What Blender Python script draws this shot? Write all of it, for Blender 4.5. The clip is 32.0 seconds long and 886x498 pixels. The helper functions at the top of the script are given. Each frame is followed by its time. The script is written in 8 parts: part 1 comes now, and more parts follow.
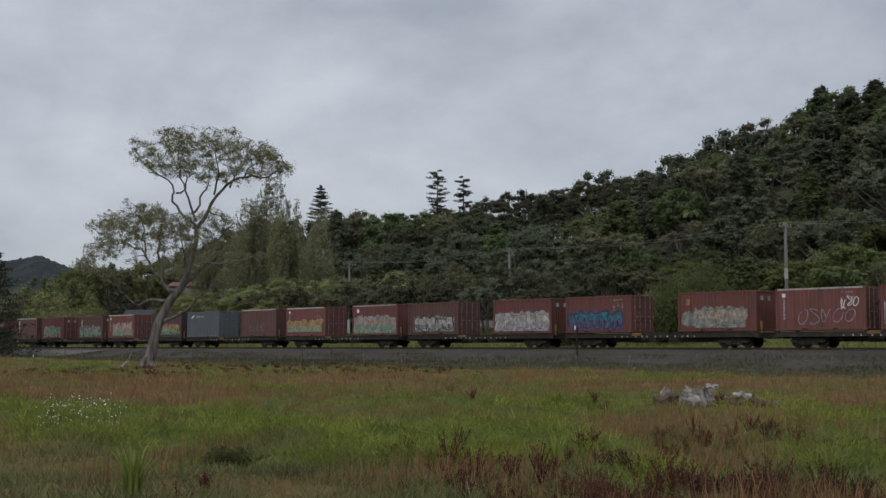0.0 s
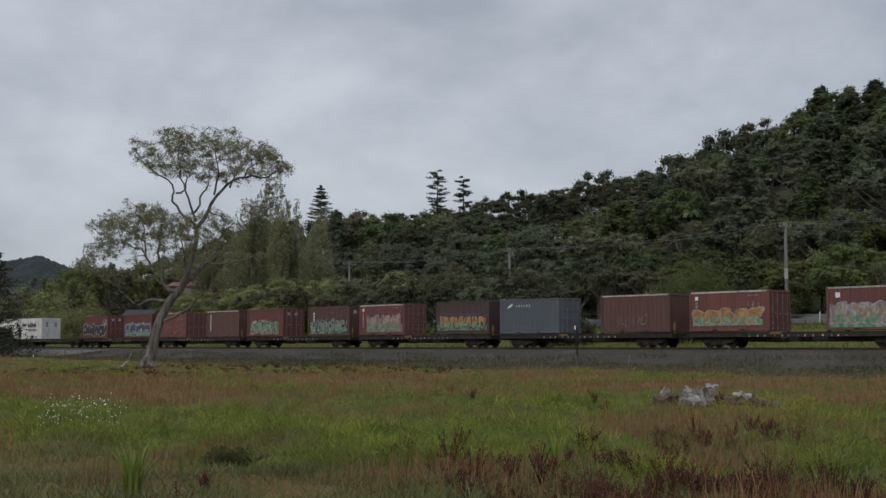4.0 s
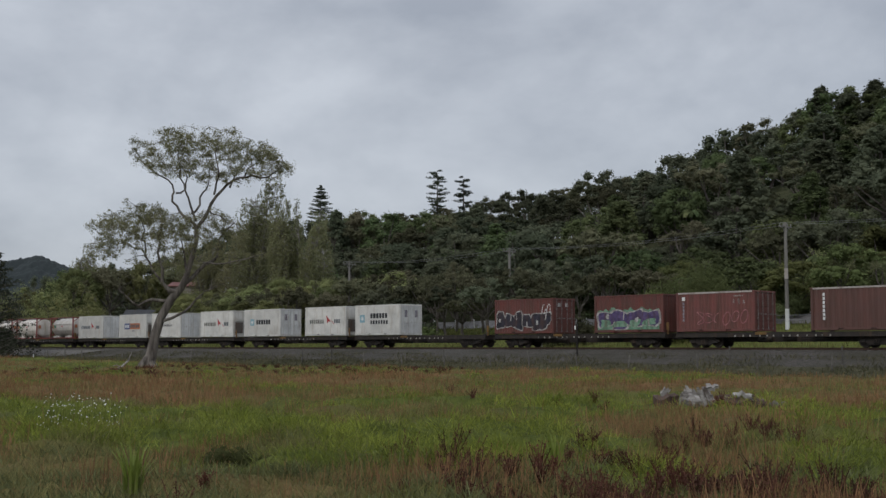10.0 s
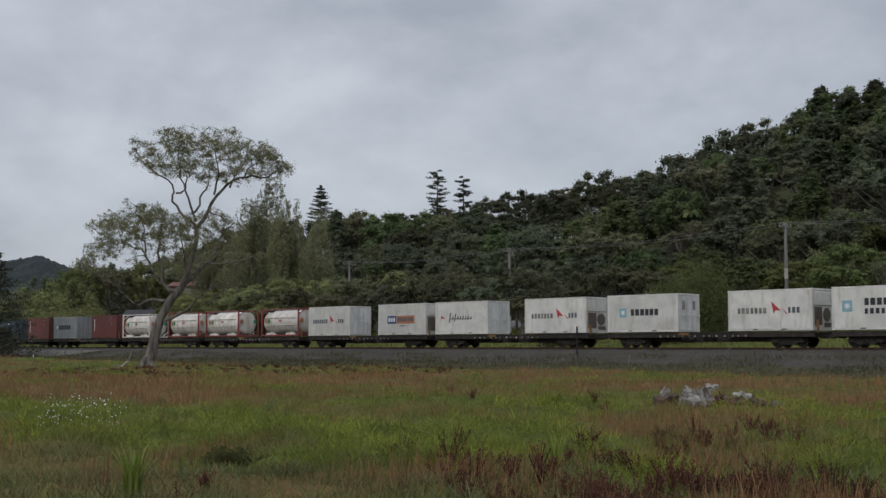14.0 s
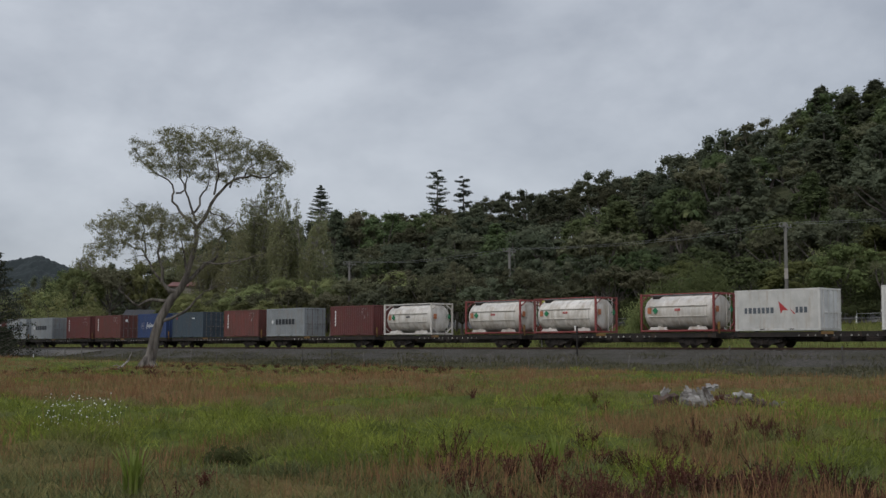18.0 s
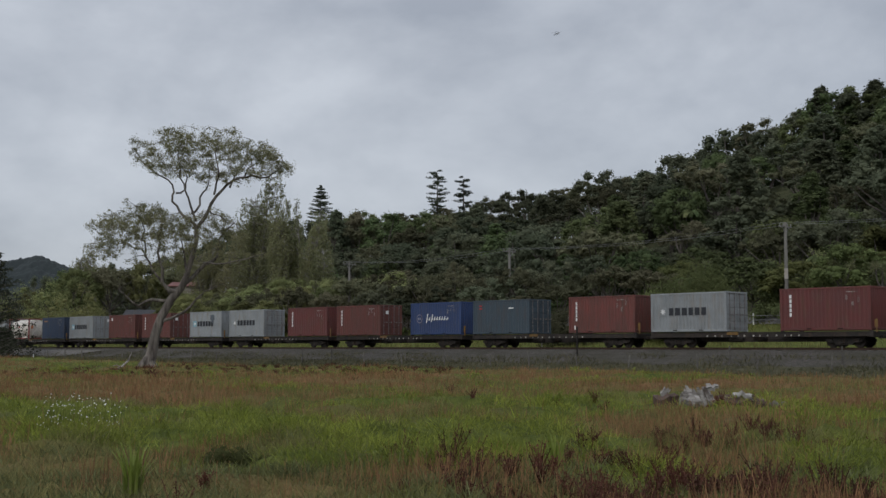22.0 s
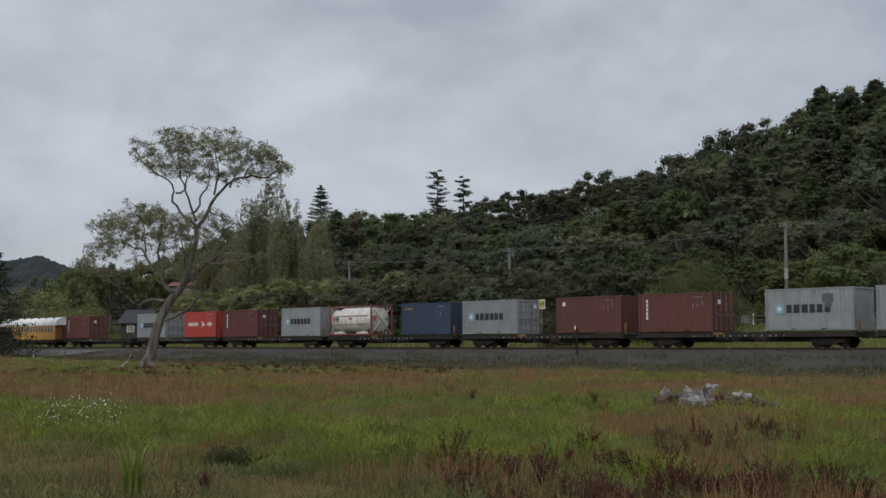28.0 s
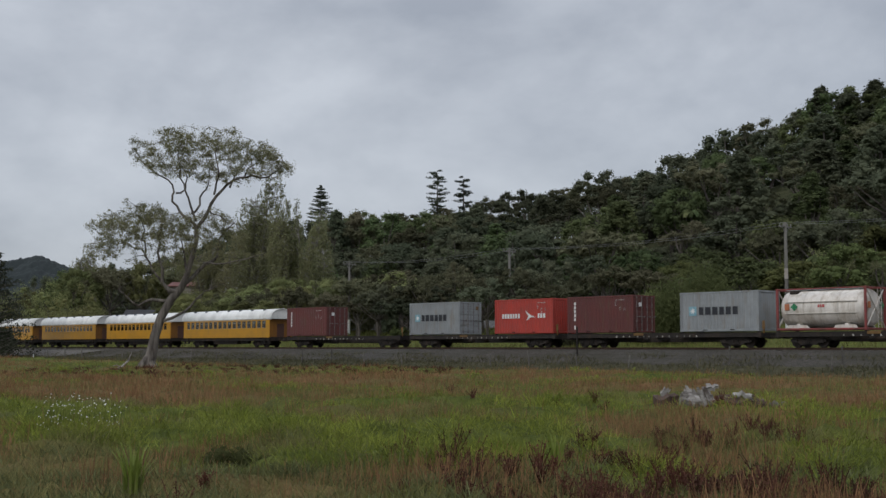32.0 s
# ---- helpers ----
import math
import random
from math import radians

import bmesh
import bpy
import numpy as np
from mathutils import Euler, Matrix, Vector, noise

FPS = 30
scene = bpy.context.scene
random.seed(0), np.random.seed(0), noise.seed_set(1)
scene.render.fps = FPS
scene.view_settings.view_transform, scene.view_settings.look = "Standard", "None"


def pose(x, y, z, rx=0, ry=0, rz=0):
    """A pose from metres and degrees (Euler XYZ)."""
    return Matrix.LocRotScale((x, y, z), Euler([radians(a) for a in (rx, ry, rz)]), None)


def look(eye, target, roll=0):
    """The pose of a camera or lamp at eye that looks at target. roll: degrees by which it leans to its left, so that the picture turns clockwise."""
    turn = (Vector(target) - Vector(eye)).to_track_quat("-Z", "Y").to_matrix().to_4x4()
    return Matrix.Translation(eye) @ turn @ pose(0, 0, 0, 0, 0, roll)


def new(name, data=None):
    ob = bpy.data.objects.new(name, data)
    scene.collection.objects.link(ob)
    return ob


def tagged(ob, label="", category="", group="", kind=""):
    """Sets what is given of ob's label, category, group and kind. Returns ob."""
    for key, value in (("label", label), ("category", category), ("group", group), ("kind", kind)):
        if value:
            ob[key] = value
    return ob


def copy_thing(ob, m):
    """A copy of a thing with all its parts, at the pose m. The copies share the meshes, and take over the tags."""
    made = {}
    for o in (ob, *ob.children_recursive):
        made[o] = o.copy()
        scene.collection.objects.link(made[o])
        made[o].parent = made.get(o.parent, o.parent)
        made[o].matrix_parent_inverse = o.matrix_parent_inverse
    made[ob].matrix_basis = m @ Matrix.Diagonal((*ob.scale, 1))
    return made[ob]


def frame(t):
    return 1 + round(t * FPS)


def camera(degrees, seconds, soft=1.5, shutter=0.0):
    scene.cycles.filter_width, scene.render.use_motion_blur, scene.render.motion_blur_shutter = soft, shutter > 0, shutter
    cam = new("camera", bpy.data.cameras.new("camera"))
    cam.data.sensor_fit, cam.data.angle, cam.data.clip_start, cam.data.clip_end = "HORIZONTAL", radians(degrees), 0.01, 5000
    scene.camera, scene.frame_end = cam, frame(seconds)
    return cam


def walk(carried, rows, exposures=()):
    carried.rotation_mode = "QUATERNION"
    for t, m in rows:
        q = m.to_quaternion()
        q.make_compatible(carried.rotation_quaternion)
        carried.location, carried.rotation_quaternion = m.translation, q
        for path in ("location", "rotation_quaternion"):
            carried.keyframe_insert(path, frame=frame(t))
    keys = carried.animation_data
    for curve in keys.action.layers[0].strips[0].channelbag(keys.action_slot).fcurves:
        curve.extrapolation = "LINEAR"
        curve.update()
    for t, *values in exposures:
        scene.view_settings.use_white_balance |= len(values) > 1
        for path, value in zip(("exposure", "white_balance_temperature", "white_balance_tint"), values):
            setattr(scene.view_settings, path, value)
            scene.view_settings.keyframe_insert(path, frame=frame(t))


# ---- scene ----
# camera: it stands still in a field beside a railway; the track runs along x, rail tops at z = 0
EYE = Vector((0.0, 0.0, -0.08))
TURN, TILT = radians(47.45), radians(4.624)
VIEW = Vector((-math.sin(TURN) * math.cos(TILT), math.cos(TURN) * math.cos(TILT), math.sin(TILT)))
cam = camera(39.67, 32.0, soft=1.45, shutter=0.12)
STAND = look(EYE, EYE + VIEW * 10, 0.084)
walk(cam, [(0.0, STAND), (32.0, STAND)], exposures=[(0.0, 0.0), (32.0, 0.0)])

SPEED = 11.45          # the train's speed, m/s, towards +x
TRACK_Y = 68.19        # centre line of the track
WAGON = 17.44          # pitch of the wagons
FIRST = -51.75         # centre of the first whole wagon at 0 s

# ---------------------------------------------------------------- light
world = bpy.data.worlds.new("overcast_sky")
scene.world = world
world.use_nodes = True
nt = world.node_tree
nt.nodes.clear()
N, L = nt.nodes.new, nt.links.new
w_out, w_bg = N("ShaderNodeOutputWorld"), N("ShaderNodeBackground")
sky = N("ShaderNodeTexSky")
sky.sky_type, sky.sun_disc = "NISHITA", False
sky.sun_elevation, sky.sun_rotation = radians(48), radians(200)
sky_dim = N("ShaderNodeVectorMath")
sky_dim.operation = "SCALE"
sky_dim.inputs[3].default_value = 0.10
L(sky.outputs[0], sky_dim.inputs[0])
co = N("ShaderNodeTexCoord")
sep = N("ShaderNodeSeparateXYZ")
L(co.outputs["Generated"], sep.inputs[0])
# cloud sheet: two scales of soft billows, flattened towards the horizon
mp = N("ShaderNodeMapping")
mp.inputs["Location"].default_value = (3.1, 0.9, 0.25)
mp.inputs["Scale"].default_value = (1.0, 1.0, 1.7)
L(co.outputs["Generated"], mp.inputs[0])
n1 = N("ShaderNodeTexNoise")
n1.inputs["Scale"].default_value, n1.inputs["Detail"].default_value, n1.inputs["Roughness"].default_value = 3.0, 6.0, 0.55
n1.inputs["Distortion"].default_value = 0.15
L(mp.outputs[0], n1.inputs["Vector"])
n2 = N("ShaderNodeTexNoise")
n2.inputs["Scale"].default_value, n2.inputs["Detail"].default_value = 11.0, 4.0
L(mp.outputs[0], n2.inputs["Vector"])
mixn = N("ShaderNodeMath")
mixn.operation, mixn.inputs[1].default_value = "MULTIPLY_ADD", 0.22
L(n2.outputs[0], mixn.inputs[0]), L(n1.outputs[0], mixn.inputs[2])
ramp = N("ShaderNodeValToRGB")
ramp.color_ramp.elements[0].position, ramp.color_ramp.elements[0].color = 0.47, (0.262, 0.284, 0.326, 1)
ramp.color_ramp.elements[1].position, ramp.color_ramp.elements[1].color = 0.75, (0.435, 0.460, 0.503, 1)
L(mixn.outputs[0], ramp.inputs[0])
# an overcast sky is about twice as bright overhead as low down
grad = N("ShaderNodeMapRange")
grad.inputs["From Min"].default_value, grad.inputs["From Max"].default_value = 0.25, 1.0
grad.inputs["To Min"].default_value, grad.inputs["To Max"].default_value = 1.0, 2.3
L(sep.outputs[2], grad.inputs[0])
cl = N("ShaderNodeVectorMath")
cl.operation = "SCALE"
L(ramp.outputs[0], cl.inputs[0]), L(grad.outputs[0], cl.inputs[3])
mx = N("ShaderNodeMix")
mx.data_type = "RGBA"
mx.inputs["Factor"].default_value = 0.90
L(sky_dim.outputs[0], mx.inputs[6]), L(cl.outputs[0], mx.inputs[7])
L(mx.outputs[2], w_bg.inputs[0])
w_bg.inputs[1].default_value = 1.34
L(w_bg.outputs[0], w_out.inputs[0])

sun = new("sun", bpy.data.lights.new("sun", "SUN"))
sun.data.energy, sun.data.angle, sun.data.color = 1.0, radians(30), (1.0, 0.97, 0.92)
sun.matrix_world = look(Vector((20, -40, 60)), Vector((0, 30, 0)))


# ---------------------------------------------------------------- helpers
def smooth(a, b, t):
    t = min(1.0, max(0.0, (t - a) / (b - a)))
    return t * t * (3 - 2 * t)


def mesh_np(name, verts, faces):
    """A mesh from arrays; all faces have the same number of corners."""
    verts, faces = np.asarray(verts, np.float32), np.asarray(faces, np.int32)
    me = bpy.data.meshes.new(name)
    me.vertices.add(len(verts))
    me.vertices.foreach_set("co", verts.ravel())
    k = faces.shape[1]
    me.loops.add(faces.size)
    me.loops.foreach_set("vertex_index", faces.ravel())
    me.polygons.add(len(faces))
    me.polygons.foreach_set("loop_start", np.arange(len(faces), dtype=np.int32) * k)
    me.update(calc_edges=True)
    return me


def bm_mesh(name, bm, flat=True):
    bmesh.ops.recalc_face_normals(bm, faces=bm.faces)
    me = bpy.data.meshes.new(name)
    bm.to_mesh(me)
    bm.free()
    if not flat:
        me.polygons.foreach_set("use_smooth", [True] * len(me.polygons))
    return me


def put(name, me, material, parent=None, label="", at=None):
    """One mesh object, its material on the object so that meshes can be shared."""
    ob = new(name, me)
    if not me.materials:
        me.materials.append(material)
    if me.materials[0] is not material:
        ob.material_slots[0].link = "OBJECT"
        ob.material_slots[0].material = material
    if parent is not None:
        ob.parent = parent
    if at is not None:
        ob.matrix_basis = at
    if label:
        tagged(ob, label)
    return ob


def part(name, bm, material, parent, label="", flat=True):
    return put(name, bm_mesh(name, bm, flat), material, parent, label)


MESHES = {}


def cached(key, make, flat=True):
    """The mesh of a part that several things share."""
    if key not in MESHES:
        bm = bmesh.new()
        make(bm)
        MESHES[key] = bm_mesh(key.split(":")[0], bm, flat)
    return MESHES[key]


def box(bm, x0, x1, y0, y1, z0, z1):
    v = [bm.verts.new((x, y, z)) for x in (x0, x1) for y in (y0, y1) for z in (z0, z1)]
    for f in ((0, 1, 3, 2), (4, 6, 7, 5), (0, 4, 5, 1), (2, 3, 7, 6), (0, 2, 6, 4), (1, 5, 7, 3)):
        bm.faces.new([v[i] for i in f])
    return v


def bbox(bm, x0, x1, y0, y1, z0, z1, r=0.02):
    """A box with chamfered edges."""
    b = bmesh.new()
    box(b, x0, x1, y0, y1, z0, z1)
    bmesh.ops.bevel(b, geom=b.edges[:], offset=r, segments=1, affect="EDGES")
    merge(bm, b)


def merge(bm, b):
    me = bpy.data.meshes.new("tmp")
    b.to_mesh(me)
    b.free()
    bm.from_mesh(me)
    bpy.data.meshes.remove(me)


def tube(bm, p, q, r0, r1=None, n=8, caps=True):
    """A round bar from p to q."""
    p, q = Vector(p), Vector(q)
    r1 = r0 if r1 is None else r1
    d = (q - p).normalized()
    s = d.cross(Vector((0, 0, 1)) if abs(d.z) < 0.9 else Vector((1, 0, 0))).normalized()
    t = d.cross(s)
    a, b = [], []
    for i in range(n):
        c = math.cos(2 * math.pi * i / n) * s + math.sin(2 * math.pi * i / n) * t
        a.append(bm.verts.new(p + c * r0))
        b.append(bm.verts.new(q + c * r1))
    for i in range(n):
        bm.faces.new((a[i], a[(i + 1) % n], b[(i + 1) % n], b[i]))
    if caps:
        bm.faces.new(a[::-1]), bm.faces.new(b)


def chain(bm, pts, radii, n=7):
    """A bent, tapering limb through points."""
    rings = []
    s = None
    for i, p in enumerate(pts):
        d = (Vector(pts[min(i + 1, len(pts) - 1)]) - Vector(pts[max(i - 1, 0)])).normalized()
        if s is None:
            s = d.cross(Vector((0.3, 1, 0.2))).normalized()
        s = (s - d * s.dot(d)).normalized()
        t = d.cross(s)
        rings.append([bm.verts.new(Vector(p) + (math.cos(2 * math.pi * k / n) * s + math.sin(2 * math.pi * k / n) * t) * radii[i]) for k in range(n)])
    for a, b in zip(rings, rings[1:]):
        for k in range(n):
            bm.faces.new((a[k], a[(k + 1) % n], b[(k + 1) % n], b[k]))
    bm.faces.new(rings[0][::-1]), bm.faces.new(rings[-1])


def sheet(bm, outline, y, back=0.004):
    """A flat painted shape in the plane of a container's side: outline in x, z."""
    f = bm.faces.new([bm.verts.new((x, y, z)) for x, z in outline])
    e = bmesh.ops.extrude_face_region(bm, geom=[f])
    bmesh.ops.translate(bm, vec=(0, back, 0), verts=[v for v in e["geom"] if isinstance(v, bmesh.types.BMVert)])


# ---------------------------------------------------------------- materials
def mat(name, c1, c2, scale=3.0, rough=0.8, metal=0.0, bump=0.3, grain=40.0, stretch=(1, 1, 1), rnd=0.0, isl=0.0, spec=0.3,
        stain=None, stain_amount=0.0, stain_scale=2.0, stain_stretch=(1, 1, 0.18), bump_dist=0.02, coords="Object", through_light=0.0, edge=(0.35, 0.65)):
    m = bpy.data.materials.new(name)
    m.use_nodes = True
    t = m.node_tree
    bs = t.nodes["Principled BSDF"]
    n, l = t.nodes.new, t.links.new
    tc = n("ShaderNodeTexCoord")
    mpg = n("ShaderNodeMapping")
    mpg.inputs["Scale"].default_value = stretch
    l(tc.outputs[coords], mpg.inputs[0])
    vec = mpg.outputs[0]
    oi = n("ShaderNodeObjectInfo")
    if coords == "Object":
        sh = n("ShaderNodeVectorMath")
        sh.operation = "MULTIPLY_ADD"
        l(oi.outputs["Random"], sh.inputs[0])
        sh.inputs[1].default_value = (37.0, 19.0, 23.0)
        l(vec, sh.inputs[2])
        vec = sh.outputs[0]
    a = n("ShaderNodeTexNoise")
    a.inputs["Scale"].default_value, a.inputs["Detail"].default_value, a.inputs["Roughness"].default_value = scale, 5, 0.6
    l(vec, a.inputs["Vector"])
    r = n("ShaderNodeValToRGB")
    r.color_ramp.elements[0].position, r.color_ramp.elements[0].color = edge[0], (*c1, 1)
    r.color_ramp.elements[1].position, r.color_ramp.elements[1].color = edge[1], (*c2, 1)
    l(a.outputs[0], r.inputs[0])
    g = n("ShaderNodeTexNoise")
    g.inputs["Scale"].default_value, g.inputs["Detail"].default_value = grain, 3
    l(vec, g.inputs["Vector"])
    col = r.outputs[0]
    hs = n("ShaderNodeHueSaturation")
    gm = n("ShaderNodeMapRange")
    gm.inputs["To Min"].default_value, gm.inputs["To Max"].default_value = 0.80, 1.20
    l(g.outputs[0], gm.inputs[0])
    val = gm.outputs[0]
    if rnd or isl:
        src = oi.outputs["Random"]
        amount = rnd
        if isl:
            src = n("ShaderNodeNewGeometry").outputs["Random Per Island"]
            amount = isl
        rr = n("ShaderNodeMapRange")
        rr.inputs["To Min"].default_value, rr.inputs["To Max"].default_value = 1 - amount, 1 + amount
        l(src, rr.inputs[0])
        mu = n("ShaderNodeMath")
        mu.operation = "MULTIPLY"
        l(val, mu.inputs[0]), l(rr.outputs[0], mu.inputs[1])
        val = mu.outputs[0]
        if rnd and isl:
            r2 = n("ShaderNodeMapRange")
            r2.inputs["To Min"].default_value, r2.inputs["To Max"].default_value = 1 - rnd, 1 + rnd
            l(oi.outputs["Random"], r2.inputs[0])
            m2 = n("ShaderNodeMath")
            m2.operation = "MULTIPLY"
            l(val, m2.inputs[0]), l(r2.outputs[0], m2.inputs[1])
            val = m2.outputs[0]
            h2 = n("ShaderNodeMapRange")
            h2.inputs["To Min"].default_value, h2.inputs["To Max"].default_value = 0.47, 0.52
            mm = n("ShaderNodeMath")
            mm.operation, mm.inputs[1].default_value = "MULTIPLY", 7.13
            fr = n("ShaderNodeMath")
            fr.operation = "FRACT"
            l(oi.outputs["Random"], mm.inputs[0]), l(mm.outputs[0], fr.inputs[0]), l(fr.outputs[0], h2.inputs[0])
            l(h2.outputs[0], hs.inputs["Hue"])
    l(col, hs.inputs["Color"]), l(val, hs.inputs["Value"])
    col = hs.outputs[0]
    if stain:
        ms = n("ShaderNodeMapping")
        ms.inputs["Scale"].default_value = stain_stretch
        l(vec, ms.inputs[0])
        s = n("ShaderNodeTexNoise")
        s.inputs["Scale"].default_value, s.inputs["Detail"].default_value, s.inputs["Roughness"].default_value = stain_scale, 7, 0.65
        l(ms.outputs[0], s.inputs["Vector"])
        sr = n("ShaderNodeMapRange")
        sr.inputs["From Min"].default_value, sr.inputs["From Max"].default_value = 0.62 - 0.22 * stain_amount, 0.80 - 0.12 * stain_amount
        sr.inputs["To Max"].default_value = 0.85
        l(s.outputs[0], sr.inputs[0])
        mix = n("ShaderNodeMix")
        mix.data_type = "RGBA"
        l(sr.outputs[0], mix.inputs["Factor"]), l(col, mix.inputs[6])
        mix.inputs[7].default_value = (*stain, 1)
        col = mix.outputs[2]
    l(col, bs.inputs["Base Color"])
    rm = n("ShaderNodeMapRange")
    rm.inputs["To Min"].default_value, rm.inputs["To Max"].default_value = max(0.03, rough - 0.12), min(1.0, rough + 0.12)
    l(a.outputs[0], rm.inputs[0]), l(rm.outputs[0], bs.inputs["Roughness"])
    bs.inputs["Metallic"].default_value = metal
    bs.inputs["Specular IOR Level"].default_value = spec
    if bump:
        b = n("ShaderNodeBump")
        b.inputs["Strength"].default_value, b.inputs["Distance"].default_value = bump, bump_dist
        l(g.outputs[0], b.inputs["Height"]), l(b.outputs[0], bs.inputs["Normal"])
    if through_light:
        out = t.nodes["Material Output"]
        tl, ms2 = n("ShaderNodeBsdfTranslucent"), n("ShaderNodeMixShader")
        ms2.inputs[0].default_value = through_light
        l(col, tl.inputs[0]), l(bs.outputs[0], ms2.inputs[1]), l(tl.outputs[0], ms2.inputs[2]), l(ms2.outputs[0], out.inputs[0])
    return m


def paint(name, c, dirt=0.5, rust=(0.10, 0.055, 0.035), rough=0.55):
    """Weathered paint on steel."""
    d = tuple(x * 0.74 + 0.012 for x in c)
    return mat(name, d, c, 0.9, rough, 0.0, 0.12, 55, rnd=0.12, stain=rust, stain_amount=dirt, stain_scale=2.6, spec=0.35)


RED = paint("oxide_red_paint", (0.138, 0.040, 0.033), 0.9, (0.070, 0.040, 0.030))
RED2 = paint("faded_red_paint", (0.160, 0.052, 0.044), 0.9, (0.075, 0.040, 0.030))
MAROON = paint("maroon_paint", (0.122, 0.033, 0.030), 0.5)
BROWN = paint("brown_red_paint", (0.104, 0.047, 0.038), 0.85, (0.075, 0.040, 0.030))
UMBER = paint("dark_umber_paint", (0.062, 0.036, 0.032), 0.7, (0.05, 0.032, 0.026))
SCARLET = paint("bright_red_paint", (0.38, 0.045, 0.032), 0.15)
SLATE = paint("slate_grey_paint", (0.088, 0.102, 0.120), 0.35)
PALE = paint("pale_grey_paint", (0.250, 0.266, 0.274), 0.5, (0.20, 0.17, 0.14))
WHITE = paint("white_reefer_paint", (0.60, 0.585, 0.55), 0.42, (0.34, 0.27, 0.20))
NAVY = paint("navy_blue_paint", (0.034, 0.054, 0.098), 0.4, (0.06, 0.05, 0.05))
BLUE = paint("blue_paint", (0.030, 0.056, 0.150), 0.35, (0.05, 0.05, 0.07))
TEAL = paint("dark_teal_paint", (0.042, 0.062, 0.080), 0.45, (0.06, 0.05, 0.05))
CREAM = paint("cream_tank_paint", (0.64, 0.60, 0.55), 0.75, (0.32, 0.26, 0.19), 0.4)
FRAME_RED = paint("tank_frame_red", (0.25, 0.052, 0.048), 0.75, (0.075, 0.040, 0.030))
CHROME = paint("yellow_coach_paint", (0.46, 0.225, 0.010), 0.35, (0.20, 0.12, 0.03), 0.4)
ROOF_W = paint("white_roof_paint", (0.70, 0.70, 0.68), 0.12, (0.42, 0.38, 0.33), 0.6)
GALV = mat("worn_galvanised_rod", (0.12, 0.10, 0.095), (0.24, 0.225, 0.215), 5, 0.6, 0.3, 0.1, 30)
DOOR_GREY = paint("dull_reefer_door_paint", (0.62, 0.62, 0.61), 0.3, (0.25, 0.20, 0.16))
UNIT_GREY = paint("grimy_machinery_grey", (0.13, 0.12, 0.11), 0.9)
RUSTY_TOP = paint("bleached_roof_rail", (0.40, 0.36, 0.33), 0.6)
STEEL = mat("wagon_black_steel", (0.020, 0.018, 0.017), (0.045, 0.036, 0.030), 2.0, 0.75, 0.2, 0.3, 30, rnd=0.2, stain=(0.09, 0.055, 0.035), stain_amount=0.3)
WHEEL = mat("wheel_steel", (0.030, 0.026, 0.024), (0.060, 0.048, 0.040), 4.0, 0.6, 0.6, 0.2, 30)
RAIL = mat("rail_steel", (0.050, 0.032, 0.024), (0.085, 0.055, 0.040), 3.0, 0.6, 0.6, 0.2, 40)
SAFETY = paint("safety_yellow", (0.18, 0.098, 0.020), 0.9)
INK = mat("black_marking", (0.022, 0.024, 0.030), (0.035, 0.037, 0.042), 6, 0.6, bump=0.05)
INK_W = mat("white_marking", (0.58, 0.58, 0.57), (0.70, 0.70, 0.69), 6, 0.6, bump=0.05)
INK_RED = mat("red_marking", (0.34, 0.035, 0.04), (0.42, 0.05, 0.05), 6, 0.6, bump=0.05)
INK_BLUE = mat("pale_blue_marking", (0.17, 0.32, 0.38), (0.22, 0.38, 0.44), 6, 0.6, bump=0.05)
INK_NAVY = mat("navy_marking", (0.025, 0.045, 0.15), (0.035, 0.055, 0.18), 6, 0.6, bump=0.05)
INK_ORANGE = mat("orange_marking", (0.34, 0.12, 0.06), (0.42, 0.16, 0.075), 6, 0.6, bump=0.05)
INK_GREEN = mat("green_placard", (0.02, 0.16, 0.07), (0.03, 0.20, 0.09), 6, 0.6, bump=0.05)
GLASS = mat("window_glass", (0.22, 0.21, 0.19), (0.30, 0.28, 0.25), 2, 0.10, bump=0.0, spec=0.5)
GLASS.node_tree.nodes["Principled BSDF"].inputs["Transmission Weight"].default_value = 1.0
# coach yellow darkened: the recessed ends' shade is put into the colour
OCHRE_SHADED = paint("shaded_ochre_paint", (0.24, 0.10, 0.014), 0.5, (0.08, 0.04, 0.02))


def spray(name, c1, c2):
    return mat(name, c1, c2, 3.2, 0.65, bump=0.05, edge=(0.40, 0.60), stain=(0.085, 0.045, 0.036), stain_amount=0.75, stain_scale=3.0)


SP_WHITE = spray("spray_white", (0.22, 0.21, 0.2), (0.42, 0.41, 0.39))
SP_GREY = spray("spray_grey", (0.11, 0.12, 0.11), (0.25, 0.26, 0.235))
SP_CREAM = spray("spray_cream", (0.22, 0.16, 0.12), (0.36, 0.31, 0.24))
SP_BLUE = spray("spray_blue", (0.018, 0.07, 0.12), (0.03, 0.17, 0.24))
SP_MINT = spray("spray_mint", (0.09, 0.2, 0.13), (0.19, 0.3, 0.21))
SP_ORANGE = spray("spray_orange", (0.26, 0.13, 0.055), (0.38, 0.225, 0.095))
SP_PINK = spray("spray_pink", (0.28, 0.095, 0.11), (0.42, 0.2, 0.2))
SP_VIOLET = spray("spray_violet", (0.045, 0.035, 0.09), (0.1, 0.07, 0.17))
SP_DARK = spray("spray_dark", (0.012, 0.013, 0.018), (0.035, 0.034, 0.05))
SP_LILAC = spray("spray_lilac", (0.2, 0.19, 0.22), (0.34, 0.32, 0.35))

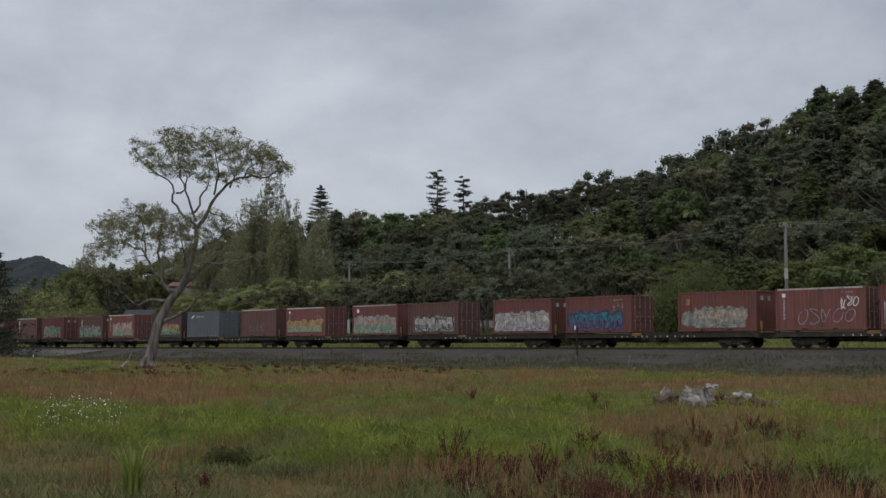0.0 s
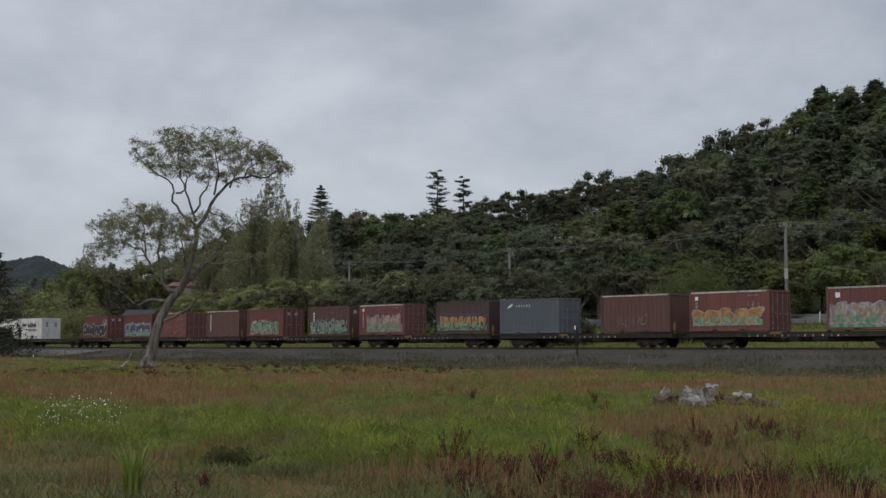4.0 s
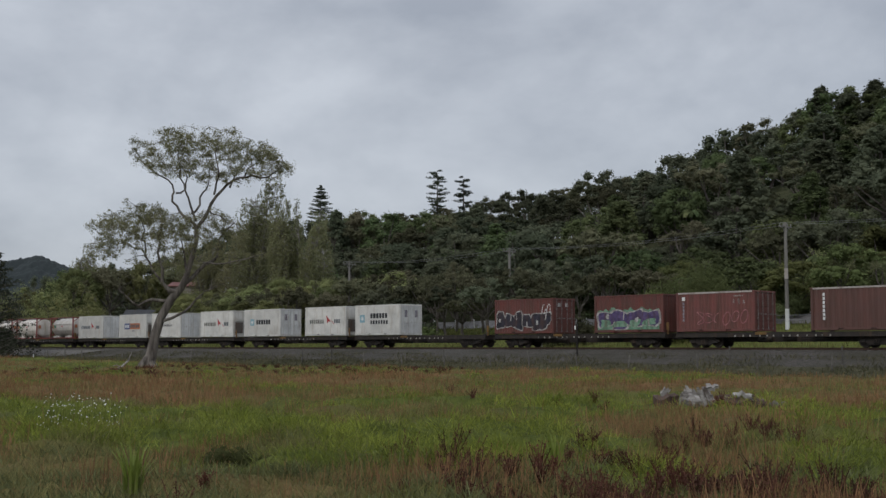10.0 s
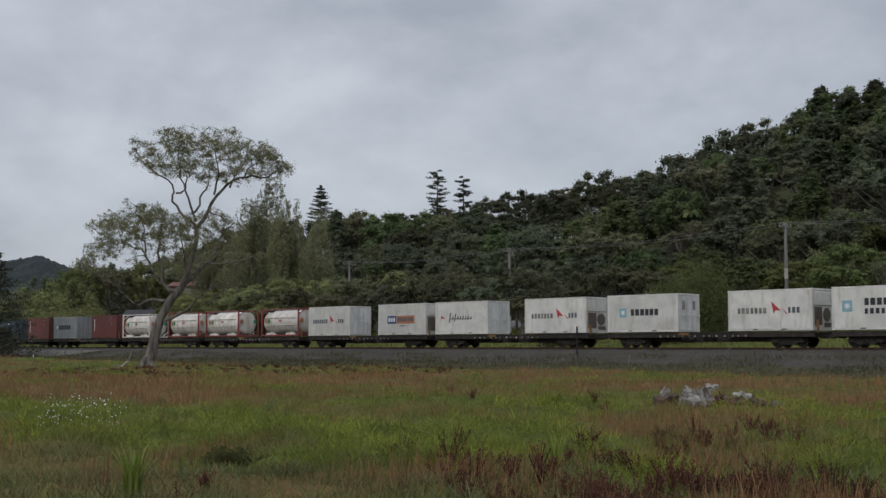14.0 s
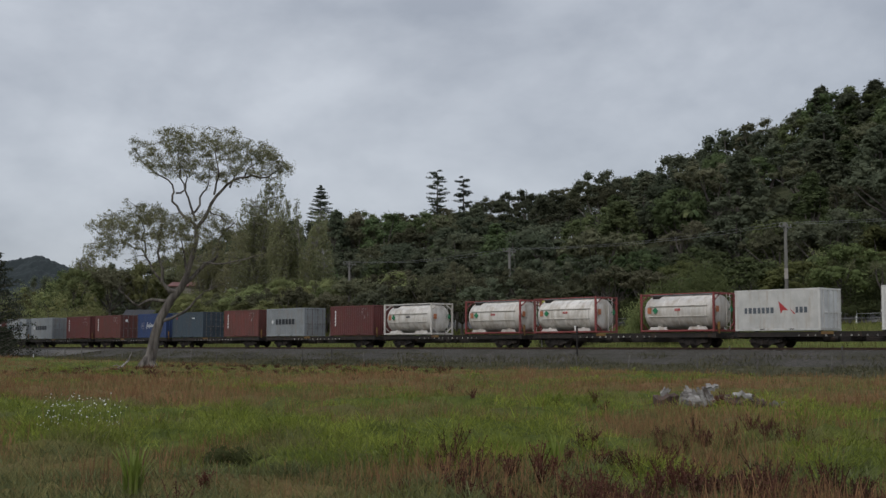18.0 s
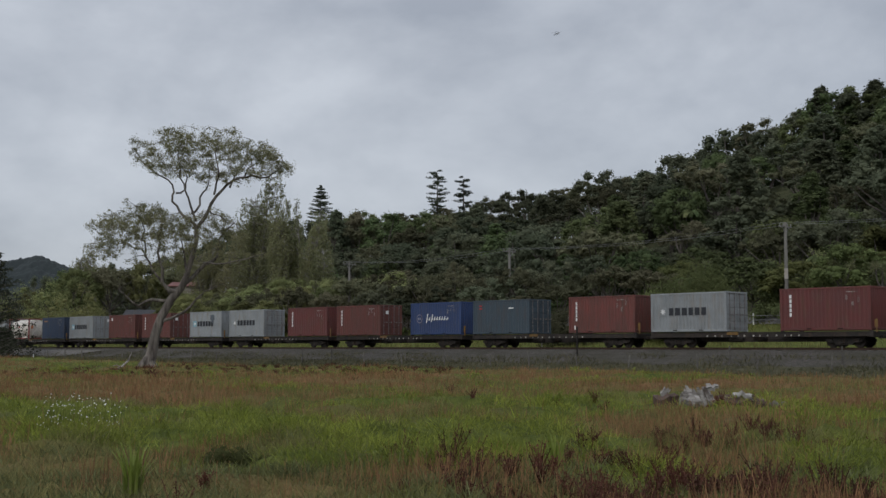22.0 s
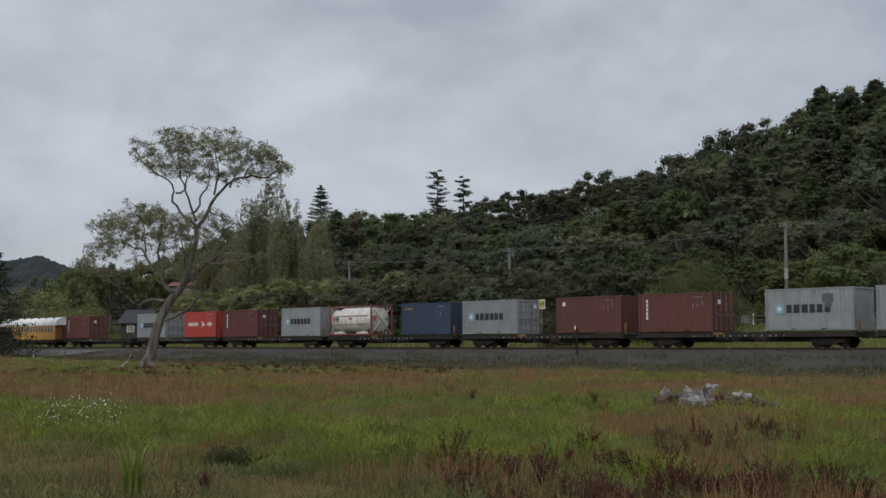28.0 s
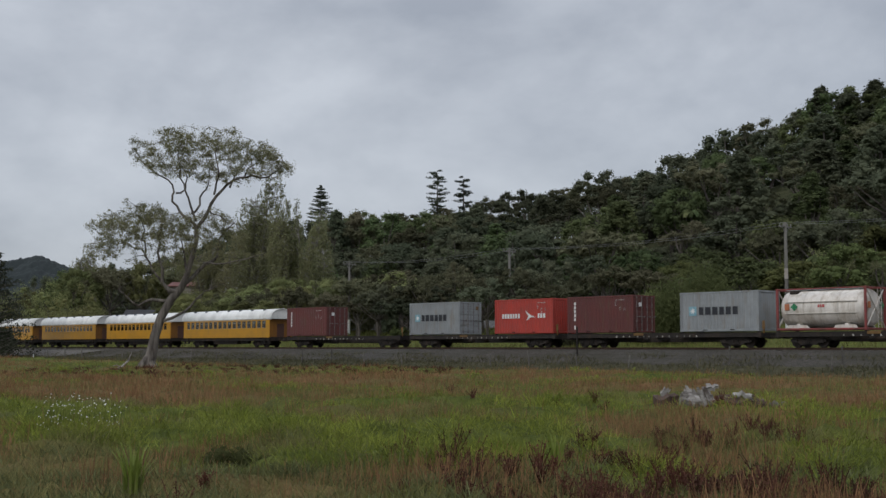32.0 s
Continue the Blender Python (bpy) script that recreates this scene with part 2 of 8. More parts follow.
# ---------------------------------------------------------------- land
def ridge(x):
    """How high the bush-clad hill stands along the track."""
    return float(np.interp(x, [-270, -245, -222, -202, -157, -135, -110, -92, -70, -50, 0, 80], [0, 2, 9, 15, 15.5, 16, 17.5, 22, 24, 25, 26, 24]))


def field_lumps(x, y):
    """Hummocks and hollows of the rough pasture."""
    t = 1 - abs(noise.noise((x * 0.36, y * 0.36, 0.3)))
    u = 1 - abs(noise.noise((x * 0.95, y * 0.95, 5.3)))
    return 0.40 * (t * t - 0.62) + 0.30 * (u * u - 0.6) + 0.22 * noise.noise((x * 0.12, y * 0.12, 4.1))


def green_here(x, y):
    return noise.noise((x * 0.13, y * 0.13, 11.0)) + 0.6 * noise.noise((x * 0.35, y * 0.35, 3.0)) + 0.25 * noise.noise((x * 1.1, y * 1.1, 8.0))


def red_here(x, y):
    return noise.noise((x * 0.11, y * 0.11, 31.0)) + 0.7 * noise.noise((x * 0.42, y * 0.42, 17.0))


def lush(x, y):
    """How green the sward is: rank growth in the middle of the field, dull and stalky at its near end, all in ragged drifts."""
    d = math.hypot(x, y)
    e = d * (1 + 0.34 * noise.noise((x * 0.17, y * 0.17, 51.0)) + 0.20 * noise.noise((x * 0.5, y * 0.5, 57.0)))
    side = smooth(-0.12, 0.08, (0.676 * x + 0.737 * y) / (d + 0.1))
    mid = smooth(15.5 - 2.5 * side, 21 - 4 * side, e) * (1 - smooth(29, 40, e))
    zone = (0.14 + 0.62 * side) * mid - (0.42 - 0.08 * side) * (1 - smooth(12, 17 - 1.5 * side, e)) + 0.18 * smooth(64, 80, e) - (0.32 - 0.22 * side) * smooth(33, 43, e) * (1 - smooth(58, 72, e))
    return green_here(x, y) * 1.6 + zone - 0.04


def land(x, y):
    """Height of the ground."""
    if y < 65.6:
        far = smooth(90, 160, math.hypot(x, y))
        z = -1.62 + field_lumps(x, y) * (1 - smooth(55, 62, y)) + 0.35 * far
        z += (-1.10 - z) * smooth(59.0, 62.3, y) + 0.36 * smooth(62.6, 65.5, y)
    elif y < 73.5:
        z = -0.70
    else:
        z = float(np.interp(y, [73.5, 80, 92, 103, 125, 400], [-0.55, 0.15, 1.5, 2.4, 3.2, 4.0])) + 0.12 * noise.noise((x * 0.2, y * 0.2, 2))
        z += ridge(x) * smooth(101, 162, y) + 1.2 * noise.noise((x * 0.04, y * 0.04, 9)) * smooth(104, 130, y)
    return z


def spaced(fine0, fine1, step, grow, reach):
    """Coordinates, evenly spaced in the middle and ever wider outside."""
    a = list(np.arange(fine0, fine1 + step / 2, step))
    d = step
    while a[-1] < reach:
        d *= grow
        a.append(a[-1] + d)
    d = step
    while a[0] > -reach:
        d *= grow
        a.insert(0, a[0] - d)
    return a


GROUND = mat("meadow_soil_and_grass", (0.085, 0.082, 0.028), (0.150, 0.128, 0.052), 1.3, 0.95, bump=1.0, grain=16, coords="Object", bump_dist=0.09, spec=0.05)


def drift(m, name, c1, c2, scale):
    """Lets another kind of growth take over where the sheet says so."""
    t = m.node_tree
    n, l = t.nodes.new, t.links.new
    bs = t.nodes["Principled BSDF"]
    old = bs.inputs["Base Color"].links[0].from_socket
    at, nz, rp, mx2, add = n("ShaderNodeAttribute"), n("ShaderNodeTexNoise"), n("ShaderNodeValToRGB"), n("ShaderNodeMix"), n("ShaderNodeMath")
    at.attribute_name = name
    tc = n("ShaderNodeTexCoord")
    nz.inputs["Scale"].default_value, nz.inputs["Detail"].default_value = scale, 6
    l(tc.outputs["Object"], nz.inputs["Vector"])
    rp.color_ramp.elements[0].position, rp.color_ramp.elements[0].color = 0.35, (*c1, 1)
    rp.color_ramp.elements[1].position, rp.color_ramp.elements[1].color = 0.65, (*c2, 1)
    l(nz.outputs[0], rp.inputs[0])
    add.operation, add.use_clamp = "MULTIPLY_ADD", True
    add.inputs[1].default_value = 1.15
    sub = n("ShaderNodeMath")
    sub.operation = "SUBTRACT"
    sub.inputs[1].default_value = 0.5
    l(nz.outputs[0], sub.inputs[0]), l(at.outputs["Fac"], add.inputs[0]), l(sub.outputs[0], add.inputs[2])
    mx2.data_type = "RGBA"
    l(add.outputs[0], mx2.inputs["Factor"]), l(old, mx2.inputs[6]), l(rp.outputs[0], mx2.inputs[7])
    l(mx2.outputs[2], bs.inputs["Base Color"])


drift(GROUND, "russet", (0.120, 0.070, 0.034), (0.192, 0.116, 0.056), 3.0)
# the green is lowered by a third, as painted shade between the tufts
drift(GROUND, "lush", (0.050, 0.068, 0.016), (0.112, 0.130, 0.028), 2.2)
drift(GROUND, "bank", (0.045, 0.044, 0.026), (0.090, 0.084, 0.056), 2.5)
drift(GROUND, "litter", (0.036, 0.042, 0.022), (0.070, 0.072, 0.040), 1.0)
xs, ys = spaced(-62, 8, 0.42, 1.06, 3200), spaced(6, 66, 0.42, 1.06, 3200)
gv = [(x, y, land(x, y)) for y in ys for x in xs]
nx = len(xs)
gf = [(j * nx + i, j * nx + i + 1, (j + 1) * nx + i + 1, (j + 1) * nx + i) for j in range(len(ys) - 1) for i in range(nx - 1)]
gme = mesh_np("ground", gv, gf)
gme.polygons.foreach_set("use_smooth", [True] * len(gme.polygons))
layers = {"lush": [], "russet": [], "bank": [], "litter": []}
for x, y, z in gv:
    inside = -260 < x < 20 and 0 < y < 110
    layers["lush"].append(min(1, max(0, 0.45 + 0.9 * lush(x, y))) if inside and y < 74 else 0.75)
    layers["russet"].append(min(1, max(0, 0.35 + 0.7 * red_here(x, y) - 0.4 * lush(x, y))) if inside and y < 60 else 0.0)
    layers["bank"].append(smooth(58.6, 60.4, y) * (1 - smooth(72.5, 74, y)))
    layers["litter"].append(smooth(100, 106, y))
for key, values in layers.items():
    gme.attributes.new(key, "FLOAT", "POINT").data.foreach_set("value", np.array(values, np.float32))
ground = tagged(put("ground", gme, GROUND), "rough meadow ground with grass rising to a bush-clad hill", "ground", kind="structure")

# ---------------------------------------------------------------- track
BALLAST = mat("grey_ballast_gravel", (0.026, 0.023, 0.020), (0.088, 0.078, 0.069), 5.5, 0.95, bump=1.0, grain=9, bump_dist=0.10,
              stain=(0.032, 0.030, 0.018), stain_amount=1.2, stain_scale=0.6, stain_stretch=(1, 1, 1))
SLEEPER = mat("weathered_sleeper", (0.09, 0.085, 0.08), (0.16, 0.15, 0.14), 3, 0.9, bump=0.4, grain=30, rnd=0.3)
bal_y = [62.2, 62.8, 63.6, 64.6, 65.6, 66.35, 67.3, 68.2, 69.1, 70.0, 70.8, 72.0, 73.6]
bal_z = [-1.16, -1.00, -0.80, -0.50, -0.24, -0.17, -0.19, -0.20, -0.19, -0.17, -0.24, -0.48, -0.80]
bx = list(np.arange(-330, 40.1, 0.8))
bv = []
for x in bx:
    for k, (y, z) in enumerate(zip(bal_y, bal_z)):
        e = 0.25 if k in (0, len(bal_y) - 1) else 1.0
        bv.append((x, y + 0.22 * noise.noise((x * 0.4, y * 2, 1.5)), z + 0.07 * e * noise.noise((x * 0.9, y * 1.3, 5)) + 0.03 * noise.noise((x * 2.6, y * 3, 8))))
m = len(bal_y)
bf = [(i * m + k, (i + 1) * m + k, (i + 1) * m + k + 1, i * m + k + 1) for i in range(len(bx) - 1) for k in range(m - 1)]
ballast = tagged(put("ballast", mesh_np("ballast", bv, bf), BALLAST), "grey crushed-stone ballast bank under the track", "ballast", kind="structure")

# a patch of pale gravel beside the track
av, af = [], []
for i in range(41):
    for k in range(9):
        x, y = -178 + 1.12 * i + 0.9 * k * (i / 40), 61.7 + 0.42 * k
        av.append((x + 0.5 * noise.noise((k * 0.9, i * 0.3, 2)), y, max(float(np.interp(y, bal_y, bal_z)) if y > 62.2 else -9, land(x, y)) + 0.07 + 0.02 * noise.noise((x, y, 3))))
af = [(i * 9 + k, (i + 1) * 9 + k, (i + 1) * 9 + k + 1, i * 9 + k + 1) for i in range(40) for k in range(8)]
APRON = mat("pale_gravel", (0.070, 0.064, 0.058), (0.135, 0.126, 0.117), 2.5, 0.95, bump=0.9, grain=8, bump_dist=0.06)
tagged(put("gravel_apron", mesh_np("gravel_apron", av, af), APRON), "pale gravel apron beside the track", "gravel", kind="structure")

track = tagged(new("railway_track"), "narrow-gauge railway track with steel rails on sleepers", "railway track", kind="structure")
track.location = (0, TRACK_Y, 0)
for side in (-1, 1):
    bm = bmesh.new()
    prof = [(-0.065, -0.15), (0.065, -0.15), (0.065, -0.135), (0.012, -0.12), (0.012, -0.045), (0.034, -0.035), (0.034, 0), (-0.034, 0), (-0.034, -0.035), (-0.012, -0.045), (-0.012, -0.12), (-0.065, -0.135)]
    a = [bm.verts.new((-330, side * 0.567 + y, z)) for y, z in prof]
    b = [bm.verts.new((40, side * 0.567 + y, z)) for y, z in prof]
    for i in range(12):
        bm.faces.new((a[i], a[(i + 1) % 12], b[(i + 1) % 12], b[i]))
    bm.faces.new(a), bm.faces.new(b)
    part("rail", bm, RAIL, track, "brown rusted steel rail with a worn head")


def sleeper_mesh(bm):
    bbox(bm, -0.11, 0.11, -1.07, 1.07, -0.30, -0.15, 0.02)


sl = cached("sleeper", sleeper_mesh)
for i in range(250):
    put("sleeper", sl, SLEEPER, track, at=pose(-205 + i * 0.7, random.uniform(-0.03, 0.03), 0, 0, 0, random.uniform(-1, 1)))

# ---------------------------------------------------------------- train: all things that ride on the track
RIDERS = []            # (thing, its x at 0 s)
UP = 1.03              # height of the containers' floor over the rails
CL, CW, CH = 6.058, 2.438, 2.591


def ride(ob, x, z=0.0):
    ob.location = (x, TRACK_Y, z)
    RIDERS.append((ob, x, z))
    return ob


# ---- flat wagon
def m_side_sill(bm):
    y0, y1 = -1.16, -1.04
    top, bot = 0.97, 0.66
    bbox(bm, -7.95, 7.95, y0, y1, top - 0.05, top, 0.008)
    bbox(bm, -7.95, 7.95, y0 + 0.02, y1 - 0.06, bot + 0.03, top - 0.045, 0.005)
    bbox(bm, -7.95, 7.95, y0, y1, bot, bot + 0.035, 0.008)
    for i in range(24):
        x = -7.6 + i * 0.66
        box(bm, x - 0.02, x + 0.02, y0 + 0.004, y0 + 0.03, bot + 0.03, top - 0.04)


def m_centre_sill(bm):
    v = [(-7.9, 0.62), (-5.2, 0.62), (-4.2, 0.36), (4.2, 0.36), (5.2, 0.62), (7.9, 0.62), (7.9, 0.93), (-7.9, 0.93)]
    for y in (-0.32, 0.24):
        a = [bm.verts.new((x, y, z)) for x, z in v]
        b = [bm.verts.new((x, y + 0.08, z)) for x, z in v]
        bm.faces.new(a), bm.faces.new(b[::-1])
        for i in range(8):
            bm.faces.new((a[i], a[(i + 1) % 8], b[(i + 1) % 8], b[i]))


def m_cross(bm):
    bbox(bm, -0.09, 0.09, -1.06, 1.06, 0.70, 0.93, 0.01)


def m_headstock(bm):
    bbox(bm, -0.10, 0.10, -1.16, 1.16, 0.62, 0.975, 0.015)
    bbox(bm, -0.02, 0.16, -0.35, 0.35, 0.55, 0.70, 0.015)


def m_coupler(bm):
    bbox(bm, 0.0, 0.55, -0.09, 0.09, 0.60, 0.76, 0.02)
    bbox(bm, 0.45, 0.70, -0.16, 0.14, 0.55, 0.80, 0.04)


def m_sideframe(bm):
    for y in (-0.86, 0.78):
        v = [(-1.20, 0.50), (-1.20, 0.36), (-0.75, 0.32), (-0.45, 0.16), (0.45, 0.16), (0.75, 0.32), (1.20, 0.36), (1.20, 0.50), (0.8, 0.58), (0.35, 0.66), (-0.35, 0.66), (-0.8, 0.58)]
        a = [bm.verts.new((x, y, z)) for x, z in v]
        b = [bm.verts.new((x, y + 0.10, z)) for x, z in v]
        bm.faces.new(a), bm.faces.new(b[::-1])
        for i in range(12):
            bm.faces.new((a[i], a[(i + 1) % 12], b[(i + 1) % 12], b[i]))
        for x in (-0.875, 0.875):
            bbox(bm, x - 0.17, x + 0.17, y - 0.06, y + 0.04, 0.28, 0.52, 0.03)
        for x in (-0.16, 0.0, 0.16):
            tube(bm, (x, y - 0.04, 0.24), (x, y - 0.04, 0.52), 0.06, n=8)
    bbox(bm, -0.22, 0.22, -0.80, 0.80, 0.46, 0.68, 0.03)


def m_wheelset(bm):
    for y in (-0.567, 0.567):
        s = 1 if y > 0 else -1
        tube(bm, (0, y - s * 0.065, 0), (0, y - s * 0.035, 0), 0.435, n=24)
        tube(bm, (0, y - s * 0.035, 0), (0, y + s * 0.065, 0), 0.405, n=24)
        tube(bm, (0, y + s * 0.064, 0), (0, y + s * 0.09, 0), 0.12, n=12)
        for k in range(5):
            a = 2 * math.pi * k / 5
            c = (0.26 * math.cos(a), 0.26 * math.sin(a))
            tube(bm, (c[0], y + s * 0.064, c[1]), (c[0], y + s * 0.075, c[1]), 0.05, n=6)
    tube(bm, (0, -0.80, 0), (0, 0.80, 0), 0.07, n=10)


def m_brake_gear(bm):
    tube(bm, (-2.2, -0.45, 0.50), (-1.2, -0.45, 0.50), 0.17, n=12)
    bbox(bm, -0.3, 0.5, -0.75, -0.35, 0.45, 0.72, 0.03)
    tube(bm, (0.5, -0.55, 0.55), (3.8, -0.40, 0.52), 0.025, n=6)
    tube(bm, (-6.0, -0.30, 0.42), (-2.2, -0.45, 0.50), 0.025, n=6)


def m_hook(bm):
    box(bm, -0.035, 0.035, -1.19, -1.155, 0.70, 0.80)
    box(bm, -0.055, 0.055, -1.20, -1.165, 0.69, 0.715)


def m_pedestal(bm):
    bbox(bm, -0.10, 0.10, -0.09, 0.09, 0.965, 1.028, 0.01)


def m_post(bm):
    bbox(bm, -0.04, 0.04, -0.04, 0.04, 0.90, 1.70, 0.008)
    bbox(bm, -0.10, 0.10, -0.05, -0.03, 1.20, 1.66, 0.006)


def m_plate(bm):
    bbox(bm, -0.42, 0.42, -0.03, 0.02, 0.80, 0.98, 0.01)


# pale lugs are added for the light that shows through underframe gaps
HOOKM = mat("gap_light_lug", (0.20, 0.19, 0.17), (0.36, 0.34, 0.31), 3, 0.7, bump=0.1, rnd=0.5)


def wagon():
    w = tagged(new("flat_wagon"), "black steel bogie flat wagon for containers, rusty and dusty", "railway wagon", "flat wagons of the goods train")
    ss = cached("side_sill", m_side_sill)
    put("side_sill", ss, STEEL, w), put("side_sill", ss, STEEL, w, at=pose(0, 0, 0, 0, 0, 180))
    put("centre_sill", cached("centre_sill", m_centre_sill), STEEL, w)
    for i in range(9):
        put("cross_bearer", cached("cross_bearer", m_cross), STEEL, w, at=pose(-6.8 + 1.7 * i, 0, 0))
    for s in (0, 180):
        put("headstock", cached("headstock", m_headstock), STEEL, w, at=pose(8.0 if s == 0 else -8.0, 0, 0, 0, 0, s))
        put("coupler", cached("coupler", m_coupler), WHEEL, w, at=pose(8.05 if s == 0 else -8.05, 0, 0, 0, 0, s))
        b = put("bogie", cached("bogie", m_sideframe), STEEL, w, "cast steel bogie frame", at=pose(6.05 if s == 0 else -6.05, 0, 0))
        for x in (-0.875, 0.875):
            put("wheelset", cached("wheelset", m_wheelset), WHEEL, b, at=pose(x, 0, 0.405))
    put("brake_gear", cached("brake_gear", m_brake_gear), STEEL, w)
    for i in range(13):
        put("lashing_hook", cached("lashing_hook", m_hook), HOOKM, w, at=pose(-3.4 + 0.56 * i + random.uniform(-0.08, 0.08), 0, 0))
    for x in (-7.95, -2.05, 2.05, 7.95):
        for y in (-1.08, 1.08):
            put("twist_lock", cached("twist_lock", m_pedestal), STEEL, w, at=pose(x, y, 0))
    put("handbrake_post", cached("handbrake_post", m_post), SAFETY, w, "yellow handbrake post", at=pose(8.22, -0.95, 0))
    put("yellow_plate", cached("yellow_plate", m_plate), SAFETY, w, "worn yellow marking plate", at=pose(-1.55, -1.18, 0))
    return w


# ---- containers
def corrugated(bm, length, height, depth=0.036, pitch=0.278, y=-1.213):
    n = int(round(length / pitch))
    p = length / n
    prof = []
    for i in range(n):
        x = -length / 2 + i * p
        prof += [(x, depth), (x + 0.25 * p, depth), (x + 0.5 * p, 0), (x + 0.75 * p, 0)]
    prof.append((length / 2, depth))
    a = [bm.verts.new((x, y + d, 0.15)) for x, d in prof]
    b = [bm.verts.new((x, y + d, height - 0.10)) for x, d in prof]
    for i in range(len(a) - 1):
        bm.faces.new((a[i], a[i + 1], b[i + 1], b[i]))


def m_side(bm):
    corrugated(bm, 5.80, CH)


def m_side_ribbed(bm):
    corrugated(bm, 5.80, CH, 0.055, 0.36, -1.216)


def m_side_smooth(bm):
    bbox(bm, -2.90, 2.90, -1.212, -1.15, 0.15, CH - 0.09, 0.01)
    for i in range(1, 6):
        box(bm, -2.90 + i * 0.967 - 0.004, -2.90 + i * 0.967 + 0.004, -1.2135, -1.20, 0.16, CH - 0.10)


def m_end_wall(bm):
    b = bmesh.new()
    corrugated(b, 2.20, CH, 0.045, 0.245, -3.0)
    bmesh.ops.rotate(b, verts=b.verts, cent=(0, 0, 0), matrix=Matrix.Rotation(radians(90), 3, "Z"))
    merge(bm, b)


def m_roof(bm):
    n = 22
    p = 5.8 / n
    prof = []
    for i in range(n):
        x = -2.9 + i * p
        prof += [(x, 0), (x + 0.3 * p, 0), (x + 0.5 * p, -0.02), (x + 0.8 * p, -0.02)]
    prof.append((2.9, 0))
    a = [bm.verts.new((x, -1.17, CH - 0.02 + d)) for x, d in prof]
    b = [bm.verts.new((x, 1.17, CH - 0.02 + d)) for x, d in prof]
    for i in range(len(a) - 1):
        bm.faces.new((a[i], a[i + 1], b[i + 1], b[i]))


def m_floor(bm):
    box(bm, -2.95, 2.95, -1.16, 1.16, 0.08, 0.15)


def m_corner_post(bm):
    bbox(bm, -0.08, 0.08, -0.075, 0.075, 0.11, CH - 0.11, 0.012)


def m_casting(bm):
    bbox(bm, -0.089, 0.089, -0.081, 0.081, 0, 0.118, 0.014)
    box(bm, -0.03, 0.03, -0.083, -0.079, 0.035, 0.085)


def m_bottom_rail(bm):
    for x0, x1 in ((-2.94, -1.22), (-0.86, 0.86), (1.22, 2.94)):
        bbox(bm, x0, x1, -1.216, -1.13, 0.015, 0.16, 0.008)
    for x0, x1 in ((-1.22, -0.86), (0.86, 1.22)):
        box(bm, x0, x1, -1.214, -1.13, 0.135, 0.158)
        box(bm, x0, x1, -1.15, -1.13, 0.015, 0.135)


def m_top_rail(bm):
    bbox(bm, -2.94, 2.94, -1.216, -1.14, CH - 0.115, CH - 0.006, 0.01)


def m_end_header(bm):
    bbox(bm, -0.07, 0.07, -1.14, 1.14, CH - 0.12, CH - 0.004, 0.01)


def m_end_sill(bm):
    bbox(bm, -0.07, 0.07, -1.14, 1.14, 0.01, 0.15, 0.01)


def m_door(bm):
    """One door leaf, from the middle to y = -1.14, facing +x, with pressed panels."""
    bbox(bm, -0.03, 0.02, -1.135, -0.008, 0.16, CH - 0.13, 0.008)
    for i in range(5):
        z = 0.24 + i * 0.445
        bbox(bm, 0.01, 0.045, -1.06, -0.09, z, z + 0.34, 0.02)
    for z in (0.35, 0.95, 1.6, 2.2):
        bbox(bm, 0.0, 0.05, -1.155, -1.06, z, z + 0.09, 0.008)


def m_door_reefer(bm):
    bbox(bm, -0.05, 0.03, -1.135, -0.008, 0.16, CH - 0.13, 0.012)
    for z in (0.35, 0.95, 1.6, 2.2):
        bbox(bm, 0.0, 0.06, -1.155, -0.95, z, z + 0.07, 0.008)


def m_door_panel(bm):
    bbox(bm, 0.028, 0.036, -0.70, -0.40, 1.5, 2.1, 0.003)


def m_rod(bm):
    tube(bm, (0.075, 0, 0.10), (0.075, 0, CH - 0.10), 0.022, n=8)
    for z in (0.12, 0.8, 1.75, CH - 0.16):
        bbox(bm, 0.03, 0.10, -0.05, 0.05, z, z + 0.07, 0.008)
    tube(bm, (0.09, 0, 1.1), (0.09, 0.34, 1.1), 0.016, n=6)
    bbox(bm, 0.05, 0.11, 0.28, 0.36, 1.05, 1.16, 0.01)


def m_reefer_unit(bm):
    bbox(bm, -0.05, 0.02, -1.12, 1.12, 0.16, CH - 0.13, 0.015)
    bbox(bm, 0.0, 0.07, -1.0, 1.0, 1.55, CH - 0.2, 0.02)


def m_unit_recess(bm):
    bbox(bm, 0.02, 0.035, -0.95, -0.05, 0.35, 1.45, 0.01)
    tube(bm, (0.02, 0.45, 1.0), (0.06, 0.45, 1.0), 0.42, n=24)
    bbox(bm, 0.02, 0.05, 0.15, 0.95, 0.25, 0.50, 0.01)


def m_label(bm):
    box(bm, 0, 0.006, -0.16, 0.16, -0.14, 0.14)


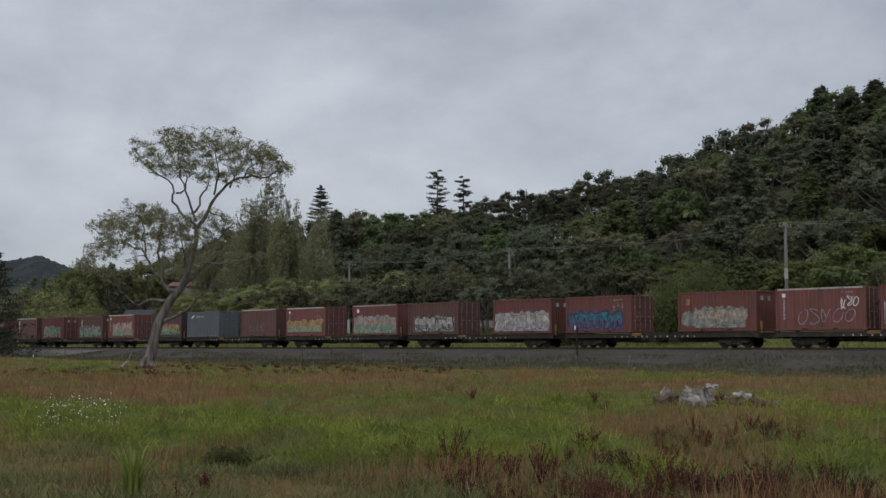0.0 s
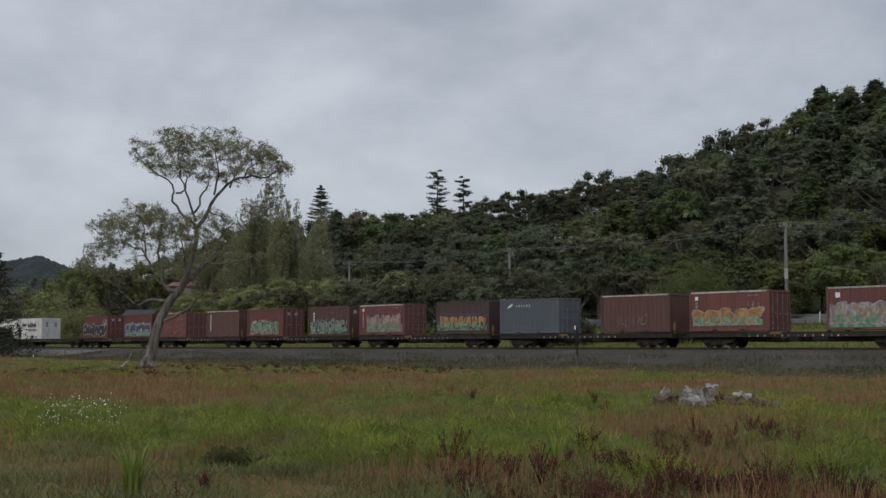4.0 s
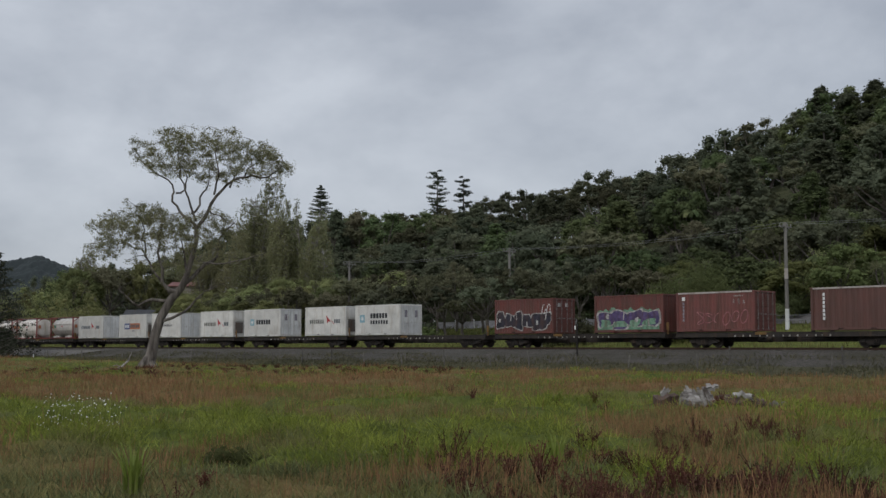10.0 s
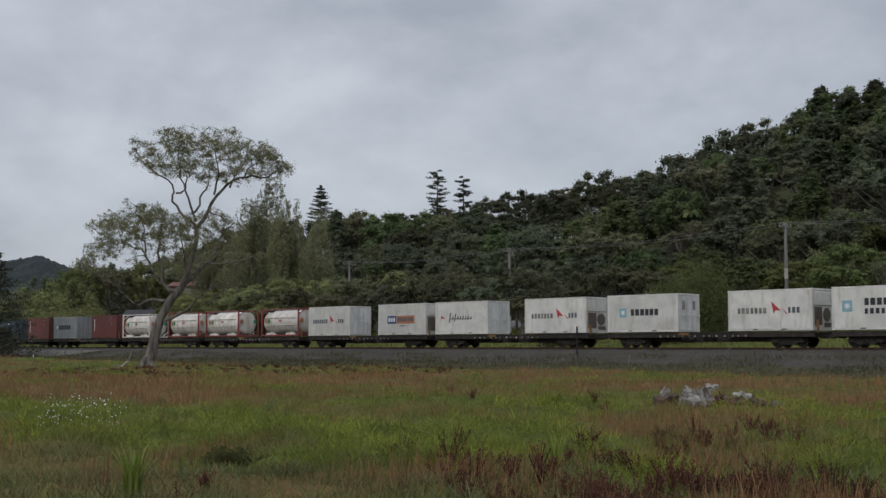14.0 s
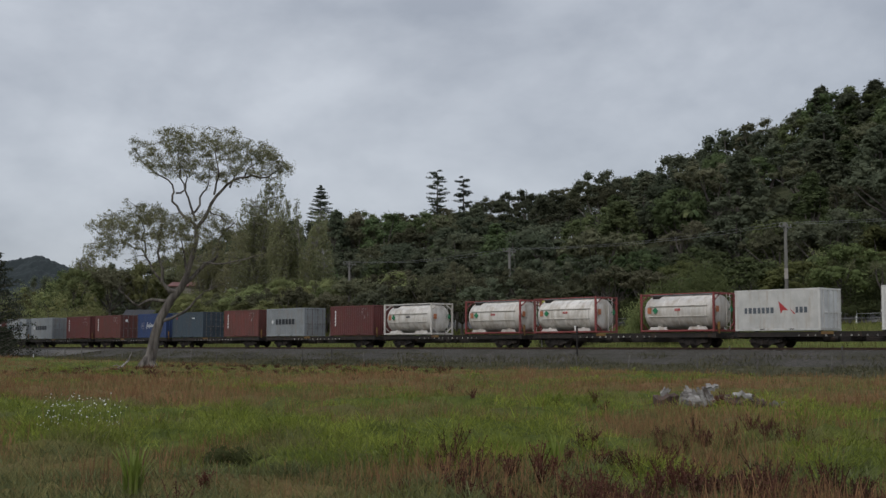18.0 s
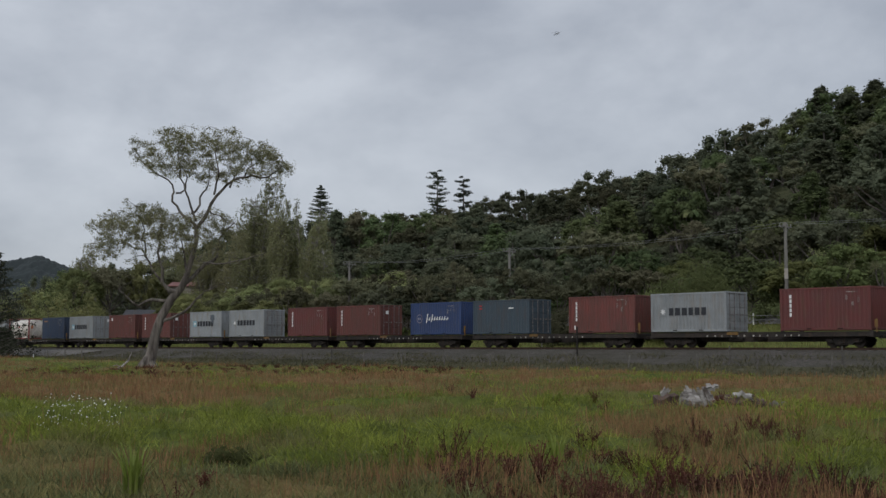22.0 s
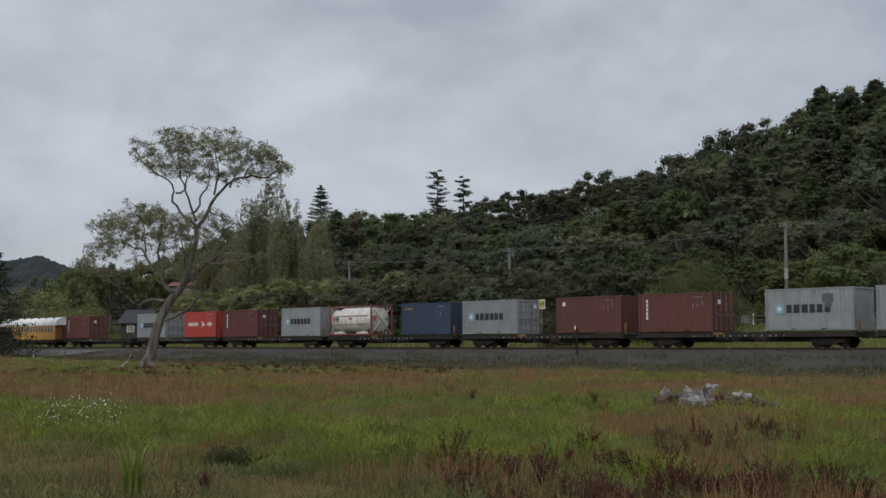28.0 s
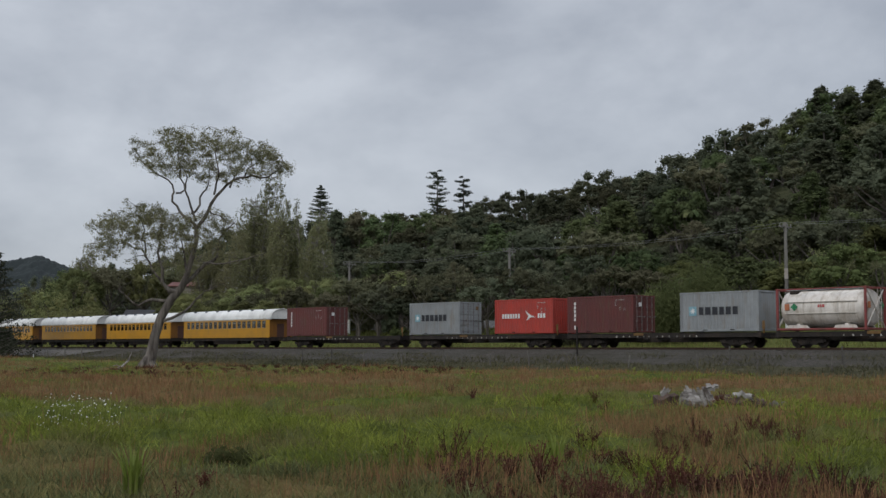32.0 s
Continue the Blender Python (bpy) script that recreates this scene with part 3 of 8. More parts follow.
def container(paint_m, side, doors, label, name="shipping_container", top=None, end_label=False, reefer=False, group="containers on the train"):
    """A twenty-foot box; doors: +1 towards +x, -1 towards -x."""
    c = tagged(new(name), label, "container", group)
    key = {"smooth": m_side_smooth, "ribbed": m_side_ribbed, "fine": m_side}[side]
    sm = cached("side_panel:" + side, key)
    put("side_panel", sm, paint_m, c), put("side_panel", sm, paint_m, c, at=pose(0, 0, 0, 0, 0, 180))
    put("roof", cached("roof", m_roof), paint_m, c), put("floor", cached("floor", m_floor), STEEL, c)
    for s in (0, 180):
        r = pose(0, 0, 0, 0, 0, s)
        put("bottom_rail", cached("bottom_rail", m_bottom_rail), paint_m, c, at=r)
        put("top_rail", cached("top_rail", m_top_rail), top or paint_m, c, "bleached pale top rail" if top else "", at=r)
        x = 2.955 if s == 0 else -2.955
        put("end_header", cached("end_header", m_end_header), paint_m, c, at=pose(x, 0, 0))
        put("end_sill", cached("end_sill", m_end_sill), paint_m, c, at=pose(x, 0, 0))
    for x in (-2.945, 2.945):
        for y in (-1.14, 1.14):
            put("corner_post", cached("corner_post", m_corner_post), paint_m, c, at=pose(x, y, 0, 0, 0, 0 if y < 0 else 180))
            for z in (0, CH - 0.118):
                put("corner_casting", cached("corner_casting", m_casting), paint_m, c, at=pose(x, y, z, 0, 0, 0 if y < 0 else 180))
    ends = {1: 0, -1: 180}
    for y in (1, -1):
        d = put("door", cached("door:" + str(reefer), m_door_reefer if reefer else m_door), DOOR_GREY if reefer else paint_m, c)
        # the far leaf is the same mesh mirrored by a half turn and set back
        d.matrix_basis = pose(0, 0, 0, 0, 0, ends[doors]) @ pose(2.96, 0 if y > 0 else 1.143, 0)
        for k in (-0.28, -0.82):
            put("lock_rod", cached("lock_rod", m_rod), WHITE if reefer else GALV, d, "galvanised lock rod", at=pose(0, k, 0))
        if reefer and doors > 0 and "dark" in label:
            put("door_panel", cached("door_panel", m_door_panel), SP_LILAC, d, "pale blue-grey marking panel", at=pose(0, 0, 0))
    r = pose(0, 0, 0, 0, 0, ends[-doors])
    if reefer:
        u = put("cooling_unit", cached("cooling_unit", m_reefer_unit), paint_m, c, at=r @ pose(2.97, 0, 0))
        put("fan_housing", cached("fan_housing", m_unit_recess), UNIT_GREY, u, "grimy grey fan and compressor recess")
    else:
        put("end_wall", cached("end_wall", m_end_wall), paint_m, c, at=r)
    if end_label:
        for k in (-0.55, 0.25):
            put("placard", cached("placard", m_label), SP_WHITE, c, "white placard", at=pose(3.035 if doors > 0 else 3.01, k, 2.1))
    return c


FACE = -1.222


def bars(bm, x, z, h, widths, gap=0.05, y=FACE - 0.004, slant=0.0):
    """A row of letter-sized bars."""
    for w in widths:
        sheet(bm, [(x, z), (x + w, z), (x + w + slant, z + h), (x + slant, z + h)], y)
        x += w + gap
    return x


def lettering(c, x, z, h, n, material, label, w=None, gap=None, slant=0.0, seed=1):
    rng = random.Random(seed)
    bm = bmesh.new()
    w = w or h * 0.72
    bars(bm, x, z, h, [w * rng.uniform(0.85, 1.1) for _ in range(n)], gap or h * 0.22, slant=slant)
    part("lettering", bm, material, c, label)


def column(c, x, z, n, w, h, material, label, gap=0.06):
    """Upright writing: a column of bars."""
    bm = bmesh.new()
    for i in range(n):
        sheet(bm, [(x, z - i * (h + gap)), (x + w, z - i * (h + gap)), (x + w, z - i * (h + gap) - h), (x, z - i * (h + gap) - h)], FACE - 0.004)
    part("lettering", bm, material, c, label)


def data_marks(c, seed):
    """Small data lines by the door end of a side."""
    rng = random.Random(seed)
    bm = bmesh.new()
    for i in range(3):
        bars(bm, 1.45 + 0.42 * i * 0.9, 1.45 + rng.uniform(0, 0.5), rng.uniform(0.2, 0.4), [0.03, 0.02], 0.05)
    bars(bm, 1.5, 2.24, 0.07, [rng.uniform(0.06, 0.12) for _ in range(5)], 0.07)
    tagged(part("data_marking", bm, SP_WHITE, c, "small white data lines"), kind="stuff")


def blob(cx, cz, rx, rz, rng, n=15, wob=0.27, lean=0.0):
    p1, p2, p3 = rng.uniform(0, 6.3), rng.uniform(0, 6.3), rng.uniform(0, 6.3)
    out = []
    for i in range(n):
        a = 2 * math.pi * i / n
        ca, sa = math.cos(a), math.sin(a)
        k = 1 + wob * (0.6 * math.sin(2 * a + p1) + 0.5 * math.sin(3 * a + p2) + 0.3 * math.sin(5 * a + p3))
        # squarish, letter-like
        x = math.copysign(abs(ca) ** 0.6, ca) * rx * k
        z = math.copysign(abs(sa) ** 0.6, sa) * rz * k
        out.append((cx + x + lean * z, cz + z))
    return out


def clip_outline(o):
    return [(min(2.86, max(-2.86, x)), min(CH - 0.12, max(0.17, z))) for x, z in o]


def graffiti(c, seed, x0, x1, z0, z1, n, fill, edge, back=None, low=None, label="spray-painted graffiti letters", shade=None):
    """Fat sprayed letters with outlines, on an uneven sprayed ground."""
    rng = random.Random(seed)
    if back:
        bm = bmesh.new()
        k = 22
        top = [(x1 + 0.1 - (x1 - x0 + 0.2) * i / k, z1 + 0.05 + rng.uniform(-0.16, 0.14) - 0.35 * abs(i / k - 0.5) ** 2) for i in range(k + 1)]
        sheet(bm, clip_outline([(x0 - 0.1, z0 - 0.05), (x1 + 0.1, z0 - 0.05)] + top), FACE)
        part("graffiti_ground", bm, back, c, "sprayed ground of the graffiti")
    if low:
        bm = bmesh.new()
        k = 18
        top = [(x1 + 0.15 - (x1 - x0 + 0.3) * i / k, z0 + 0.34 * (z1 - z0) + rng.uniform(-0.12, 0.12)) for i in range(k + 1)]
        sheet(bm, clip_outline([(x0 - 0.15, z0 - 0.08), (x1 + 0.15, z0 - 0.08)] + top), FACE - 0.003)
        part("graffiti_base", bm, low, c, "sprayed band under the letters")
    step = (x1 - x0) / n
    for i in range(n):
        em, fm, sm = bmesh.new(), bmesh.new(), bmesh.new()
        cx = x0 + (i + 0.5) * step + rng.uniform(-0.06, 0.06)
        cz = (z0 + z1) / 2 + rng.uniform(-0.06, 0.06)
        rx, rz = step * rng.uniform(0.56, 0.72), (z1 - z0) / 2 * rng.uniform(0.82, 1.05)
        lean = rng.uniform(-0.18, 0.18)
        st = rng.getstate()
        sheet(em, clip_outline(blob(cx, cz, rx, rz, rng, lean=lean)), FACE - 0.006 - 0.0006 * (i % 3))
        rng.setstate(st)
        sheet(fm, clip_outline(blob(cx, cz, rx * 0.80, rz * 0.86, rng, lean=lean)), FACE - 0.009 - 0.0006 * (i % 3))
        # a cut that makes it a letter
        if rng.random() < 0.6:
            a, b, d = rng.uniform(-0.4, 0.3) * rx, rng.choice((-1, 1)), rng.uniform(0.06, 0.10)
            zs = (cz + b * rz * 0.85, cz + b * rz * rng.uniform(-0.1, 0.2))
            sheet(sm, clip_outline([(cx + a + lean * (zs[0] - cz), zs[0]), (cx + a + 1.4 * d + lean * (zs[0] - cz), zs[0]), (cx + a + d, zs[1]), (cx + a, zs[1])]), FACE - 0.013)
        else:
            sheet(sm, clip_outline(blob(cx + rng.uniform(-0.2, 0.2) * rx, cz + rng.uniform(-0.3, 0.3) * rz, rx * 0.2, rz * 0.25, rng, 10)), FACE - 0.013)
        letter = part("graffiti_letter", em, edge, c, label)
        if low or back:
            lm = bmesh.new()
            sheet(lm, clip_outline(blob(cx - 0.05 * rx, cz - 0.45 * rz, rx * 0.60, rz * 0.36, rng, 13, lean=lean)), FACE - 0.0115)
            part("letter_shade", lm, low or back, letter)
        part("letter_fill", fm, fill, letter), part("letter_cut", sm, shade or edge, letter)


def scribble(c, seed, x0, x1, z0, z1, material, n=5, w=0.035, label="thin sprayed tag"):
    """A tag drawn in one thin line."""
    rng = random.Random(seed)
    for i in range(n):
        bm = bmesh.new()
        cx = x0 + (i + 0.5) * (x1 - x0) / n
        rx, rz = (x1 - x0) / n * 0.42, (z1 - z0) / 2 * rng.uniform(0.6, 1.0)
        cz = (z0 + z1) / 2 + rng.uniform(-0.1, 0.1)
        a0, a1 = rng.uniform(0, 2), rng.uniform(4.2, 7.5)
        fx, fz = rng.choice((1, 1, 2)), rng.choice((1, 1, 2))
        pts = [(cx + rx * math.cos(fx * (a0 + (a1 - a0) * k / 14)), cz + rz * math.sin(fz * (a0 + (a1 - a0) * k / 14) + 0.4)) for k in range(15)]
        prev = None
        for k in range(15):
            p, q = pts[max(0, k - 1)], pts[min(14, k + 1)]
            dx, dz = q[0] - p[0], q[1] - p[1]
            d = math.hypot(dx, dz) or 1
            ox, oz = -dz / d * w / 2, dx / d * w / 2
            cur = [bm.verts.new((pts[k][0] + sg * ox, FACE - 0.004 - 0.0004 * k, pts[k][1] + sg * oz)) for sg in (1, -1)]
            if prev:
                bm.faces.new((prev[0], prev[1], cur[1], cur[0]))
            prev = cur
        part("tag_stroke", bm, material, c, label)


def square_logo(c, x, z, s, back, star=None, pts=7):
    bm = bmesh.new()
    sheet(bm, [(x, z), (x + s, z), (x + s, z + s), (x, z + s)], FACE - 0.002)
    part("emblem", bm, back, c, "square emblem")
    if star:
        bm = bmesh.new()
        o = []
        for i in range(pts * 2):
            a, r = math.pi / 2 + math.pi * i / pts, s * (0.40 if i % 2 == 0 else 0.16)
            o.append((x + s / 2 + r * math.cos(a), z + s / 2 + r * math.sin(a)))
        sheet(bm, o, FACE - 0.007)
        part("emblem_star", bm, star, c, "white star")


def side_column(c, logo=True):
    """A white square above a column of upright bars at the left end."""
    if logo:
        square_logo(c, -2.55, 2.05, 0.24, INK_W)
    column(c, -2.50, 1.95, 6, 0.14, 0.17, SP_LILAC, "upright column of letter bars", 0.05)


def strip(c, x=-2.35, n=5, h=0.2, z=2.1):
    column(c, x, z, n, 0.15, h, INK_W, "white upright column of letter bars", 0.06)


# ---- tank containers
def m_tank(bm):
    n, r = 28, 1.165
    half = [(2.90, 0.0), (2.89, 0.45), (2.85, 0.82), (2.76, 1.04), (2.62, 1.13), (2.48, r)]
    prof = [(-x, k) for x, k in half] + half[::-1]
    rings = []
    for x, k in prof:
        rings.append([bm.verts.new((x, k * math.sin(2 * math.pi * i / n), 1.33 + k * math.cos(2 * math.pi * i / n))) for i in range(n)] if k else [bm.verts.new((x, 0, 1.33))])
    for a, b in zip(rings, rings[1:]):
        for i in range(n):
            j = (i + 1) % n
            if len(a) == 1:
                bm.faces.new((a[0], b[j], b[i]))
            elif len(b) == 1:
                bm.faces.new((a[i], a[j], b[0]))
            else:
                bm.faces.new((a[i], a[j], b[j], b[i]))


def m_tank_band(bm):
    n = 32
    a = [[bm.verts.new((x, r * math.sin(2 * math.pi * i / n), 1.33 + r * math.cos(2 * math.pi * i / n))) for i in range(n)] for x, r in ((-0.035, 1.165), (-0.035, 1.180), (0.035, 1.180), (0.035, 1.165))]
    for p, q in zip(a, a[1:]):
        for i in range(n):
            bm.faces.new((p[i], p[(i + 1) % n], q[(i + 1) % n], q[i]))


def m_end_frame(bm):
    for y in (-1.15, 1.15):
        bbox(bm, -0.07, 0.07, y - 0.068, y + 0.068, 0, CH, 0.015)
    bbox(bm, -0.06, 0.06, -1.1, 1.1, 0.01, 0.15, 0.01)
    bbox(bm, -0.06, 0.06, -1.1, 1.1, CH - 0.13, CH - 0.01, 0.01)


def m_brace(y, foot):
    """One corner strut of a tank's end frame."""
    def make(bm):
        if foot:
            tube(bm, (0, y * 1.08, 0.62), (0, y * 0.45, 0.12), 0.045, n=6)
        else:
            tube(bm, (0, y * 1.08, 2.05), (0, y * 0.45, 2.50), 0.045, n=6)
    return make


def m_brace_cross(y):
    def make(bm):
        tube(bm, (0.02 * y, y * 1.08, 0.14), (0.02 * y, -y * 1.08, 2.48), 0.045, n=6)
    return make


def m_tank_rail(bm):
    bbox(bm, -2.9, 2.9, -1.21, -1.10, 0.03, 0.15, 0.012)
    bbox(bm, -2.9, 2.9, -1.20, -1.13, CH - 0.09, CH - 0.02, 0.012)


def m_saddle(bm):
    v = [(-0.80, 0.10), (0.80, 0.10), (0.62, 0.34), (-0.62, 0.34)]
    for y in (-1.10, 0.98):
        a = [bm.verts.new((x, y, z)) for x, z in v]
        b = [bm.verts.new((x, y + 0.12, z)) for x, z in v]
        bm.faces.new(a), bm.faces.new(b[::-1])
        for i in range(4):
            bm.faces.new((a[i], a[(i + 1) % 4], b[(i + 1) % 4], b[i]))
    bbox(bm, -0.10, 0.10, -1.0, 1.0, 0.10, 0.42, 0.02)


def m_walkway(bm):
    for y in (-0.42, -0.14, 0.14):
        bbox(bm, -2.8, 2.8, y, y + 0.22, 2.50, 2.535, 0.006)
    for x in (-2.2, -0.8, 0.8, 2.2):
        box(bm, x - 0.03, x + 0.03, -0.4, 0.35, 2.44, 2.50)


def m_ladder(bm):
    for y in (0.15, 0.55):
        tube(bm, (0.09, y, 0.15), (0.09, y, 2.5), 0.02, n=6)
    for i in range(7):
        tube(bm, (0.09, 0.15, 0.35 + 0.33 * i), (0.09, 0.55, 0.35 + 0.33 * i), 0.014, n=6)


def m_valve_box(bm):
    bbox(bm, -2.35, -1.75, -0.72, -0.15, 2.20, 2.48, 0.03)
    tube(bm, (-1.2, 0, 2.40), (-1.2, 0, 2.52), 0.28, n=16)


def m_data_plate(bm):
    bbox(bm, -0.16, 0.16, -0.01, 0.01, -0.2, 0.2, 0.004)


def m_diamond(bm):
    sheet(bm, [(-0.24, 0), (0, -0.24), (0.24, 0), (0, 0.24)], -0.02, 0.02)


def m_skirt(bm):
    """Rails along the tank's waist that carry the cladding."""
    for z in (1.02, 1.72):
        bbox(bm, -2.40, 2.40, -1.185, -1.10, z, z + 0.05, 0.01)


def tank(frame_m, label, cross=False):
    c = tagged(new("tank_container"), label, "tank container", "tank containers on the train")
    put("tank", cached("tank", m_tank, flat=False), CREAM, c, "cream insulated cylinder tank")
    for x in (-2.3, -1.15, 0.0, 1.15, 2.3):
        put("band", cached("band", m_tank_band), CREAM, c, at=pose(x, 0, 0))
    for s in (0, 180):
        e = put("end_frame", cached("end_frame", m_end_frame), frame_m, c, at=pose(2.95 if s == 0 else -2.95, 0, 0))
        for y in (-1, 1):
            if cross:
                put("brace", cached("brace:cross%d" % y, m_brace_cross(y)), CREAM, e)
            else:
                for foot in (0, 1):
                    put("brace", cached("brace:%d%d" % (y, foot), m_brace(y, foot)), frame_m, e)
        put("side_rail", cached("side_rail", m_tank_rail), frame_m, c, at=pose(0, 0, 0, 0, 0, s))
        put("saddle", cached("saddle", m_saddle), CREAM, c, at=pose(1.6 if s == 0 else -1.6, 0, 0))
    put("walkway", cached("walkway", m_walkway), PALE, c)
    put("ladder", cached("ladder", m_ladder), CREAM, c, at=pose(2.95, 0, 0))
    put("valve_box", cached("valve_box", m_valve_box), STEEL, c)
    put("waist_rail", cached("waist_rail", m_skirt), CREAM, c)
    put("placard", cached("tank_plate", m_data_plate), INK_ORANGE, c, "orange hazard plate", at=pose(-2.25, -1.20, 1.45))
    put("placard", cached("hazard_diamond", m_diamond), INK_GREEN, c, "green diamond placard", at=pose(-1.75, -1.195, 1.45))
    put("placard", cached("tank_plate", m_data_plate), INK_ORANGE, c, "orange hazard plate", at=pose(2.97, -0.75, 1.5, 0, 0, 90))
    put("placard", cached("hazard_diamond", m_diamond), INK_GREEN, c, "green diamond placard", at=pose(2.97, 0.75, 1.5, 0, 0, 90))
    bm = bmesh.new()
    bars(bm, -0.15, 1.40, 0.17, [0.1, 0.1, 0.14], 0.05, y=-1.19)
    part("lettering", bm, INK_RED if frame_m is FRAME_RED else INK, c, "short row of letter bars")
    return c


# ---- what each wagon carries, from the front of the train to its end; slot +1 is the leading one
def cargo(k, slot):
    S = 100 * k + slot
    if k == -1 and slot == 1:
        c = container(RED, "fine", 1, "weathered red container with a white graffiti patch")
        graffiti(c, S, -2.7, 1.5, 0.4, 1.6, 4, SP_WHITE, SP_GREY, SP_LILAC)
        return c
    if k == -1:
        c = container(RED2, "fine", 1, "faded red container with white sprayed tags and pale top rail", top=RUSTY_TOP)
        side_column(c), data_marks(c, S)
        scribble(c, S, -1.5, 2.4, 0.35, 1.45, SP_LILAC, 5, 0.05, "thin white sprayed tag"), scribble(c, S + 7, 1.4, 2.6, 1.3, 2.0, INK_W, 3, 0.045)
        return c
    if k == 0 and slot == 1:
        c = container(RED, "fine", -1, "red container with grey and cream graffiti letters", end_label=True)
        graffiti(c, S, -1.6, 2.1, 0.3, 1.55, 4, SP_CREAM, SP_GREY, SP_GREY)
        graffiti(c, S + 1, -2.75, -1.5, 0.25, 1.3, 2, SP_GREY, SP_GREY)
        bm = bmesh.new()
        bars(bm, -2.35, 1.75, 0.4, [0.3], 0.05)
        part("patch", bm, SP_ORANGE, c, "ochre paint patch")
        return c
    if k == 0:
        c = container(RED, "fine", 1, "red container with blue graffiti letters")
        graffiti(c, S, -2.7, 2.2, 0.25, 1.55, 8, SP_BLUE, SP_DARK, SP_VIOLET, None, "blue sprayed graffiti letters"), data_marks(c, S)
        return c
    if k == 1 and slot == 1:
        c = container(RED, "ribbed", -1, "red ribbed container with white and lilac graffiti", end_label=True)
        graffiti(c, S, -2.7, 2.7, 0.25, 1.6, 6, SP_WHITE, SP_GREY, SP_LILAC, None, "white sprayed graffiti letters")
        return c
    if k == 1:
        c = container(BROWN, "ribbed", 1, "brown ribbed container with white graffiti letters")
        graffiti(c, S, -2.2, 2.5, 0.3, 1.45, 5, SP_WHITE, SP_DARK, SP_GREY, None, "white sprayed graffiti letters")
        return c
    if k == 2 and slot == 1:
        c = container(RED2, "fine", -1, "faded red container with mint and grey graffiti, pale top rail", top=RUSTY_TOP)
        square_logo(c, -2.4, 1.95, 0.3, INK_W)
        graffiti(c, S, -2.7, 2.7, 0.25, 1.6, 5, SP_CREAM, SP_LILAC, SP_LILAC, SP_MINT, "pale sprayed graffiti letters")
        return c
    if k == 2:
        c = container(RED2, "fine", 1, "faded red container with orange and mint graffiti, pale top rail", top=RUSTY_TOP)
        side_column(c)
        graffiti(c, S, -2.6, 2.4, 0.45, 1.5, 5, SP_ORANGE, SP_CREAM, None, SP_MINT, "orange sprayed graffiti letters"), data_marks(c, S)
        return c
    if k == 3 and slot == 1:
        c = container(BROWN, "ribbed", -1, "brown ribbed container with faint white tags, pale top rail", top=RUSTY_TOP)
        scribble(c, S, -1.5, 1.2, 0.4, 1.2, SP_GREY, 4, 0.05)
        return c
    if k == 3:
        c = container(SLATE, "fine", 1, "slate grey container with small white lettering bars", end_label=False)
        lettering(c, -1.3, 1.98, 0.18, 6, SP_WHITE, "white row of letter bars", gap=0.14)
        bm = bmesh.new()
        sheet(bm, [(-2.25, 1.9), (-1.75, 2.05), (-1.6, 2.28), (-2.0, 2.14)], FACE - 0.004)
        part("emblem", bm, INK_W, c, "white slanted emblem")
        bars2 = bmesh.new()
        bars(bars2, 2.62, 1.2, 0.45, [0.10], 0.05)
        part("patch", bars2, SAFETY, c, "yellow patch")
        return c
    if k == 4 and slot == 1:
        c = container(UMBER, "fine", -1, "dark umber container with orange graffiti over mint")
        graffiti(c, S, -2.7, 2.6, 0.4, 1.55, 7, SP_ORANGE, SP_DARK, SP_VIOLET, SP_MINT, "orange sprayed graffiti letters")
        return c
    if k == 4:
        c = container(RED2, "fine", 1, "faded red container with pink, violet and mint graffiti", top=RUSTY_TOP)
        side_column(c)
        graffiti(c, S, -1.8, 2.6, 0.35, 1.75, 6, SP_CREAM, SP_PINK, SP_VIOLET, SP_MINT, "pink sprayed graffiti letters"), data_marks(c, S)
        return c
    if k == 5 and slot == 1:
        c = container(BROWN, "ribbed", -1, "brown ribbed container with grey-green graffiti", end_label=True)
        strip(c, -2.2, 4)
        graffiti(c, S, -2.6, 2.6, 0.25, 1.4, 6, SP_GREY, SP_DARK, SP_MINT, None, "grey-green sprayed graffiti letters")
        return c
    if k == 5:
        c = container(RED, "ribbed", 1, "red ribbed container with green and cream graffiti", end_label=True)
        graffiti(c, S, -2.3, 2.2, 0.25, 1.45, 6, SP_MINT, SP_DARK, SP_CREAM, None, "green sprayed graffiti letters")
        return c
    if k == 6 and slot == 1:
        c = container(BROWN, "ribbed", -1, "brown ribbed container with white upright bars, pale top rail", top=RUSTY_TOP)
        strip(c, -2.2, 7, 0.18, 2.25)
        return c
    if k == 6:
        c = container(RED2, "fine", 1, "faded red container with thin pink tag, pale top rail", top=RUSTY_TOP)
        side_column(c), data_marks(c, S)
        scribble(c, S, -1.4, 2.6, 0.45, 1.4, SP_PINK, 6, 0.05, "thin pink sprayed tag")
        return c
    if k == 7 and slot == 1:
        c = container(RED, "fine", -1, "red container with violet graffiti letters outlined white")
        graffiti(c, S, -2.6, 2.6, 0.25, 1.6, 4, SP_VIOLET, SP_WHITE, SP_MINT, None, "violet sprayed graffiti letters")
        return c
    if k == 7:
        c = container(RED, "fine", 1, "rust-red container with dark graffiti letters outlined white", end_label=True)
        graffiti(c, S, -2.8, 2.7, 0.3, 1.6, 6, SP_DARK, SP_WHITE, None, None, "dark sprayed graffiti letters")
        scribble(c, S, 1.9, 2.8, 1.2, 2.2, INK_W, 2, 0.05)
        return c
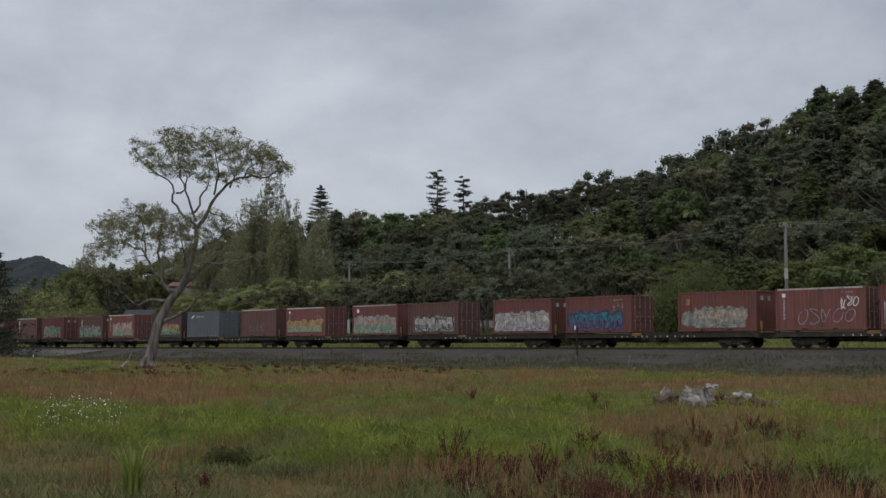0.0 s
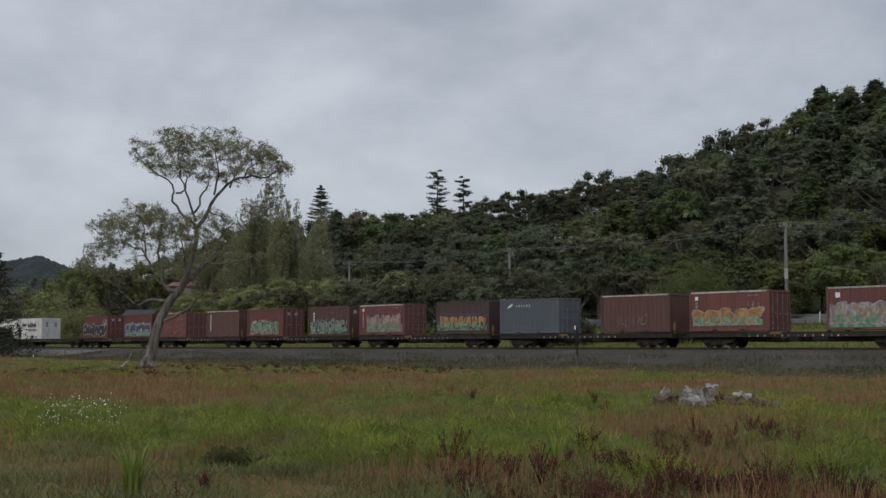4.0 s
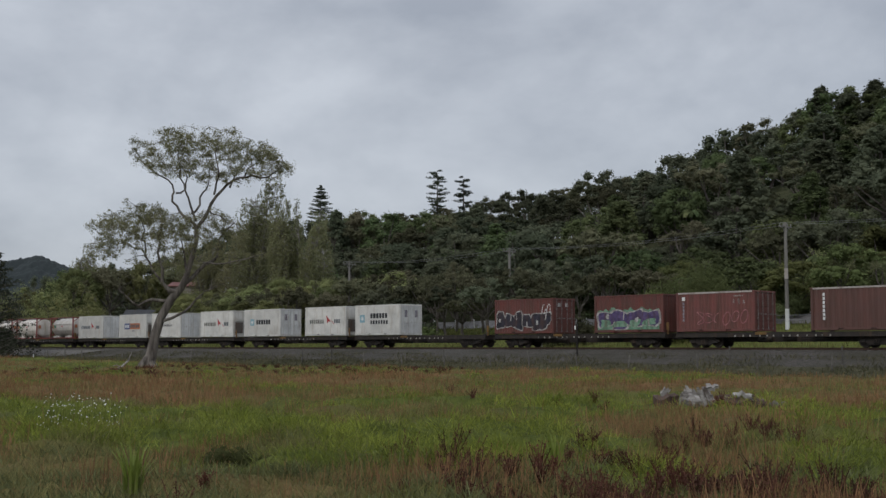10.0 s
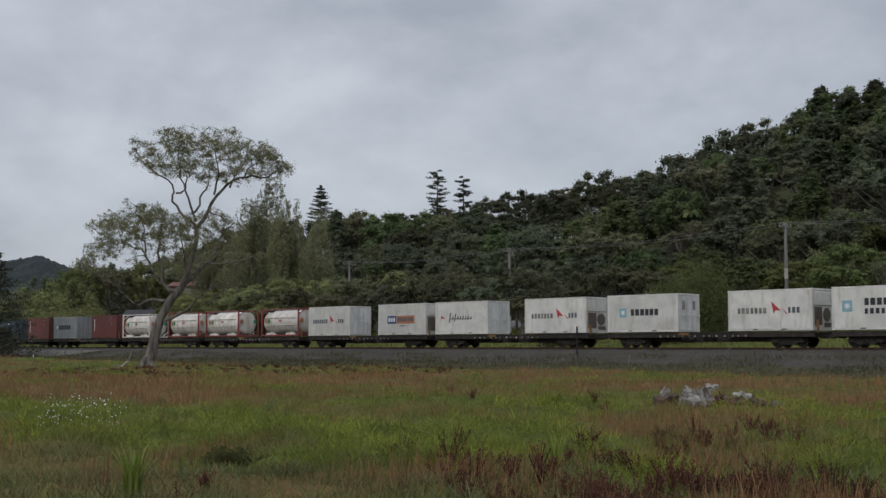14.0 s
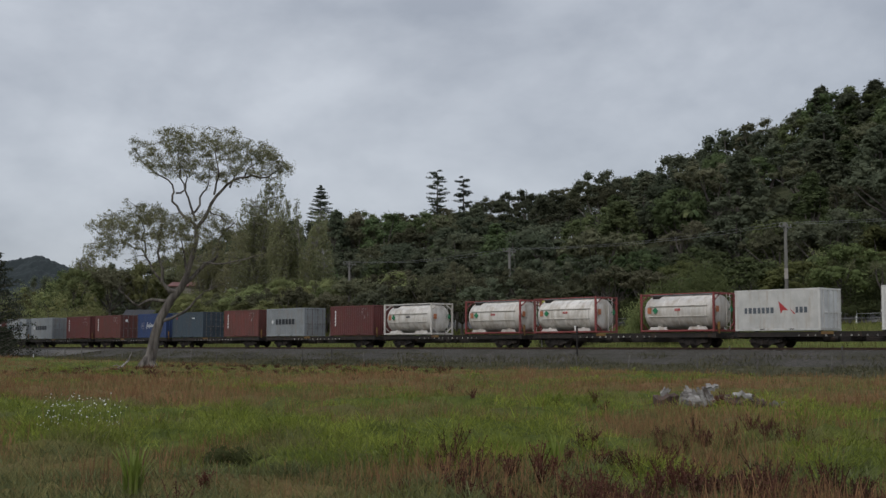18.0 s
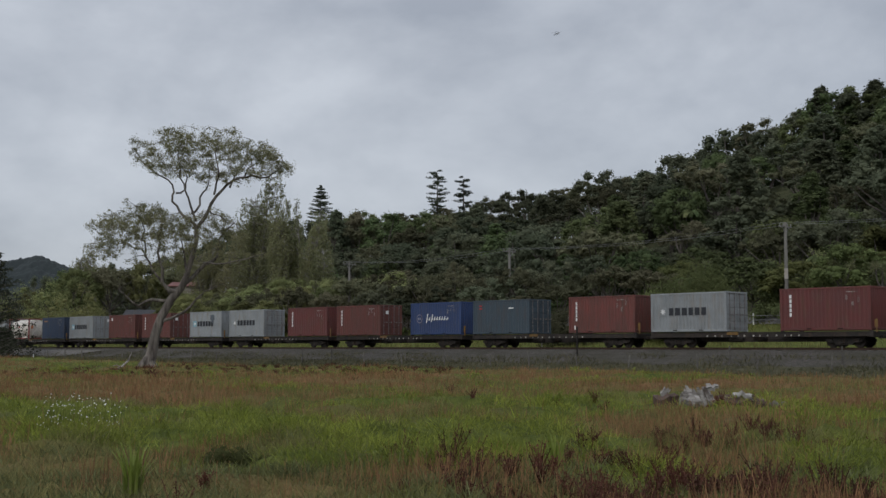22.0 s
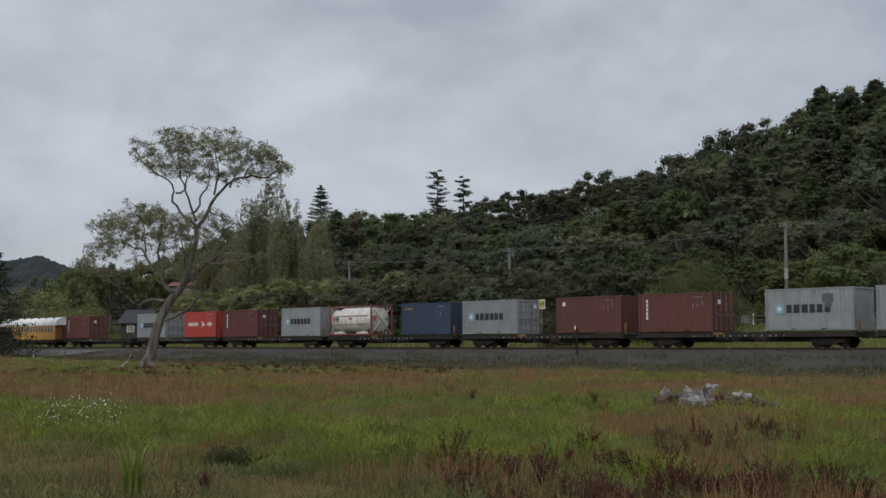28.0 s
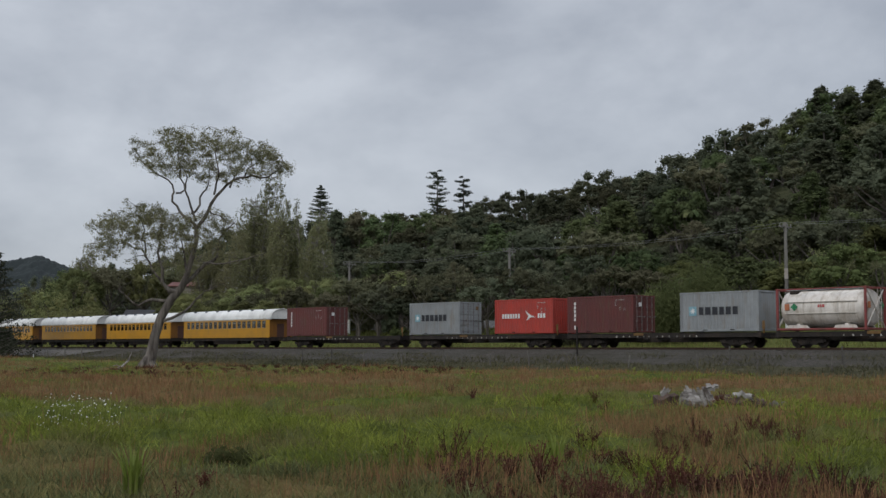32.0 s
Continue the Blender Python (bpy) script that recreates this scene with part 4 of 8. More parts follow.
    if k == 8:
        if slot == 1:
            return None
        c = reefer(1, "white refrigerated container with dark lettering bars and doors")
        square_logo(c, -2.35, 1.1, 0.66, INK_BLUE, INK_W)
        lettering(c, -0.9, 1.45, 0.42, 6, INK, "dark row of letter bars"), lettering(c, -0.9, 0.95, 0.32, 7, INK, "dark row of letter bars", gap=0.12)
        return c
    if k in (9, 10) and slot == 1 or k == 11 and slot == -1:
        c = reefer(-1 if slot == 1 else 1, "white refrigerated container with grey lettering bars and red pennant")
        lettering(c, -2.3, 1.1, 0.36, 7, SP_GREY if slot == 1 else SLATE, "grey row of letter bars", w=0.22, gap=0.10)
        lettering(c, 1.35, 1.1, 0.36, 3, SLATE, "grey row of letter bars", w=0.2, gap=0.10)
        bm = bmesh.new()
        sheet(bm, [(0.15, 1.85), (0.85, 1.25), (0.45, 1.28), (0.32, 1.05)], FACE - 0.004), sheet(bm, [(0.92, 1.42), (1.35, 1.02), (1.18, 1.06)], FACE - 0.004)
        part("pennant", bm, INK_RED, c, "red pennant emblem")
        return c
    if k == 9:
        c = reefer(1, "white refrigerated container with bold dark lettering bars and doors")
        square_logo(c, -1.95, 1.05, 0.62, INK_BLUE, INK_W)
        lettering(c, -0.95, 1.15, 0.44, 6, INK, "dark row of letter bars")
        return c
    if k == 10:
        c = reefer(1, "white refrigerated container with thin slanted lettering and doors")
        script(c, INK, -1.4)
        bm = bmesh.new()
        sheet(bm, [(-2.3, 1.5), (-1.95, 1.35), (-1.8, 1.2), (-2.1, 1.3), (-2.3, 1.2)], FACE - 0.004)
        part("emblem", bm, INK_RED, c, "small red emblem")
        return c
    if k == 11:
        c = reefer(-1, "white refrigerated container with blue and orange emblem panel")
        bm = bmesh.new()
        sheet(bm, [(-1.8, 0.95), (-0.65, 0.95), (-0.65, 1.6), (-1.8, 1.6)], FACE - 0.003)
        part("emblem", bm, INK_NAVY, c, "navy blue emblem panel")
        bm = bmesh.new()
        sheet(bm, [(-0.60, 0.95), (1.65, 0.95), (1.65, 1.6), (-0.60, 1.6)], FACE - 0.003)
        part("emblem", bm, INK_ORANGE, c, "orange emblem panel")
        bm = bmesh.new()
        bars(bm, -1.65, 1.1, 0.35, [0.22, 0.2, 0.22], 0.1, y=FACE - 0.009)
        part("lettering", bm, INK_W, c, "white row of letter bars")
        bm = bmesh.new()
        bars(bm, -0.5, 1.12, 0.34, [0.24, 0.18, 0.2, 0.2, 0.06, 0.06, 0.18, 0.18, 0.2], 0.06, y=FACE - 0.009)
        part("lettering", bm, SLATE, c, "grey row of letter bars")
        lettering(c, -0.2, 0.72, 0.09, 9, SLATE, "small grey row of letter bars")
        return c
    if k == 23 and slot == 1:
        return None
    if k == 12:
        return tank(FRAME_RED, "cream tank container in a red steel frame")
    if k == 13:
        return tank(FRAME_RED if slot == 1 else CREAM, "cream tank container in a red steel frame" if slot == 1 else "cream tank container in a cream steel frame")
    if k == 20 and slot == -1:
        return tank(FRAME_RED, "cream tank container in a red frame with crossed end braces", True)
    reds = {(14, 1): MAROON, (15, 1): RED, (16, -1): RED, (17, 1): MAROON, (18, -1): RED, (19, 1): RED, (21, -1): MAROON, (23, -1): MAROON}
    if (k, slot) in reds:
        p = reds[(k, slot)]
        c = container(p, "fine", -slot, ("dark maroon" if p is MAROON else "oxide red") + " container with white upright lettering bars")
        if slot == -1 or k in (14, 15, 17):
            strip(c, -2.35, 5, 0.22, 2.2)
        else:
            square_logo(c, -2.4, 1.95, 0.28, INK_W)
        data_marks(c, S)
        if slot == -1:
            put("placard", cached("placard", m_label), INK_W, c, "white placard", at=pose(3.03, -0.45, 1.95))
        return c
    if (k, slot) == (15, -1):
        c = container(TEAL, "fine", 1, "dark teal container with small white and red marks")
        bm = bmesh.new()
        bars(bm, 0.9, 1.9, 0.1, [0.5], 0.05)
        part("patch", bm, INK_W, c, "small white panel")
        bm = bmesh.new()
        bars(bm, -2.3, 1.9, 0.1, [0.3], 0.05), bars(bm, -2.3, 2.12, 0.1, [0.3], 0.05)
        part("patch", bm, INK_RED, c, "small red stripes")
        return c
    if (k, slot) == (16, 1):
        c = container(BLUE, "fine", -1, "blue container with white slanted lettering")
        script(c, INK_W, -1.1)
        bm = bmesh.new()
        for a in range(20):
            p, q = 2 * math.pi * a / 20, 2 * math.pi * (a + 1) / 20
            sheet(bm, [(-1.9 + 0.36 * math.cos(p), 1.3 + 0.36 * math.sin(p)), (-1.9 + 0.36 * math.cos(q), 1.3 + 0.36 * math.sin(q)), (-1.9 + 0.31 * math.cos(q), 1.3 + 0.31 * math.sin(q)), (-1.9 + 0.31 * math.cos(p), 1.3 + 0.31 * math.sin(p))], FACE - 0.004)
        bars(bm, -2.1, 1.2, 0.2, [0.12, 0.14], 0.08)
        part("emblem", bm, SP_LILAC, c, "pale ring emblem")
        data_marks(c, S)
        return c
    if (k, slot) == (20, 1):
        c = container(NAVY, "fine", -1, "navy blue container with a small ochre label")
        bm = bmesh.new()
        bars(bm, -2.55, 2.05, 0.16, [0.18] * 5, 0.02)
        part("patch", bm, SP_ORANGE, c, "ochre label")
        data_marks(c, S)
        return c
    if (k, slot) == (22, 1):
        c = container(SCARLET, "fine", -1, "bright red container with white lettering bars and bird emblem")
        lettering(c, -2.2, 1.15, 0.34, 7, INK_W, "white row of letter bars", w=0.19, gap=0.09), lettering(c, 1.5, 1.15, 0.34, 3, INK_W, "white row of letter bars", w=0.19, gap=0.09)
        bm = bmesh.new()
        sheet(bm, [(0.2, 1.75), (0.75, 1.38), (1.3, 1.2), (0.8, 1.22), (0.3, 0.95), (0.55, 1.28)], FACE - 0.004)
        part("emblem", bm, INK_W, c, "white bird-like emblem")
        data_marks(c, S)
        return c
    # the rest: pale grey boxes with dark lettering bars
    c = container(PALE, "fine", -slot, "pale grey container with dark lettering bars and blue emblem")
    square_logo(c, -2.3, 1.05, 0.6, INK_BLUE if k > 17 else PALE, INK_W)
    lettering(c, -1.5, 1.10, 0.50, 6, INK, "dark row of letter bars", w=0.39, gap=0.14)
    if k == 18:
        bm = bmesh.new()
        bars(bm, 0.95, 1.7, 0.5, [0.75], 0.05), bars(bm, 1.15, 1.4, 0.85, [0.4], 0.05, y=FACE - 0.006)
        part("patch", bm, SLATE, c, "darker grey touched-up patch")
    if k in (19, 22):
        put("placard", cached("placard", m_label), SAFETY if k == 22 else INK_W, c, "small placard", at=pose(3.03, 0.75, 2.1))
    return c


def reefer(doors, label):
    return container(WHITE, "smooth", doors, label, "refrigerated_container", reefer=True, group="refrigerated containers on the train")


def script(c, material, x):
    """Slanted thin writing that joins up."""
    rng = random.Random(5)
    bm = bmesh.new()
    for i in range(9):
        h = 0.75 if i == 0 else 0.62 if i == 2 else rng.uniform(0.22, 0.32)
        z = 0.95 if i == 0 else 1.02 if i == 2 else 1.15
        w = 0.10
        sheet(bm, [(x, z), (x + w, z), (x + w + 0.16, z + h), (x + 0.16, z + h)], FACE - 0.004)
        sheet(bm, [(x + w, 1.15), (x + 0.26, 1.24), (x + 0.24, 1.30), (x + w, 1.21)], FACE - 0.0046)
        x += 0.30
    part("lettering", bm, material, c, "slanted row of letter strokes")


first = wagon()
SLACK = {3: -0.2, 7: 0.3, 8: 0.5, 9: 0.6, 11: 0.2, 19: -0.15, 20: -0.15}   # play in the couplings
for k in range(-1, 24):
    x = FIRST - WAGON * k + SLACK.get(k, 0.0)
    ride(first if k == -1 else copy_thing(first, pose(0, 0, 0)), x)
    for slot in (1, -1):
        thing = cargo(k, slot)
        if thing:
            off = 5.0 * slot
            if k == -1 and slot == 1:
                off = 1.95
            ride(thing, x + off, UP)


# ---- passenger coaches at the end of the train
def m_coach_body(L):
    def make(bm):
        h = L / 2
        # waist below the windows, pillars between them and the letterboard above
        for y in (-1.30, 1.25):
            bbox(bm, -h, h, y, y + 0.05, 0.92, 1.84, 0.01)
            bbox(bm, -h, h, y, y + 0.05, 2.52, 2.72, 0.01)
            n = int((L - 0.6) / 0.86)
            x0 = -n * 0.86 / 2
            for i in range(n + 1):
                w = 0.12 if 0 < i < n else 0.16
                bbox(bm, x0 + i * 0.86 - w, x0 + i * 0.86 + w, y + 0.002, y + 0.048, 1.83, 2.53, 0.006)
            bbox(bm, -h, x0, y + 0.003, y + 0.047, 1.83, 2.53, 0.006), bbox(bm, x0 + n * 0.86, h, y + 0.003, y + 0.047, 1.83, 2.53, 0.006)
            bbox(bm, -h, h, y - 0.02, y + 0.02, 1.78, 1.83, 0.008)
    return make


def m_coach_floor(L):
    def make(bm):
        box(bm, -L / 2, L / 2, -1.24, 1.24, 0.90, 0.98)
    return make


def m_coach_roof(L):
    def make(bm):
        h = L / 2 + 0.35
        n = 14
        prof = [(1.36 * math.sin(math.pi * (i / n - 0.5)), 2.70 + 0.98 * math.cos(math.pi * (i / n - 0.5)) ** 0.75) for i in range(n + 1)]
        rings = []
        for x in (-h, h):
            rings.append([bm.verts.new((x, y, z)) for y, z in prof])
            rings.append([bm.verts.new((x, y * 0.96, z - 0.07)) for y, z in prof])
        for i in range(n):
            bm.faces.new((rings[0][i], rings[0][i + 1], rings[2][i + 1], rings[2][i]))
            bm.faces.new((rings[1][i], rings[1][i + 1], rings[3][i + 1], rings[3][i]))
            for r in (0, 2):
                bm.faces.new((rings[r][i], rings[r][i + 1], rings[r + 1][i + 1], rings[r + 1][i]))
    return make


def m_coach_end(bm):
    for y in (-1.24, 0.42):
        bbox(bm, -0.05, 0.0, y, y + 0.82, 0.9, 2.72, 0.01)
    bbox(bm, -0.05, 0.0, -0.42, 0.42, 2.25, 2.72, 0.01)


def m_coach_hood(bm):
    v = [(1.30 * math.sin(math.pi * (i / 10 - 0.5)), 2.70 + 0.93 * math.cos(math.pi * (i / 10 - 0.5)) ** 0.75) for i in range(11)]
    a = [bm.verts.new((0.30, y, z)) for y, z in v]
    b = [bm.verts.new((0.25, y, z)) for y, z in v]
    bm.faces.new(a), bm.faces.new(b[::-1])
    for i in range(11):
        bm.faces.new((a[i], a[(i + 1) % 11], b[(i + 1) % 11], b[i]))


def m_coach_door(bm):
    bbox(bm, -0.08, -0.03, -0.42, 0.42, 0.95, 2.25, 0.01)


def m_pane(bm):
    box(bm, -0.33, 0.33, -0.006, 0.006, -0.35, 0.35)


def m_sash(bm):
    for z in (-0.35, 0.13, 0.31):
        bbox(bm, -0.33, 0.33, -0.02, 0.015, z, z + 0.04, 0.005)
    for x in (-0.335, 0.295):
        bbox(bm, x, x + 0.04, -0.018, 0.013, -0.35, 0.35, 0.005)


def m_vent(bm):
    bbox(bm, -0.12, 0.12, -0.14, 0.14, 0, 0.16, 0.05)


def m_underframe(L):
    def make(bm):
        h = L / 2
        for y in (-1.18, 1.06):
            bbox(bm, -h, h, y, y + 0.12, 0.62, 0.90, 0.01)
        bbox(bm, -2.6, 1.8, -0.95, -0.3, 0.28, 0.66, 0.04)
        tube(bm, (2.2, -0.7, 0.5), (3.6, -0.7, 0.5), 0.18, n=12)
        for x in (-h, h - 0.15):
            bbox(bm, x, x + 0.15, -1.18, 1.18, 0.6, 0.9, 0.02)
    return make


def m_steps(bm):
    for z in (0.35, 0.62):
        bbox(bm, -0.35, 0.35, -1.30, -1.02, z, z + 0.05, 0.01)
    for x in (-0.36, 0.32):
        box(bm, x, x + 0.04, -1.28, -1.04, 0.35, 0.9)


INSIDE = mat("coach_interior_lining", (0.10, 0.075, 0.05), (0.16, 0.12, 0.08), 2, 0.8, bump=0.1)


def coach(L, bright):
    c = tagged(new("passenger_coach"), "yellow passenger coach with white arched roof" if bright else "yellow wooden passenger coach with a white roof", "passenger coach", "coaches at the end of the train")
    tag = ":%.1f" % L
    body = put("body", cached("body" + tag, m_coach_body(L)), CHROME, c)
    put("floor", cached("coach_floor" + tag, m_coach_floor(L)), STEEL, c)
    roof = put("roof", cached("coach_roof" + tag, m_coach_roof(L), flat=False), ROOF_W, c, "white arched roof")
    put("underframe", cached("underframe" + tag, m_underframe(L)), STEEL, c)
    n = int((L - 0.6) / 0.86)
    for y in (-1.275, 1.275):
        for i in range(n):
            w = put("window", cached("sash", m_sash), CHROME if not bright else SP_GREY, body, at=pose(-n * 0.43 + 0.43 + i * 0.86, y, 2.18))
            # the panes lie under the body as parts of it
            put("pane", cached("pane", m_pane), GLASS, body, at=pose(-n * 0.43 + 0.43 + i * 0.86, y + 0.004, 2.18))
    for i in range(int(L / 2.1)):
        put("roof_vent", cached("roof_vent", m_vent), SLATE, roof, at=pose(-L / 2 + 1.4 + 2.1 * i, -0.75, 3.50))
    for s in (0, 180):
        e = put("end_wall", cached("coach_end", m_coach_end), OCHRE_SHADED, c, "ochre end wall with shade put into its colour", at=pose(0, 0, 0, 0, 0, s) @ pose(L / 2 - 0.01, 0, 0))
        put("end_door", cached("coach_door", m_coach_door), BROWN, e)
        put("roof_hood", cached("roof_hood", m_coach_hood), ROOF_W, e)
        put("coupler", cached("coupler", m_coupler), WHEEL, c, at=pose(0, 0, 0, 0, 0, s) @ pose(L / 2, 0, 0))
        b = put("bogie", cached("bogie", m_sideframe), STEEL, c, "cast steel bogie frame", at=pose((L / 2 - 2.3) * (1 if s == 0 else -1), 0, 0))
        for x in (-0.875, 0.875):
            put("wheelset", cached("wheelset", m_wheelset), WHEEL, b, at=pose(x, 0, 0.405))
        put("steps", cached("steps", m_steps), STEEL, c, at=pose((L / 2 - 0.5) * (1 if s == 0 else -1), 0, 0))
    bm = bmesh.new()
    box(bm, -L / 2 + 0.1, L / 2 - 0.1, -0.02, 0.02, 0.98, 1.75)
    part("seat_row", bm, INSIDE, c)
    return c


long_coach, short_coach = coach(15.6, True), coach(14.2, False)
ride(long_coach, -471.43), ride(short_coach, -489.05)
ride(copy_thing(short_coach, pose(0, 0, 0)), -506.0), ride(copy_thing(short_coach, pose(0, 0, 0)), -523.0)

# ---------------------------------------------------------------- trees
RNG = np.random.default_rng(7)
BARK = mat("grey_brown_bark", (0.060, 0.050, 0.042), (0.135, 0.120, 0.105), 2.5, 0.9, bump=0.6, grain=18, stretch=(1, 1, 0.3), rnd=0.2)
BARK_PALE = mat("pale_gum_bark", (0.042, 0.035, 0.030), (0.190, 0.168, 0.148), 4.2, 0.9, bump=1.0, grain=22, stretch=(1, 1, 0.13), stain=(0.06, 0.05, 0.045), stain_amount=0.6, stain_scale=1.2)
BARK_WILLOW = mat("pale_willow_bark", (0.150, 0.140, 0.120), (0.270, 0.255, 0.230), 2.5, 0.9, bump=0.6, grain=18, stretch=(1, 1, 0.3))
DEADWOOD = mat("bleached_dead_wood", (0.070, 0.058, 0.052), (0.42, 0.40, 0.38), 6.0, 0.95, bump=1.0, grain=16, stretch=(0.3, 1, 1), stain=(0.050, 0.034, 0.028), stain_amount=0.8, stain_scale=2.5, stain_stretch=(0.3, 1, 1))


def leafy(name, c1, c2, rnd=0.42, scale=0.6):
    return mat(name, c1, c2, scale, 0.88, bump=0.0, grain=3, rnd=rnd, isl=0.17, spec=0.04, through_light=0.45)


LEAF_DARK = leafy("dark_bush_foliage", (0.078, 0.090, 0.058), (0.126, 0.138, 0.088))
LEAF_OLIVE = leafy("olive_tea_tree_foliage", (0.092, 0.094, 0.055), (0.142, 0.138, 0.084))
LEAF_GREEN = leafy("green_broadleaf_foliage", (0.076, 0.100, 0.046), (0.126, 0.152, 0.070))
LEAF_BRIGHT = leafy("bright_shrub_foliage", (0.088, 0.106, 0.042), (0.145, 0.168, 0.068))
LEAF_WILLOW = leafy("willow_foliage", (0.170, 0.178, 0.092), (0.262, 0.262, 0.142), 0.2)
LEAF_SCRUB = leafy("willow_scrub_foliage", (0.136, 0.148, 0.062), (0.208, 0.216, 0.098))
LEAF_GUM = leafy("gum_foliage", (0.165, 0.165, 0.092), (0.262, 0.252, 0.145), 0.0)
LEAF_BROOM = leafy("broom_foliage", (0.130, 0.158, 0.064), (0.190, 0.214, 0.090))
# lighter than LEAF_PINE: distance haze is put into this colour
LEAF_NORFOLK = leafy("hazed_pine_foliage", (0.058, 0.070, 0.050), (0.092, 0.104, 0.072))
LEAF_PINE = leafy("conifer_foliage", (0.046, 0.054, 0.036), (0.076, 0.084, 0.056))


def leaf_cloud(centres, radii, count, size, up=0.5, droop=0.0, aspect=0.5, inner=0.55, core=0.0, tri=False):
    """Leaves (four-cornered) spread over clumps; core adds a small solid heart to each clump."""
    centres, radii = np.asarray(centres, float), np.asarray(radii, float)
    n = len(centres) * count
    c, r = np.repeat(centres, count, 0), np.repeat(radii, count, 0)
    d = RNG.normal(size=(n, 3))
    d /= np.linalg.norm(d, axis=1, keepdims=True)
    k = RNG.uniform(inner, 1.0, (n, 1)) * (1 + 0.15 * RNG.normal(size=(n, 1)))
    p = c + d * r * k
    nrm = d * 0.75 + np.array([0, 0, up * 0.75]) + RNG.normal(size=(n, 3)) * 0.42
    nrm /= np.linalg.norm(nrm, axis=1, keepdims=True)
    t = RNG.normal(size=(n, 3)) - np.array([0, 0, droop])
    t -= nrm * (t * nrm).sum(1, keepdims=True)
    t /= np.linalg.norm(t, axis=1, keepdims=True) + 1e-9
    b = np.cross(nrm, t)
    s = size * RNG.uniform(0.6, 1.35, (n, 1))
    v = np.stack([p - t * s, p - b * s * aspect + nrm * s * 0.15, p + t * s, p + b * s * aspect + nrm * s * 0.15], 1).reshape(-1, 3)
    f = np.arange(n * 4).reshape(-1, 4)
    if tri:
        v = np.stack([p - t * s, p + t * s * 0.7 - b * s * aspect * 1.3, p + t * s * 0.7 + b * s * aspect * 1.3], 1).reshape(-1, 3)
        f = np.arange(n * 3).reshape(-1, 3)
    if core:
        # lumpy hearts, as quads of a small cube blown up to a ball
        cube = np.array([(x, y, z) for x in (-1, 1) for y in (-1, 1) for z in (-1, 1)], float) / math.sqrt(3)
        q = np.array([(0, 1, 3, 2), (4, 6, 7, 5), (0, 4, 5, 1), (2, 3, 7, 6), (0, 2, 6, 4), (1, 5, 7, 3)])
        m0 = len(centres)
        hv = (centres[:, None, :] + cube[None] * radii[:, None, :] * core * RNG.uniform(0.75, 1.25, (m0, 8, 1))).reshape(-1, 3)
        hf = (q[None] + 8 * np.arange(m0)[:, None, None]).reshape(-1, 4) + len(v)
        if tri:
            g = (1 + math.sqrt(5)) / 2
            ico = np.array([(-1, g, 0), (1, g, 0), (-1, -g, 0), (1, -g, 0), (0, -1, g), (0, 1, g), (0, -1, -g), (0, 1, -g), (g, 0, -1), (g, 0, 1), (-g, 0, -1), (-g, 0, 1)]) / math.sqrt(1 + g * g)
            q3 = np.array([(0, 11, 5), (0, 5, 1), (0, 1, 7), (0, 7, 10), (0, 10, 11), (1, 5, 9), (5, 11, 4), (11, 10, 2), (10, 7, 6), (7, 1, 8), (3, 9, 4), (3, 4, 2), (3, 2, 6), (3, 6, 8), (3, 8, 9), (4, 9, 5), (2, 4, 11), (6, 2, 10), (8, 6, 7), (9, 8, 1)])
            hv = (centres[:, None, :] + ico[None] * radii[:, None, :] * core * RNG.uniform(0.8, 1.2, (m0, 12, 1))).reshape(-1, 3)
            hf = (q3[None] + 12 * np.arange(m0)[:, None, None]).reshape(-1, 3) + len(v)
        v, f = np.concatenate([v, hv]), np.concatenate([f, hf])
    return v, f


def crown_mesh(name, pieces):
    vs, fs, o = [], [], 0
    for v, f in pieces:
        vs.append(v), fs.append(f + o)
        o += len(v)
    return mesh_np(name, np.concatenate(vs), np.concatenate(fs))


def limbs(bm, base, tips, r0, bend=0.15, fork=0.45, rng=random):
    """A trunk that splits towards the clumps."""
    base = Vector(base)
    top = Vector((0, 0, 0))
    for t in tips:
        top += Vector(t)
    top /= len(tips)
    crotch = base.lerp(top, fork) + Vector((rng.uniform(-1, 1), rng.uniform(-1, 1), 0)) * bend
    mid = base.lerp(crotch, 0.5) + Vector((rng.uniform(-1, 1), rng.uniform(-1, 1), 0)) * bend
    chain(bm, [base - Vector((0, 0, 0.4)), mid, crotch], [r0, r0 * 0.8, r0 * 0.65], 6)
    for t in tips:
        t = Vector(t)
        m = crotch.lerp(t, 0.5) + Vector((rng.uniform(-1, 1), rng.uniform(-1, 1), -0.4)) * bend * 2
        chain(bm, [crotch, m, t], [r0 * 0.45, r0 * 0.28, r0 * 0.1], 5)


